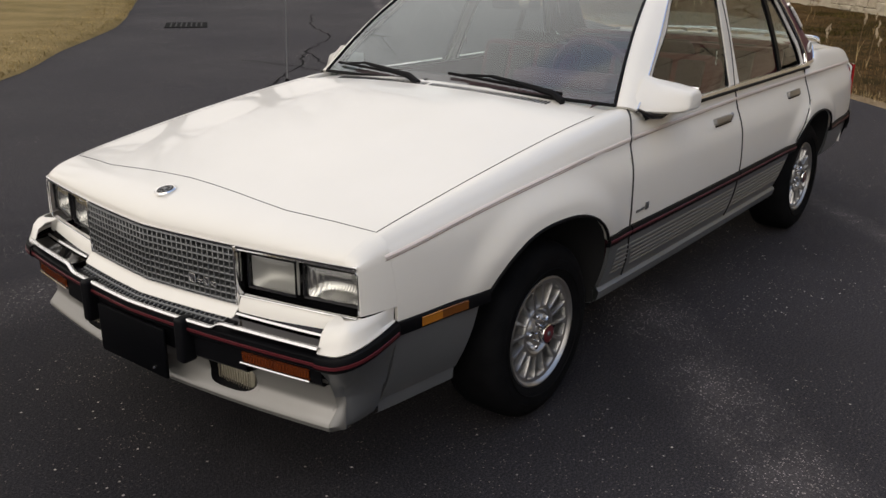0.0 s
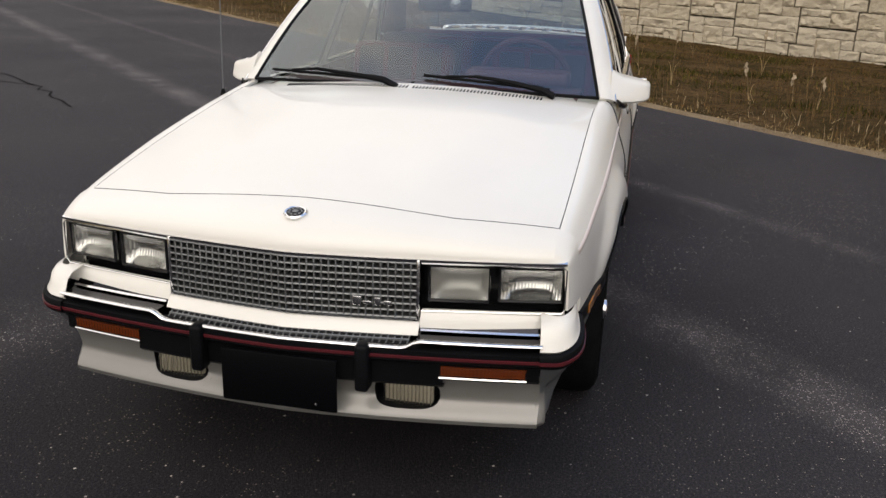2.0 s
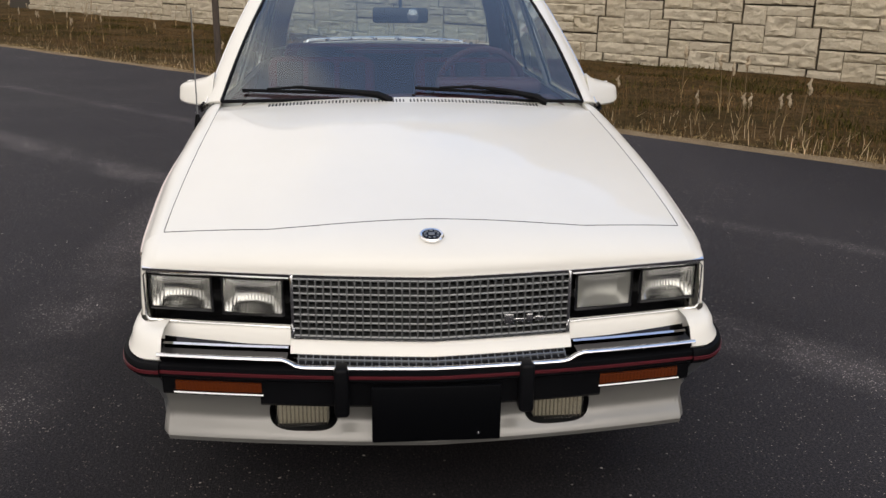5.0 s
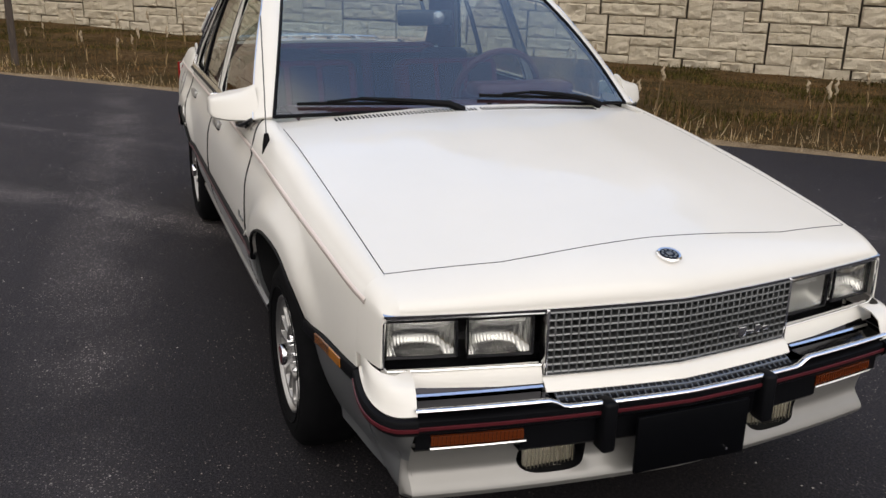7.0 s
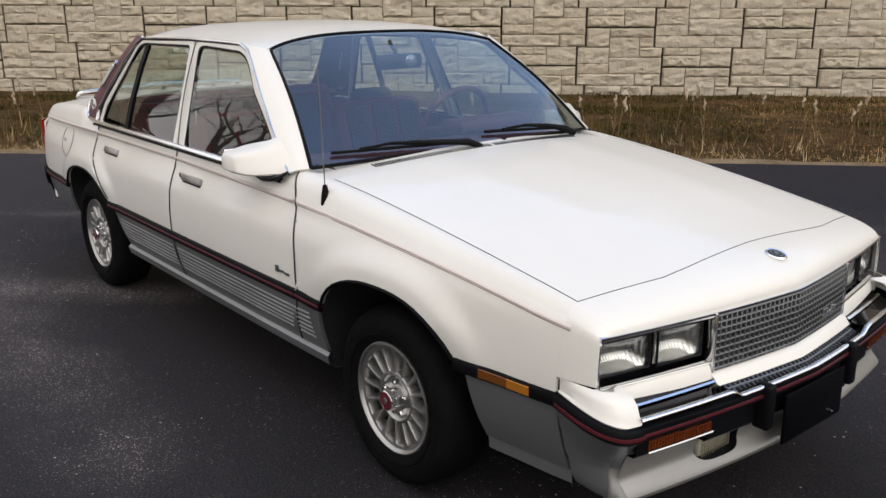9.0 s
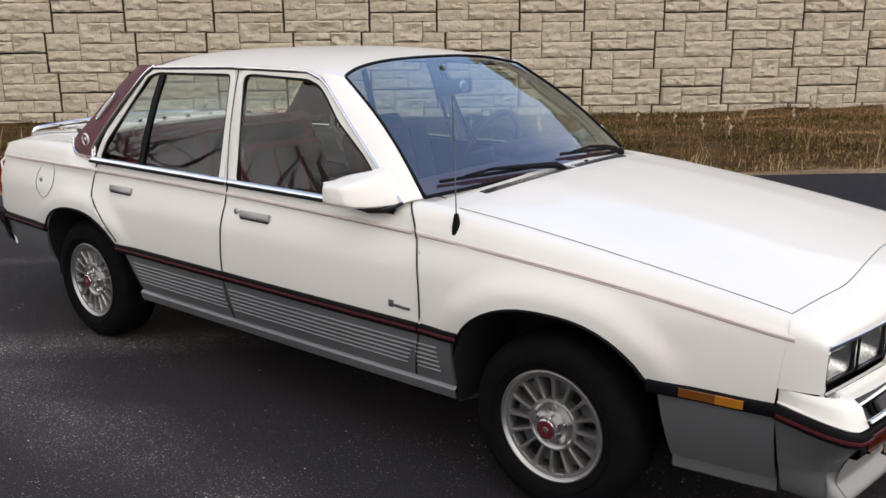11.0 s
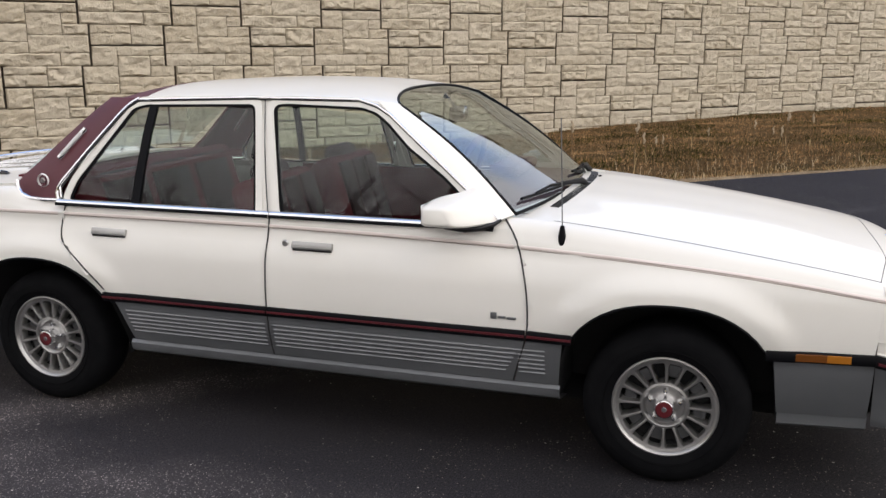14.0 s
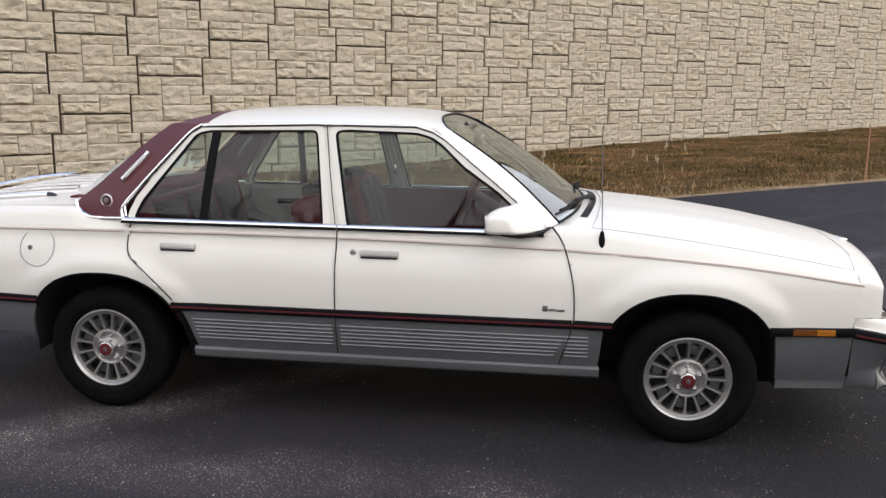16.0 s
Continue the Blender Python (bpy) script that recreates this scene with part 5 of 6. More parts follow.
for side in (1, -1):
    for points, nm in ((WIN_F, "front_window"), (WIN_R, "rear_window")):
        pts = rounded(points, 0.018)
        pane = car_part(nm, side_glass(pts, side, -0.012), GLASS, "dark tinted door window", smooth="all")
        car_part("window_seal", frame_band(pts, 0.011, side, -0.005, 0.012), BLACK, "black window seal", pane)
        wide = rounded([(x, z) for x, z in points], 0.018)
        car_part("window_frame", frame_band(wide, 0.040, side, 0.0, 0.02, 0.011), WHITE, "cream-white window frame", pane)
        if nm == "rear_window":
            rows = [[(x + d, (glass_y(x, z) - 0.003) * side, z) for d in (-0.018, 0.018)] for x, z in ((-2.076, 0.872), (-2.067, 1.0), (-2.058, 1.15), (-2.050, 1.254))]
            car_part("divider", sheet(rows if side < 0 else rows[::-1], 0.012), BLACK, "black quarter-light divider", pane)
    # centre pillar
    rows = [[(x, (glass_y(x, z) - 0.008) * side, z) for x in spaced(-1.527 - 0.144 * (z - 0.885), -1.444 - 0.207 * (z - 0.885), 6)] for z in spaced(0.866, 1.284, 10)]
    car_part("door_pillar", sheet(rows if side > 0 else rows[::-1]), WHITE, "cream-white door pillar with a dark seam")
    car_part("pillar_seam", tube([(MID - 0.012 - 0.170 * (z - 0.885), (glass_y(-1.5, z) + 0.001) * side, z) for z in spaced(0.866, 1.284, 8)], 0.0022, 6), SEAM, "dark seam between the doors")
    # roof rail: drip moulding, bright over dark
    line = [(-2.428, 0.880), (-2.438, 0.922), (-2.328, 1.060), (-2.168, 1.245), (-2.12, 1.274), (-1.6, 1.289), (-1.16, 1.287), (-1.085, 1.266), (-1.03, 1.236), (-0.808, 1.066), (-0.65, 0.940), (-0.585, 0.889)]
    dense = []
    for (a, b), (c, d) in zip(line, line[1:]):
        dense += [(a + (c - a) * t, b + (d - b) * t) for t in spaced(0, 1, 6)[:-1]]
    dense.append(line[-1])
    car_part("drip_moulding", tube([(x, (glass_y(x, z) + 0.004) * side, z + 0.006) for x, z in dense], 0.0045, 6), CHROME, "thin bright drip moulding")
    car_part("drip_channel", tube([(x, (glass_y(x, z) + 0.001) * side, z - 0.001) for x, z in dense], 0.0038, 6), SEAM, "dark channel under the drip moulding")
    # fill between the rail and the window frames
    rows = [[(x, (glass_y(x, z) - 0.012) * side, z) for z in spaced(1.272, smooth_interp(x, RAIL_Z) + 0.006, 3)] for x in spaced(-2.12, -1.08, 14)]
    car_part("roof_rail", sheet(rows if side < 0 else rows[::-1]), WHITE, "cream-white roof rail")
    # belt moulding
    for a, b in ((-2.44, MID - 0.002), (MID + 0.002, -0.60)):
        rows, low = [], []
        for x in spaced(a, b, 14):
            y = 0.762
            rows.append([(x, (y - 0.03) * side, 0.877), (x, (y - 0.012) * side, 0.882), (x, (y - 0.003) * side, 0.8795), (x, (y + 0.003) * side, 0.873), (x, (y + 0.0045) * side, 0.8685)])
            low.append([(x, (y + 0.002) * side, 0.870), (x, (y + 0.0095) * side, 0.8675), (x, (y + 0.0125) * side, 0.862), (x, (y + 0.011) * side, 0.858)])
        m = car_part("belt_moulding", sheet(rows if side > 0 else rows[::-1]), CHROME, "bright belt moulding over a black strip")
        car_part("belt_strip", sheet(low if side > 0 else low[::-1]), BLACK, "black strip", m)
    # door mirror
    body = []
    for y, back_low, front_low, front_top, back_top, z0, z1 in ((0.728, -0.800, -0.562, -0.668, -0.700, 0.886, 1.000), (0.745, -0.812, -0.574, -0.670, -0.730, 0.884, 0.988), (0.770, -0.824, -0.600, -0.678, -0.802, 0.880, 0.973), (0.800, -0.831, -0.634, -0.694, -0.824, 0.877, 0.965), (0.830, -0.835, -0.668, -0.712, -0.830, 0.876, 0.957), (0.856, -0.836, -0.700, -0.730, -0.832, 0.878, 0.951), (0.870, -0.832, -0.716, -0.742, -0.829, 0.883, 0.945), (0.876, -0.826, -0.728, -0.752, -0.824, 0.890, 0.937)):
        ring = []
        for a in range(36):
            c, sn = math.cos(2 * math.pi * a / 36), math.sin(2 * math.pi * a / 36)
            k = (abs(c) ** 7 + abs(sn) ** 7) ** (-1 / 7)
            u, v = (1 + k * c) / 2, (1 + k * sn) / 2
            low, high = back_low + (front_low - back_low) * u, back_top + (front_top - back_top) * u
            ring.append((low + (high - low) * v, y * side, z0 + (z1 - z0) * v))
        body.append(ring + ring[:1])
    bm = sheet(body if side < 0 else body[::-1])
    bmesh.ops.holes_fill(bm, edges=[e for e in bm.edges if e.is_boundary], sides=60)
    mirror = car_part("door_mirror", bm, WHITE, "cream-white door mirror on a black foot")
    car_part("mirror_glass", box((0.004, 0.120, 0.070), (-0.8340, 0.800 * side, 0.918), 0.0015), CHROME, "mirror glass", mirror)
    car_part("mirror_foot", tube([(-0.815, 0.766 * side, 0.870), (-0.77, 0.778 * side, 0.865), (-0.70, 0.784 * side, 0.863), (-0.64, 0.780 * side, 0.870), (-0.60, 0.770 * side, 0.883), (-0.575, 0.758 * side, 0.898)], 0.01, 10, radii=[0.004, 0.009, 0.0125, 0.0115, 0.008, 0.005]), GLOSS_BLACK, "black mirror foot", mirror)

# burgundy vinyl rear cap with the back window
rows = []
for u in spaced(0, 1, 12):
    row = []
    for k in spaced(-1, 1, 28):
        x1 = -2.107
        x0 = -2.30
        row.append(roof_point(x0 + (x1 - x0) * u, k) + Vector((0, 0, 0.001)))
    rows.append(row)
cap = car_part("vinyl_cap", sheet(rows, 0.012), VINYL, "burgundy padded vinyl rear roof cap")
for side in (1, -1):
    # sail panel beside the back window
    front = [(-2.440, 0.870), (-2.446, 0.925), (-2.37, 1.018), (-2.25, 1.157), (-2.168, 1.250), (-2.115, 1.284)]
    rear = [(-2.625, 0.870), (-2.682, 0.932), (-2.588, 1.015), (-2.465, 1.125), (-2.355, 1.222), (-2.275, 1.284)]
    fr = [(smooth_interp(t, [(i / 5, p[0]) for i, p in enumerate(front)]), smooth_interp(t, [(i / 5, p[1]) for i, p in enumerate(front)])) for t in spaced(0, 1, 15)]
    rr = [(smooth_interp(t, [(i / 5, p[0]) for i, p in enumerate(rear)]), smooth_interp(t, [(i / 5, p[1]) for i, p in enumerate(rear)])) for t in spaced(0, 1, 15)]
    rows = []
    for (fx, fz), (rx, rz) in zip(fr, rr):
        row = []
        for q in spaced(0, 1, 8):
            x, z = fx + (rx - fx) * q, fz + (rz - fz) * q
            row.append((x, (glass_y(x, z) + 0.004 - 0.03 * q * q) * side, z))
        # turn in to the back window
        row.append((rx - 0.012, (glass_y(rx, rz) - 0.10) * side, rz - 0.004))
        rows.append(row)
    sail = car_part("sail_panel", sheet(rows if side > 0 else rows[::-1], 0.012), VINYL, "burgundy vinyl sail panel", cap)
    car_part("sail_moulding", tube([(x, (glass_y(x, z) + 0.006) * side, z) for x, z in fr], 0.007, 6), CHROME, "bright moulding along the vinyl", sail)
    low = [(-2.43, 0.876), (-2.52, 0.874), (-2.60, 0.875), (-2.645, 0.886), (-2.676, 0.910), (-2.690, 0.940)]
    car_part("sail_moulding", tube([(x, (glass_y(x, z) + 0.006 - 0.03 * max(0, (-2.45 - x) / 0.23) ** 2) * side, z) for x, z in low], 0.0085, 8), CHROME, "bright moulding along the vinyl", sail)
    a, b = Vector((-2.462, 0, 1.040)), Vector((-2.352, 0, 1.160))
    lamp = [(a + (b - a) * t) for t in spaced(0, 1, 8)]
    op = car_part("opera_lamp", tube([(p.x, (glass_y(p.x, p.z) - 0.002) * side, p.z) for p in lamp], 0.013, 10), CHROME, "slim bright opera lamp")
    car_part("lamp_bar", tube([(p.x, (glass_y(p.x, p.z) + 0.009) * side, p.z) for p in lamp[1:-1]], 0.0075, 8), OPAL, "pale lens bar", op)
    # chrome ring in a pale colour that stands for its bright sheen
    badge = car_part("crest_badge", lathe([(0.026, -0.004), (0.029, 0.002), (0.026, 0.006), (0.022, 0.003)], 20, "y"), OPAL, "round bright wreath badge", sail)
    badge.location = (-2.525, (glass_y(-2.525, 0.95) + 0.009) * side, 0.950)
    car_part("shield", lathe([(0.0003, 0.006 * side), (0.010, 0.006 * side), (0.013, 0.0)], 6, "y"), ALLOY, "", badge)

# back window
rows = [[(-2.30 - 0.405 * v + 0.03 * (1 - k * k) * v * -1 + 0.02 * (1 - v) * 0, k * (0.55 + 0.07 * v), 1.275 - 0.302 * v + 0.02 * (1 - k * k)) for k in spaced(-1, 1, 16)] for v in spaced(0, 1, 8)]
rear_glass = car_part("back_window", sheet(rows), GLASS, "tinted back window", smooth="all")

# boot lid, tail
BOOT_Z = [(-3.48, 0.885), (-3.35, 0.915), (-3.1, 0.945), (-2.8, 0.965), (-2.68, 0.972)]
rows = [[(x, k * smooth_interp(x, [(-3.5, 0.655), (-3.0, 0.686), (-2.6, 0.70)]), smooth_interp(x, BOOT_Z) - 0.045 * abs(k) ** 2.5) for k in spaced(-1, 1, 22)] for x in spaced(-3.44, -2.66, 14)]
boot = car_part("boot_lid", sheet(rows, 0.012), WHITE, "cream-white boot lid")
rows = []
for z, dx in ((0.35, 0.06), (0.45, 0.02), (0.60, 0.0), (0.78, 0.005), (0.86, 0.03), (0.885, 0.05)):
    rows.append([(-3.475 + dx + 0.14 * abs(k) ** 4, k * interp(z, [(0.78, 0.755), (0.86, 0.672), (0.885, 0.62)]), z) for k in spaced(-1, 1, 24)])
tail = car_part("tail_panel", sheet(rows, 0.01), WHITE, "cream-white tail panel")
for side in (1, -1):
    rows = [[(-3.335 - 0.125 * (1 - t) ** 0.5 * 1.0 - 0.006, (0.60 + 0.168 * t) * side, z) for z in (0.60, 0.62, 0.77, 0.79)] for t in spaced(0, 1, 8)]
    car_part("tail_lamp", sheet(rows if side < 0 else rows[::-1], 0.01), TAIL, "red wrap-round tail lamp", tail)
    rows = [[(x, (side_y(x, z) + 0.004) * side, z) for z in (0.62, 0.64, 0.76, 0.775)] for x in spaced(-3.36, -3.325, 3)]
    car_part("tail_lamp", sheet(rows if side > 0 else rows[::-1], 0.006), TAIL, "red wrap-round tail lamp", tail)
rear_bumper = car_part("rear_bumper", sheet([[(-3.52 + dx + 0.17 * abs(k) ** 4, k * 0.775, z) for k in spaced(-1, 1, 24)] for z, dx in ((0.53, 0.03), (0.52, 0.0), (0.46, -0.01), (0.42, 0.02))], 0.01), BLACK, "black rear bumper")
for side in (1, -1):
    car_part("bumper_end", sheet([[(x, (side_y(x, 0.5) + d) * side, z) for z, d in ((0.535, 0.0), (0.52, 0.016), (0.46, 0.018), (0.425, 0.0), (0.36, -0.02))] for x in spaced(-3.40, -3.30, 4)], 0.008), BLACK, "black bumper end", rear_bumper)

# luggage rack on the boot
def lid_z(x, y):
    return smooth_interp(x, BOOT_Z) - 0.045 * abs(y / 0.67) ** 2.5


bar = [(-3.40 + 0.02 * (y / 0.5) ** 2, y, 0.940 - 0.016 * (y / 0.5) ** 2) for y in spaced(0.50, -0.50, 14)]
bar = [(-3.385, 0.535, lid_z(-3.385, 0.535) - 0.004), (-3.384, 0.535, 0.905), (-3.382, 0.525, 0.919)] + bar + [(-3.382, -0.525, 0.919), (-3.384, -0.535, 0.905), (-3.385, -0.535, lid_z(-3.385, 0.535) - 0.004)]
rack = car_part("luggage_rack", tube(bar, 0.0095, 8), CHROME, "chrome luggage rack with slats on the boot lid")
for side in (1, -1):
    rail = [(x, 0.535 * side, lid_z(x, 0.535) + 0.010) for x in spaced(-3.40, -2.92, 10)]
    side_rail = car_part("side_rail", tube(rail, 0.010, 8), CHROME, "low chrome side rail", rack)
    car_part("rail_end", tube([(x, 0.535 * side, lid_z(x, 0.535) + h) for x, h in ((-2.925, 0.010), (-2.905, 0.008), (-2.885, -0.002))], 0.011, 8), GLOSS_BLACK, "black end cap", side_rail)
for k in range(6):
    y = -0.375 + 0.15 * k
    slat = car_part("slat", sheet([[(x, y + d, smooth_interp(x, BOOT_Z) - 0.02 * abs(y / 0.7) ** 2 + h) for d, h in ((-0.014, 0.0), (-0.011, 0.012), (0.011, 0.012), (0.014, 0.0))] for x in spaced(-3.40, -2.86, 6)]), CHROME, "chrome slat with black insert", rack)
    car_part("insert", sheet([[(x, y + d, smooth_interp(x, BOOT_Z) - 0.02 * abs(y / 0.7) ** 2 + 0.0135) for d in (-0.007, 0.007)] for x in spaced(-3.39, -2.87, 6)]), BLACK, "", slat)

# wipers
for y0, y1 in ((-0.565, -0.055), (0.03, 0.53)):
    def at(y, up, out):
        k = y / 0.662
        p = ws_point(k, up)
        return p + Vector((0.02, 0, 0.03)).normalized() * out
    pts = [at(y0 + (y1 - 0.06 - y0) * t, 0.060 - 0.045 * t, 0.014) for t in spaced(0, 1, 10)]
    wiper = car_part("wiper", tube(pts, 0.006, 6), BLACK, "black windshield wiper")
    arm = [Vector((ws_base(y1 / 0.662).x + 0.045, y1, ws_base(y1 / 0.662).z + 0.0)), Vector((ws_base(y1 / 0.662).x + 0.035, y1 - 0.05, ws_base(y1 / 0.662).z + 0.022)), at(y1 - 0.20, 0.02, 0.035), at(y1 - 0.32, 0.045, 0.034)]
    car_part("arm", tube(arm, 0.008, 8, radii=[0.014, 0.013, 0.008, 0.006]), BLACK, "", wiper)
    car_part("bridge", tube([at(y1 - 0.20, 0.025, 0.022), at(y1 - 0.30, 0.045, 0.034), at(y1 - 0.42, 0.05, 0.022)], 0.005, 6), BLACK, "", wiper)

# antenna on the right wing
antenna = car_part("antenna", lathe([(0.0005, 0.038), (0.007, 0.036), (0.013, 0.004), (0.0165, -0.03), (0.015, -0.04)], 14, "z"), BLACK, "thin mast antenna on a black foot")
antenna.location = (-0.365, -0.746, 0.851)
car_part("mast", tube([(0, 0, 0.02), (-0.006, 0, 0.2), (-0.014, 0, 0.40)], 0.0022, 6), SATIN, "thin grey mast", antenna)

CAP_RED = material("dark_red_cap", (0.10, 0.012, 0.016), 0.3)

# ---- wheels ----
BRAKE = material("dull_brake_metal", (0.085, 0.086, 0.09), 0.5, 0.5)
wheel = empty("wheel")
wheel.parent = car
tyre = part("tyre", lathe([(0.184, -0.086), (0.200, -0.096), (0.238, -0.103), (0.266, -0.094), (0.285, -0.078), (0.2920, -0.055), (0.294, 0.0), (0.2920, 0.055), (0.285, 0.078), (0.266, 0.094), (0.238, 0.103), (0.200, 0.096), (0.184, 0.086)], 64), TYRE, wheel, "black road tyre", True)
for r0 in (0.212, 0.240):
    part("sidewall_line", lathe([(r0 - 0.002, -0.1000), (r0, -0.1035), (r0 + 0.002, -0.1005)], 56), TYRE, tyre, "", True)
rim = part("rim", lathe([(0.176, 0.06), (0.163, -0.050), (0.1635, -0.0765), (0.1655, -0.0795), (0.176, -0.0815), (0.1785, -0.086), (0.1850, -0.0915), (0.1895, -0.0905), (0.1912, -0.086), (0.186, -0.076)], 72), ALLOY, wheel, "bright alloy rim ring", True)
# dark sheet added to stand in for the shade behind the spokes
part("rim_bowl", lathe([(0.166, -0.055), (0.158, -0.020), (0.09, -0.012), (0.03, -0.012)], 40), DARK, rim, "dark sheet for the shade behind the slots", True)
for k in range(16):
    a = 2 * math.pi * k / 16
    pr = []
    for r, w, h in ((0.084, 0.0075, -0.073), (0.090, 0.0052, -0.0745), (0.105, 0.0047, -0.076), (0.135, 0.0052, -0.0775), (0.155, 0.0066, -0.0785), (0.1620, 0.0105, -0.0788), (0.1660, 0.0200, -0.079)):
        pr.append([(r, -0.030, -w - 0.0015), (r, h + 0.002, -w), (r, h, -w + 0.0014), (r, h - 0.0008, 0), (r, h, w - 0.0014), (r, h + 0.002, w), (r, -0.030, w + 0.0015)])
    bm = sheet(pr)
    bmesh.ops.rotate(bm, cent=(0, 0, 0), matrix=Matrix.Rotation(a, 3, "Y"), verts=bm.verts)
    part("spoke", bm, ALLOY, rim, "", True)
for k in range(8):
    bm = box((0.046, 0.012, 0.046), (0.126, -0.040, 0), 0.004)
    bmesh.ops.rotate(bm, cent=(0, 0, 0), matrix=Matrix.Rotation(2 * math.pi * (k + 0.25) / 8, 3, "Y"), verts=bm.verts)
    part("brake_plate", bm, BRAKE, rim, "grey plate behind the slots", True)
hub = part("hub", lathe([(0.092, -0.030), (0.0905, -0.070), (0.087, -0.0745), (0.080, -0.076), (0.076, -0.074), (0.070, -0.064), (0.045, -0.062), (0.034, -0.068), (0.030, -0.070)], 44), ALLOY, wheel, "recessed alloy hub disc", True)
for k in range(5):
    a = 2 * math.pi * (k + 0.25) / 5
    nut = part("wheel_nut", lathe([(0.0125, -0.060), (0.0115, -0.066), (0.0085, -0.078), (0.0065, -0.082), (0.0004, -0.083)], 8), CHROME, hub, "", False)
    nut.location = (0.056 * math.cos(a), 0, 0.056 * math.sin(a))
centre = part("centre_cap", lathe([(0.037, -0.064), (0.0355, -0.092), (0.0350, -0.106), (0.0335, -0.1105), (0.030, -0.112)], 32), CHROME, wheel, "chrome centre cap with dark red disc", True)
part("red_disc", lathe([(0.0305, -0.1115), (0.024, -0.1125), (0.0004, -0.113)], 28), CAP_RED, centre, "dark red disc", True)
part("crest", lathe([(0.011, -0.1125), (0.009, -0.1145), (0.0004, -0.1145)], 7), SATIN, centre, "", False)
# a thirteen-inch rim in a slightly flattened tyre
for ob in wheel.children_recursive:
    k = 0.968 if ob == tyre or ob.parent == tyre else 0.940
    ob.data.transform(Matrix.Diagonal((k, 1, k, 1)))
    ob.location = (ob.location.x * k, ob.location.y, ob.location.z * k)
wheel.matrix_basis = pose(0.006, -0.683, 0.2845)
for x, y, turn, spin in ((-2.538, -0.683, 0, 9), (0.006, 0.683, 180, 17), (-2.538, 0.683, 180, 31)):
    copy_thing(wheel, pose(x, y, 0.2845, 0, spin if not turn else -spin, turn))

# ---- underbody and cabin ----
rows = [[(x, y, z) for y in spaced(-0.60, 0.60, 8)] for x, z in ((-3.42, 0.36), (-3.0, 0.30), (-2.0, 0.22), (-0.4, 0.21), (0.4, 0.24), (0.80, 0.30))]
car_part("underbody", sheet(rows), DARK, "dark underbody", smooth=False)
for side in (1, -1):
    rows = [[(x, (side_y(x, z) - 0.05) * side, z) for z in (0.36, 0.45, 0.6, 0.75, 0.84, 0.868)] for x in spaced(-2.06, -0.52, 12)]
    car_part("inner_door_trim", sheet(rows), LEATHER, "dark red door trim")
car_part("firewall", box((0.02, 1.36, 0.62), (-0.42, 0, 0.56)), DARK, "dark bulkhead", smooth=False)
car_part("cabin_floor", box((1.6, 1.2, 0.03), (-1.25, 0, 0.27)), LEATHER, "dark red carpet", smooth=False)
rows = [[(x, y, z) for y in spaced(-0.61, 0.61, 12)] for x, z in ((-0.50, 0.895), (-0.62, 0.905), (-0.78, 0.905), (-0.84, 0.89), (-0.85, 0.78), (-0.80, 0.62))]
dash = car_part("dashboard", sheet(rows, 0.01), TRIM_WOOD, "burgundy padded dashboard")
car_part("instrument_hood", box((0.14, 0.42, 0.055), (-0.79, 0.35, 0.94), 0.02, 3), TRIM_WOOD, "", dash)
sw = car_part("steering_wheel", tube([(0.0, 0.185 * math.cos(a), 0.185 * math.sin(a)) for a in spaced(0, 2 * math.pi, 30)], 0.014, 8), TRIM_WOOD, "burgundy steering wheel")
sw.matrix_basis = pose(-1.02, 0.35, 0.90, 0, 22, 0)
car_part("spoke", box((0.02, 0.33, 0.05), (0.01, 0, -0.01), 0.01), TRIM_WOOD, "", sw)
car_part("column", tube([(0.0, 0, 0), (0.25, 0, -0.05)], 0.03, 10), TRIM_WOOD, "", sw)


def seat(name, y, width, x, rear=False):
    base_ob = car_part(name, box((0.52, width, 0.17), (x, y, 0.45), 0.05, 3), GREY_LEATHER if not rear else LEATHER, "grey and burgundy leather seat")
    bm = box((0.15, width, 0.525), (0, 0, 0.2625), 0.05, 3)
    b = car_part("backrest", bm, LEATHER, "burgundy padded backrest", base_ob)
    b.matrix_basis = pose(x - 0.25, y, 0.46, 0, -16, 0)
    for k in range(3):
        car_part("bolster", box((0.03, width * 0.24, 0.44), (0.075, width * (k - 1) * 0.29, 0.27), 0.012, 2), GREY_LEATHER, "", b)
    return base_ob, b


for y in (0.36, -0.36):
    s, b = seat("front_seat", y, 0.52, -1.28)
    h = car_part("headrest", box((0.09, 0.24, 0.11), (0, 0, 0.525), 0.04, 3), GREY_LEATHER, "dark grey headrest", b)
    car_part("belt_latch", box((0.012, 0.004, 0.06), (-1.50, y * 1.82, 0.98), 0.002), CHROME, "bright belt buckle", None)
s, b = seat("rear_seat", 0.0, 1.22, -2.12, True)
car_part("parcel_shelf", box((0.42, 1.18, 0.02), (-2.57, 0, 0.935)), LEATHER, "dark red parcel shelf", smooth=False)
im = car_part("inside_mirror", box((0.025, 0.23, 0.062), (-0.955, 0.0, 1.205), 0.012, 3), GLOSS_BLACK, "black inside mirror hung from the windshield")
car_part("mount", tube([(-0.96, 0.0, 1.22), (-1.02, 0.0, 1.285)], 0.008, 8), GLOSS_BLACK, "", im)
car_part("round_light", lathe([(0.0004, 0.004), (0.024, 0.003), (0.027, -0.004)], 18, "x"), CHROME, "small round glass sticker", im).location = (-0.938, 0.05, 1.205)

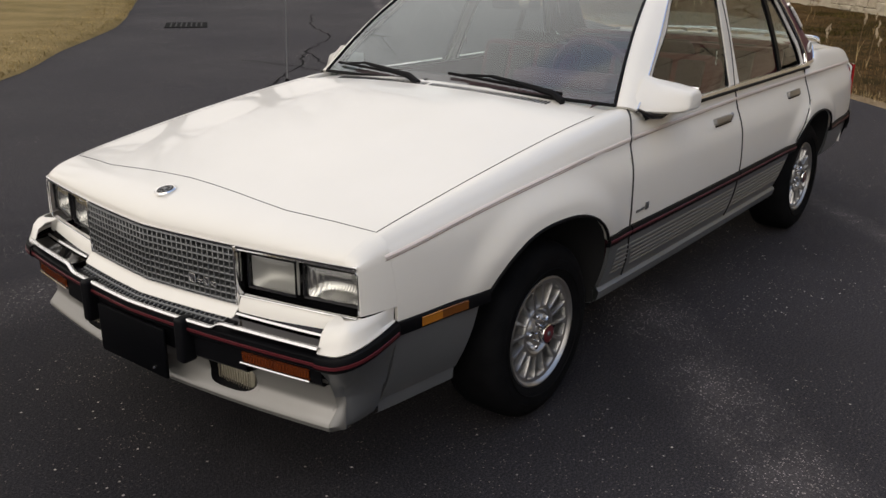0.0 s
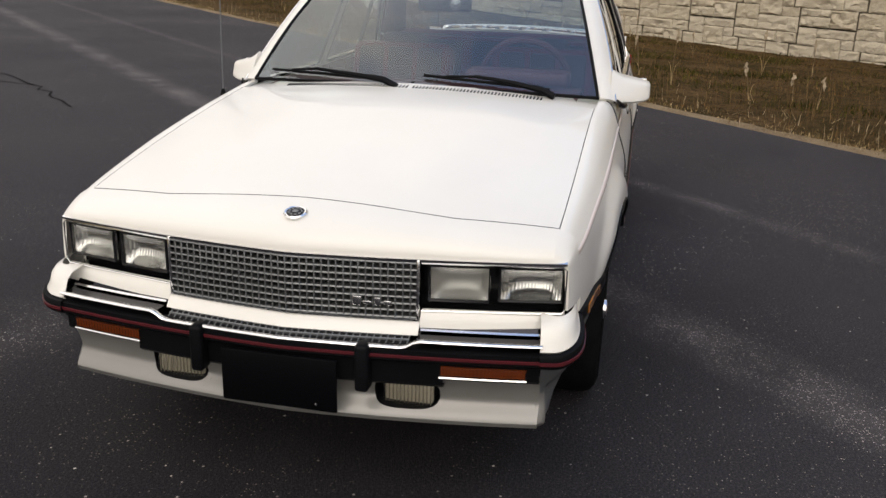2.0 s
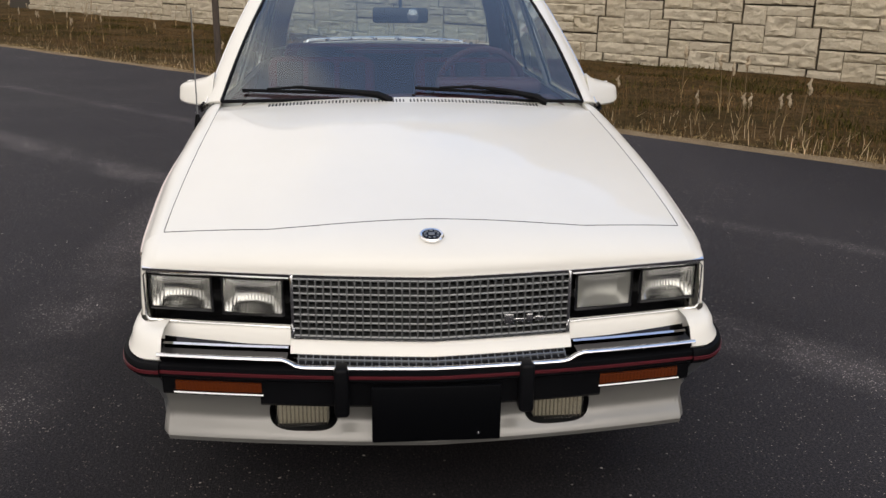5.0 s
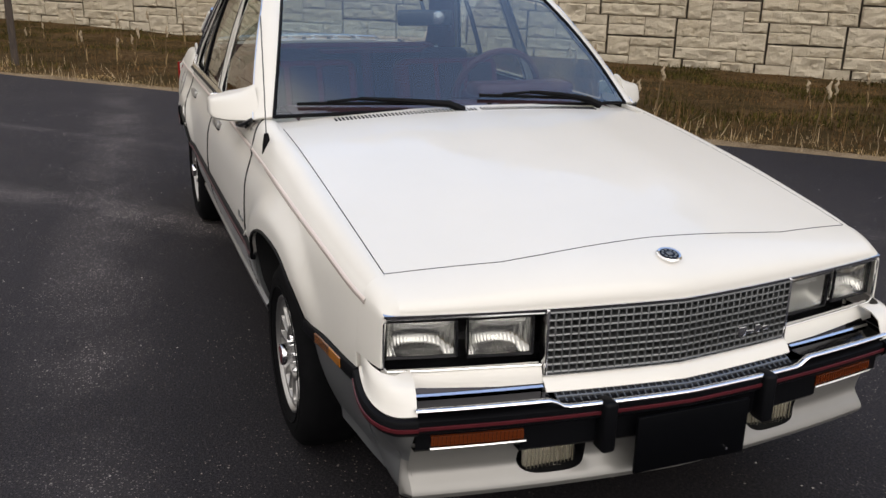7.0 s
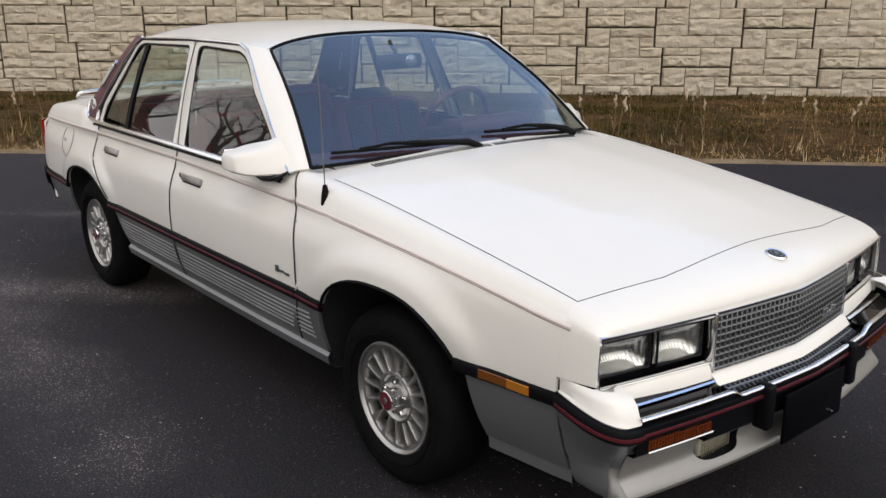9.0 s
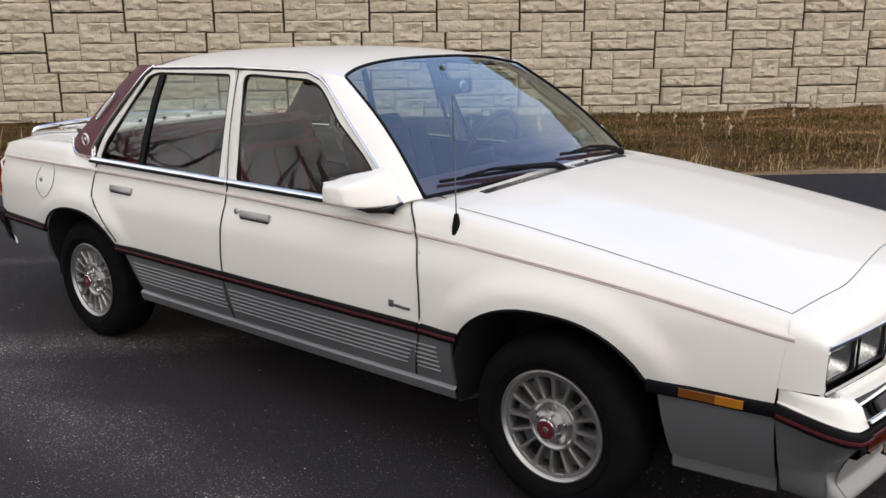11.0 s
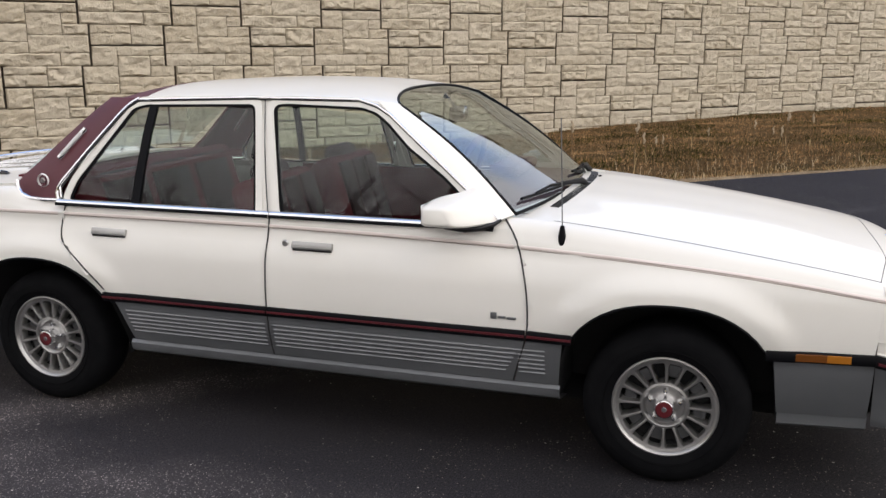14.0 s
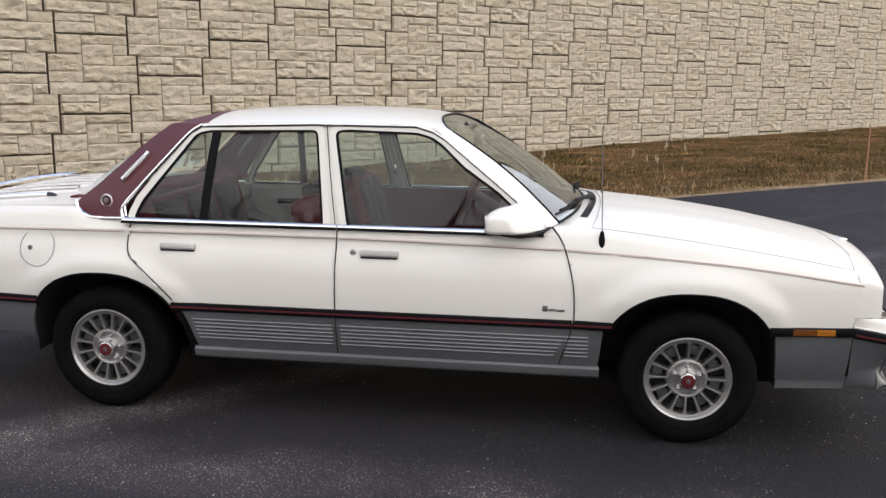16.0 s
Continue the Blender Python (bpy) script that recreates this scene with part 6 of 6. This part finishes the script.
# ---- dead grass, straw and cattails on the bank ----
def blades(name, mat, count, place, length, width, lean, seed, label, category, bend=1.0):
    rng = random.Random(seed)
    verts, faces = [], []
    while count > 0:
        p = place(rng)
        if p is None:
            continue
        count -= 1
        h, w = rng.uniform(*length), rng.uniform(*width)
        a, l = rng.uniform(0, 2 * math.pi), abs(rng.gauss(0, lean))
        d = Vector((math.cos(a), math.sin(a), 0))
        f = rng.uniform(-0.9, 0.9)
        side = Vector((math.cos(ANGLE + f), math.sin(ANGLE + f), 0)) * w / 2
        up = Vector((0, 0, 1))
        q = p + (up * math.cos(l * 0.6) + d * math.sin(l * 0.6)) * h * 0.55
        t = q + (up * math.cos(l * (0.6 + bend)) + d * math.sin(l * (0.6 + bend))) * h * 0.45
        o = len(verts)
        verts += [p - side, p + side, q + side * 0.8, q - side * 0.8, t]
        faces += [(o, o + 1, o + 2, o + 3), (o + 3, o + 2, o + 4)]
    return tagged(from_lists(name, verts, faces, mat), label, category, kind="stuff")


def near_edge(reach, s0=-27, s1=26):
    def place(rng):
        s = rng.uniform(s0, s1)
        n = edge_n(s) + 0.02 + abs(rng.gauss(0, reach))
        if noise.noise(Vector((s * 0.9, n * 0.9, 5))) < -0.25 and rng.random() < 0.7:
            return None
        return on_plan(s, n, bank_z(s, n) - 0.01) if n < wall_n(s) else None
    return place


def over_bank(s0=-27, s1=32):
    def place(rng):
        s = rng.uniform(s0, s1)
        n = rng.uniform(4.9, wall_n(s) - 0.05)
        if n < edge_n(s) + 0.25 or noise.noise(Vector((s * 0.7, n * 0.7, 9))) < rng.uniform(-0.5, 0.1):
            return None
        return on_plan(s, n, bank_z(s, n) - 0.01)
    return place


blades("straw", STRAW, 70000, near_edge(0.22, -27, 32), (0.015, 0.055), (0.003, 0.007), 2.2, 1, "pale dry straw along the asphalt edge", "dry grass")
blades("reeds", REED, 1700, near_edge(1.5, -27, 13), (0.12, 0.5), (0.003, 0.006), 0.16, 12, "thin upright dry reed stems on the bank", "reeds", 0.1)
blades("broken_stalks", PALE_STALK, 1700, near_edge(0.65, -27, 14), (0.05, 0.19), (0.004, 0.008), 1.0, 2, "pale broken stalks leaning along the drive", "dry grass", 0.0)
blades("brown_grass", BROWN_GRASS, 150000, over_bank(), (0.02, 0.085), (0.005, 0.012), 2.0, 3, "matted brown dead grass on the bank", "dry grass")


def dry_slope(rng):
    s = rng.uniform(1, 34)
    n = rng.uniform(edge_n(s) + 0.05, wall_n(s) - 0.05)
    if rng.random() > (s - 1) / 5 or noise.noise(Vector((s * 0.9, n * 0.9, 14))) < rng.uniform(-0.9, -0.1):
        return None
    return on_plan(s, n, bank_z(s, n) - 0.01)


blades("tan_grass", TAN_GRASS, 170000, dry_slope, (0.025, 0.080), (0.006, 0.013), 2.3, 8, "tan dry grass on the bank", "dry grass")


def in_patches(rng):
    p = over_bank()(rng)
    if p is None or noise.noise(Vector((p.x * 0.55, p.y * 0.55, 21))) < 0.08 + rng.uniform(-0.1, 0.1):
        return None
    return p


blades("weeds", DARK_WEED, 60000, in_patches, (0.03, 0.12), (0.007, 0.018), 1.3, 6, "dark green-brown weeds in patches on the bank", "weeds")


def on_lawn(rng):
    x = rng.uniform(-16, -1.5)
    y = lawn_y(x) - abs(rng.gauss(0, 2.2)) - 0.02
    return Vector((x, y, 0.03 + 0.03 * min(1, (lawn_y(x) - y))))


blades("lawn_grass", GREEN_GRASS, 26000, on_lawn, (0.02, 0.06), (0.006, 0.014), 0.9, 4, "short dormant lawn grass", "grass")


def cattail(rng_seed, height):
    rng = random.Random(rng_seed)
    ob = empty("cattail")
    lean = rng.uniform(-0.12, 0.12)
    pts = [(lean * t * t * height, 0.3 * lean * t, t * height) for t in spaced(0, 1, 5)]
    part("stem", tube(pts, 0.006, 5, radii=[0.006, 0.0055, 0.005, 0.0045, 0.004, 0.003]), STALK, ob, "", True)
    top = Vector(pts[-1])
    bm = bmesh.new()
    n = 7
    ctr = [top + Vector((0.01 * math.sin(k * 1.3), 0.008 * math.cos(k * 2.1), -0.13 + 0.14 * k / (n - 1))) for k in range(n)]
    tube(ctr, 0.02, 8, bm, [0.004, 0.010, 0.015, 0.013, 0.016, 0.010, 0.003])
    for v in bm.verts:
        v.co += Vector((rng.uniform(-1, 1), rng.uniform(-1, 1), rng.uniform(-1, 1))) * 0.009
    part("seed_head", bm, FLUFF, ob, "pale fluffy seed head", True)
    for k in range(2):
        a = rng.uniform(0, 6.28)
        h = height * rng.uniform(0.35, 0.7)
        rows = []
        for t in spaced(0, 1, 5):
            c = Vector((math.cos(a) * 0.25 * t * t * h, math.sin(a) * 0.25 * t * t * h, h * (t - 0.25 * t**4)))
            w = 0.006 * (1 - t) + 0.001
            rows.append([c + Vector((-math.sin(a) * w, math.cos(a) * w, 0)), c - Vector((-math.sin(a) * w, math.cos(a) * w, 0))])
        part("leaf", sheet(rows, 0.001), STRAW, ob)
    return tagged(ob, "dry brown cattail with a fluffy pale head", "cattail", "cattails on the bank")


kinds = [cattail(k, h) for k, h in enumerate((0.34, 0.45, 0.55, 0.66))]
rng = random.Random(77)
spots = []
while len(spots) < 96:
    s, n = rng.uniform(-26, 9), 5.6 + abs(rng.gauss(0, 2.6))
    if n < wall_n(s) - 0.6 and noise.noise(Vector((s * 0.45, n * 0.3, 2))) > -0.12:
        spots.append((s, n))
for k, (s, n) in enumerate(spots):
    m = Matrix.Translation(on_plan(s, n, bank_z(s, n) - 0.02)) @ Matrix.Rotation(rng.uniform(0, 6.28), 4, "Z") @ Matrix.Rotation(rng.uniform(-0.1, 0.1), 4, "X")
    if k < 4:
        kinds[k].matrix_basis = m
    else:
        copy_thing(kinds[rng.randrange(4)], m)


# ---- bare trees across the drive, seen mirrored in the side windows ----
BARK = material("grey_brown_bark", (0.07, 0.055, 0.045), 0.9)
_n = noise_of(BARK, 7, 6, stretch=(4, 4, 0.7))
base(BARK, ramp(BARK, _n.outputs["Fac"], [(0.3, (0.04, 0.032, 0.026)), (0.7, (0.10, 0.08, 0.065))]).outputs["Color"])
bump(BARK, _n.outputs["Fac"], 0.8, 0.03)


def bare_tree(seed, height):
    rng = random.Random(seed)
    ob = empty("bare_tree")
    trunk_bm, crown_bm = bmesh.new(), bmesh.new()

    def grow(bm, start, way, length, radius, level):
        pts, d = [start], way.normalized()
        for _ in range(4):
            d = (d + Vector((rng.uniform(-1, 1), rng.uniform(-1, 1), rng.uniform(-0.4, 0.8))) * (0.26 if level < 2 else 0.42)).normalized()
            pts.append(pts[-1] + d * length / 4)
        radii = [radius * (1 - 0.13 * k) for k in range(5)]
        tube(pts, radius, 7 if level == 0 else 5 if level < 2 else 3, bm, radii)
        if level >= 5:
            return
        for _ in range(rng.choice((3, 3, 4)) if level else 5):
            k = rng.choice((2, 3, 4, 4)) if level else rng.choice((2, 3, 4, 4, 4))
            side = Vector((rng.uniform(-1, 1), rng.uniform(-1, 1), rng.uniform(0.0, 0.9)))
            grow(crown_bm, pts[k], (d * 0.55 + side.normalized() * 0.8), length * rng.uniform(0.55, 0.8), radii[k] * 0.56, level + 1)

    grow(trunk_bm, Vector((0, 0, -0.1)), Vector((0, 0, 1)), height * 0.32, height * 0.022, 0)
    part("trunk", trunk_bm, BARK, ob, "", True)
    part("crown", crown_bm, BARK, ob, "bare forking branches", True)
    return tagged(ob, "tall leafless tree with forking grey-brown branches", "tree", "bare trees beyond the lawn")


# sizes fit the mirrored view; the far western copies are added to darken it
first_tree = bare_tree(3, 26.0)
second_tree = bare_tree(8, 24.5)
first_tree.matrix_basis = pose(-6, -26.5, 0.3)
second_tree.matrix_basis = pose(-11.5, -28, 0.3, 0, 0, 40)
for tree, x, y, a in ((second_tree, -0.8, -27.5, 120), (first_tree, -16.5, -26.8, 200), (second_tree, -22, -28.5, 310), (first_tree, -27.5, -27, 70), (second_tree, -33.5, -29, 140), (first_tree, -40, -27.5, 330), (first_tree, 4.5, -28.5, 160), (second_tree, -14, -34, 80), (first_tree, -25, -35, 15), (second_tree, -4, -34.5, 250), (second_tree, -46.5, -28, 20), (first_tree, -53, -27, 110), (second_tree, -59.5, -29, 230), (first_tree, -66, -27.5, 300), (second_tree, -73, -28.5, 60), (first_tree, -80, -27, 180)):
    copy_thing(tree, pose(x, y, 0.3, 0, 0, a))

# ---- tar seams, patch, post and stake ----
def ribbon(points, width, seed):
    rng = random.Random(seed)
    rows = []
    dense = []
    for a, b in zip(points, points[1:]):
        dense += [Vector(a) + (Vector(b) - Vector(a)) * t for t in spaced(0, 1, 8)[:-1]]
    dense.append(Vector(points[-1]))
    for i, p in enumerate(dense):
        d = (dense[min(i + 1, len(dense) - 1)] - dense[max(i - 1, 0)]).normalized()
        q = Vector((-d.y, d.x))
        p = p + q * rng.uniform(-0.05, 0.05)
        w = width * rng.uniform(0.5, 1.2)
        rows.append([(p.x - q.x * w, p.y - q.y * w, 0.004), (p.x + q.x * w, p.y + q.y * w, 0.004)])
    return sheet(rows)


for k, line in enumerate(([(-11.5, -12.2), (-9.56, -10.2), (-8.4, -8.5), (-6.6, -7.2), (-5.4, -6.1), (-4.1, -5.2)], [(-6.6, -7.2), (-5.3, -5.3), (-4.26, -4.12)], [(-5.4, -7.2), (-5.4, -6.1), (-5.3, -5.3)], [(-9.6, -10.2), (-10.4, -9.0), (-11.5, -8.6)])):
    tagged(part("tar_seam", ribbon(line, 0.016, k), TAR), "black tar seam sealing a crack in the asphalt", "tar seam", "tar seams in the drive", "structure")
patch = tagged(part("drain_cover", box((1.1, 0.75, 0.012), (0, 0, 0), 0.004), TAR), "dark iron drain cover set in the drive", "drain cover")
patch.matrix_basis = pose(-8.15, -12.0, 0.006, 0, 0, 52)
for k in range(7):
    part("slot", box((0.9, 0.03, 0.004), (0, -0.27 + 0.09 * k, 0.0075)), DARK, patch)

WOOD_POST = material("weathered_dark_post", (0.055, 0.042, 0.034), 0.85)
_n = noise_of(WOOD_POST, 9, 5, stretch=(6, 6, 0.6))
base(WOOD_POST, ramp(WOOD_POST, _n.outputs["Fac"], [(0.3, (0.035, 0.027, 0.022)), (0.7, (0.08, 0.06, 0.048))]).outputs["Color"])
pole = tagged(part("post", box((0.085, 0.085, 2.6), (0, 0, 1.28), 0.008), WOOD_POST), "slim dark brown post standing in dry grass", "post")
pole.location = (-10.62, -2.25, -0.03)
ORANGE_PAINT = material("faded_orange_plastic", (0.50, 0.23, 0.15), 0.7)
stake = tagged(part("marker_stake", tube([(0, 0, -0.05), (0.005, 0, 0.45), (0.0, 0, 0.88)], 0.009, 8), ORANGE_PAINT, None, "", True), "thin faded orange marker stake beside the drive", "stake")
stake.location = (4.08, 10.25, 0.0)

# ---- retaining wall of cast stone panels ----
PITCH, STEP = 1.524, 0.085
COLUMN0, ROW0, FALL = 0.93, 0.03, 0.0072
turn = Matrix.Rotation(WALL_ANGLE, 4, "Z")


def mould_stones():
    """The ashlar layout of the one mould that all panels were cast in."""
    a, b, q = PITCH / 2 - STEP - 0.015, PITCH / 2 + STEP - 0.015, PITCH / 4
    down = ((-a, -0.207, 0.012, 0.381), (-0.207, a, 0.012, 0.19), (-0.207, 0.385, 0.19, 0.585), (0.385, a, 0.19, 0.385),
            (-b, -0.207, 0.385, 0.705), (-b, -0.207, 0.705, 0.91), (0.385, b, 0.385, 0.585), (-0.207, b, 0.585, 0.91),
            (-b, 0.32, 0.91, 1.143), (0.32, b, 0.91, 1.143), (-a, 0.065, 1.143, 1.30), (-a, 0.065, 1.30, 1.512), (0.065, a, 1.143, 1.512))
    return [(x0, x1, PITCH - z1, PITCH - z0) for x0, x1, z0, z1 in down]


def stone_lists(rng, x0, x1, z0, z1, seed):
    """One split-faced stone: a rough pillow with broken edges."""
    g = 0.007
    x0, x1, z0, z1 = x0 + g, x1 - g, z0 + g, z1 - g
    nx, nz = max(6, min(18, round((x1 - x0) / 0.045))), max(5, min(10, round((z1 - z0) / 0.035)))
    bulge = rng.uniform(0.036, 0.062)
    verts, faces = [], []
    for j in range(nz + 1):
        for i in range(nx + 1):
            rim = i in (0, nx) or j in (0, nz)
            # the second ring lies close to the rim, so that the arris breaks steeply
            u = {0: 0.0, 1: 0.03 / (x1 - x0), nx - 1: 1 - 0.03 / (x1 - x0), nx: 1.0}.get(i, i / nx)
            v = {0: 0.0, 1: 0.03 / (z1 - z0), nz - 1: 1 - 0.025 / (z1 - z0), nz: 1.0}.get(j, j / nz)
            x, z = x0 + (x1 - x0) * u, z0 + (z1 - z0) * v
            k = noise.noise(Vector((x * 4 + seed, z * 7, seed * 1.7)))
            ridge = 1 - 2 * abs(noise.noise(Vector((x * 6, z * 11, seed + 5))))
            chip = abs(noise.noise(Vector((x * 11, z * 15, seed + 8))))
            d = rng.uniform(0.010, 0.026) if rim else bulge * (0.65 + 0.6 * k + 0.5 * ridge) - 0.036 * chip + 0.015 * noise.noise(Vector((x * 19, z * 24, seed))) + 0.005 * rng.uniform(-1, 1)
            wob = 0.010 if rim else 0.026
            verts.append((x + wob * noise.noise(Vector((x * 13, z * 13, seed + 3))), -max(0.002, d), z + wob * noise.noise(Vector((x * 13, z * 13, seed + 9)))))
    for j in range(nz):
        for i in range(nx):
            a = j * (nx + 1) + i
            faces.append((a, a + 1, a + nx + 2, a + nx + 1))
    ring = list(range(nx + 1)) + [j * (nx + 1) + nx for j in range(1, nz + 1)] + [nz * (nx + 1) + i for i in range(nx - 1, -1, -1)] + [j * (nx + 1) for j in range(nz - 1, 0, -1)]
    back = len(verts)
    for r in ring:
        verts.append((verts[r][0], 0.02, verts[r][2]))
    for q in range(len(ring)):
        p = (q + 1) % len(ring)
        faces.append((ring[q], back + q, back + p, ring[p]))
    return verts, faces


def raw_mesh(name, verts, faces, mats, picks=None):
    me = bpy.data.meshes.new(name)
    me.from_pydata(verts, [], faces)
    for m in mats:
        me.materials.append(m)
    if picks:
        me.polygons.foreach_set("material_index", picks)
    if name == "stone" or picks:
        me.polygons.foreach_set("use_smooth", [len(mats) == 1 or picks[i] == 0 for i in range(len(me.polygons))])
        me.set_sharp_from_angle(angle=radians(40))
    return me


def plate_lists():
    """The cross-shaped cast plate behind the stones."""
    a, b, q, g = PITCH / 2 - STEP - 0.015, PITCH / 2 + STEP - 0.015, PITCH / 4, 0.013
    line = [(-a, g), (a, g), (a, q), (b, q), (b, 3 * q), (a, 3 * q), (a, PITCH - g), (-a, PITCH - g), (-a, 3 * q), (-b, 3 * q), (-b, q), (-a, q)]
    verts = [(x, 0.0, z) for x, z in line] + [(x, 0.09, z) for x, z in line]
    n = len(line)
    faces = [(0, 1, 2, 11), (10, 11, 2, 3), (10, 3, 4, 9), (9, 4, 5, 8), (8, 5, 6, 7)]
    faces += [(i, i + n, (i + 1) % n + n, (i + 1) % n) for i in range(n)]
    return verts, faces


PANELS = []
for v in range(3):
    rng = random.Random(40 + v)
    fields = mould_stones()
    stones = [stone_lists(rng, *f, seed=v * 31 + 2.3 * i) for i, f in enumerate(fields)]
    pv, pf = plate_lists()
    plate = raw_mesh("panel", pv, pf, [JOINT])
    verts, faces, picks = list(pv), list(pf), [1] * len(pf)
    for sv, sf in stones:
        o = len(verts)
        verts += sv
        faces += [tuple(i + o for i in f) for f in sf]
        picks += [0] * len(sf)
    whole = raw_mesh("panel", verts, faces, [STONE, JOINT], picks)
    PANELS.append((plate, [raw_mesh("stone", *s, [STONE]) for s in stones], whole))

S0, S1 = -34, 48
rows = [[on_wall(s, d, z) for d, z in ((0.085, -1.9), (0.085, 9.7), (0.5, 9.7), (0.5, -1.9))] for s in spaced(S0 - 2, S1 + 2, 20)]
wall = tagged(part("wall_north", sheet(rows), GAP), "beige retaining wall of cast split-stone panels", "retaining wall", kind="structure")
pick = random.Random(5)
first, last = int((S0 - COLUMN0) // PITCH), int((S1 - COLUMN0) // PITCH)
for c in range(first, last + 1):
    sm = COLUMN0 + PITCH * (c + 0.5)
    low = c % 2 != 0
    z0 = ROW0 - FALL * sm + (0.0 if low else PITCH / 2)
    for r in range(-1, 6):
        z = z0 + PITCH * r
        plate, stones, whole = PANELS[pick.randrange(3)]
        m = Matrix.Translation(on_wall(sm, 0.0, z)) @ turn
        near = -6.6 < sm < 8.7 and r < 2
        ob = new("panel", plate if near else whole)
        ob.parent = wall
        ob.matrix_basis = m
        if near:
            for me in stones:
                st = new("stone", me)
                st.parent = ob
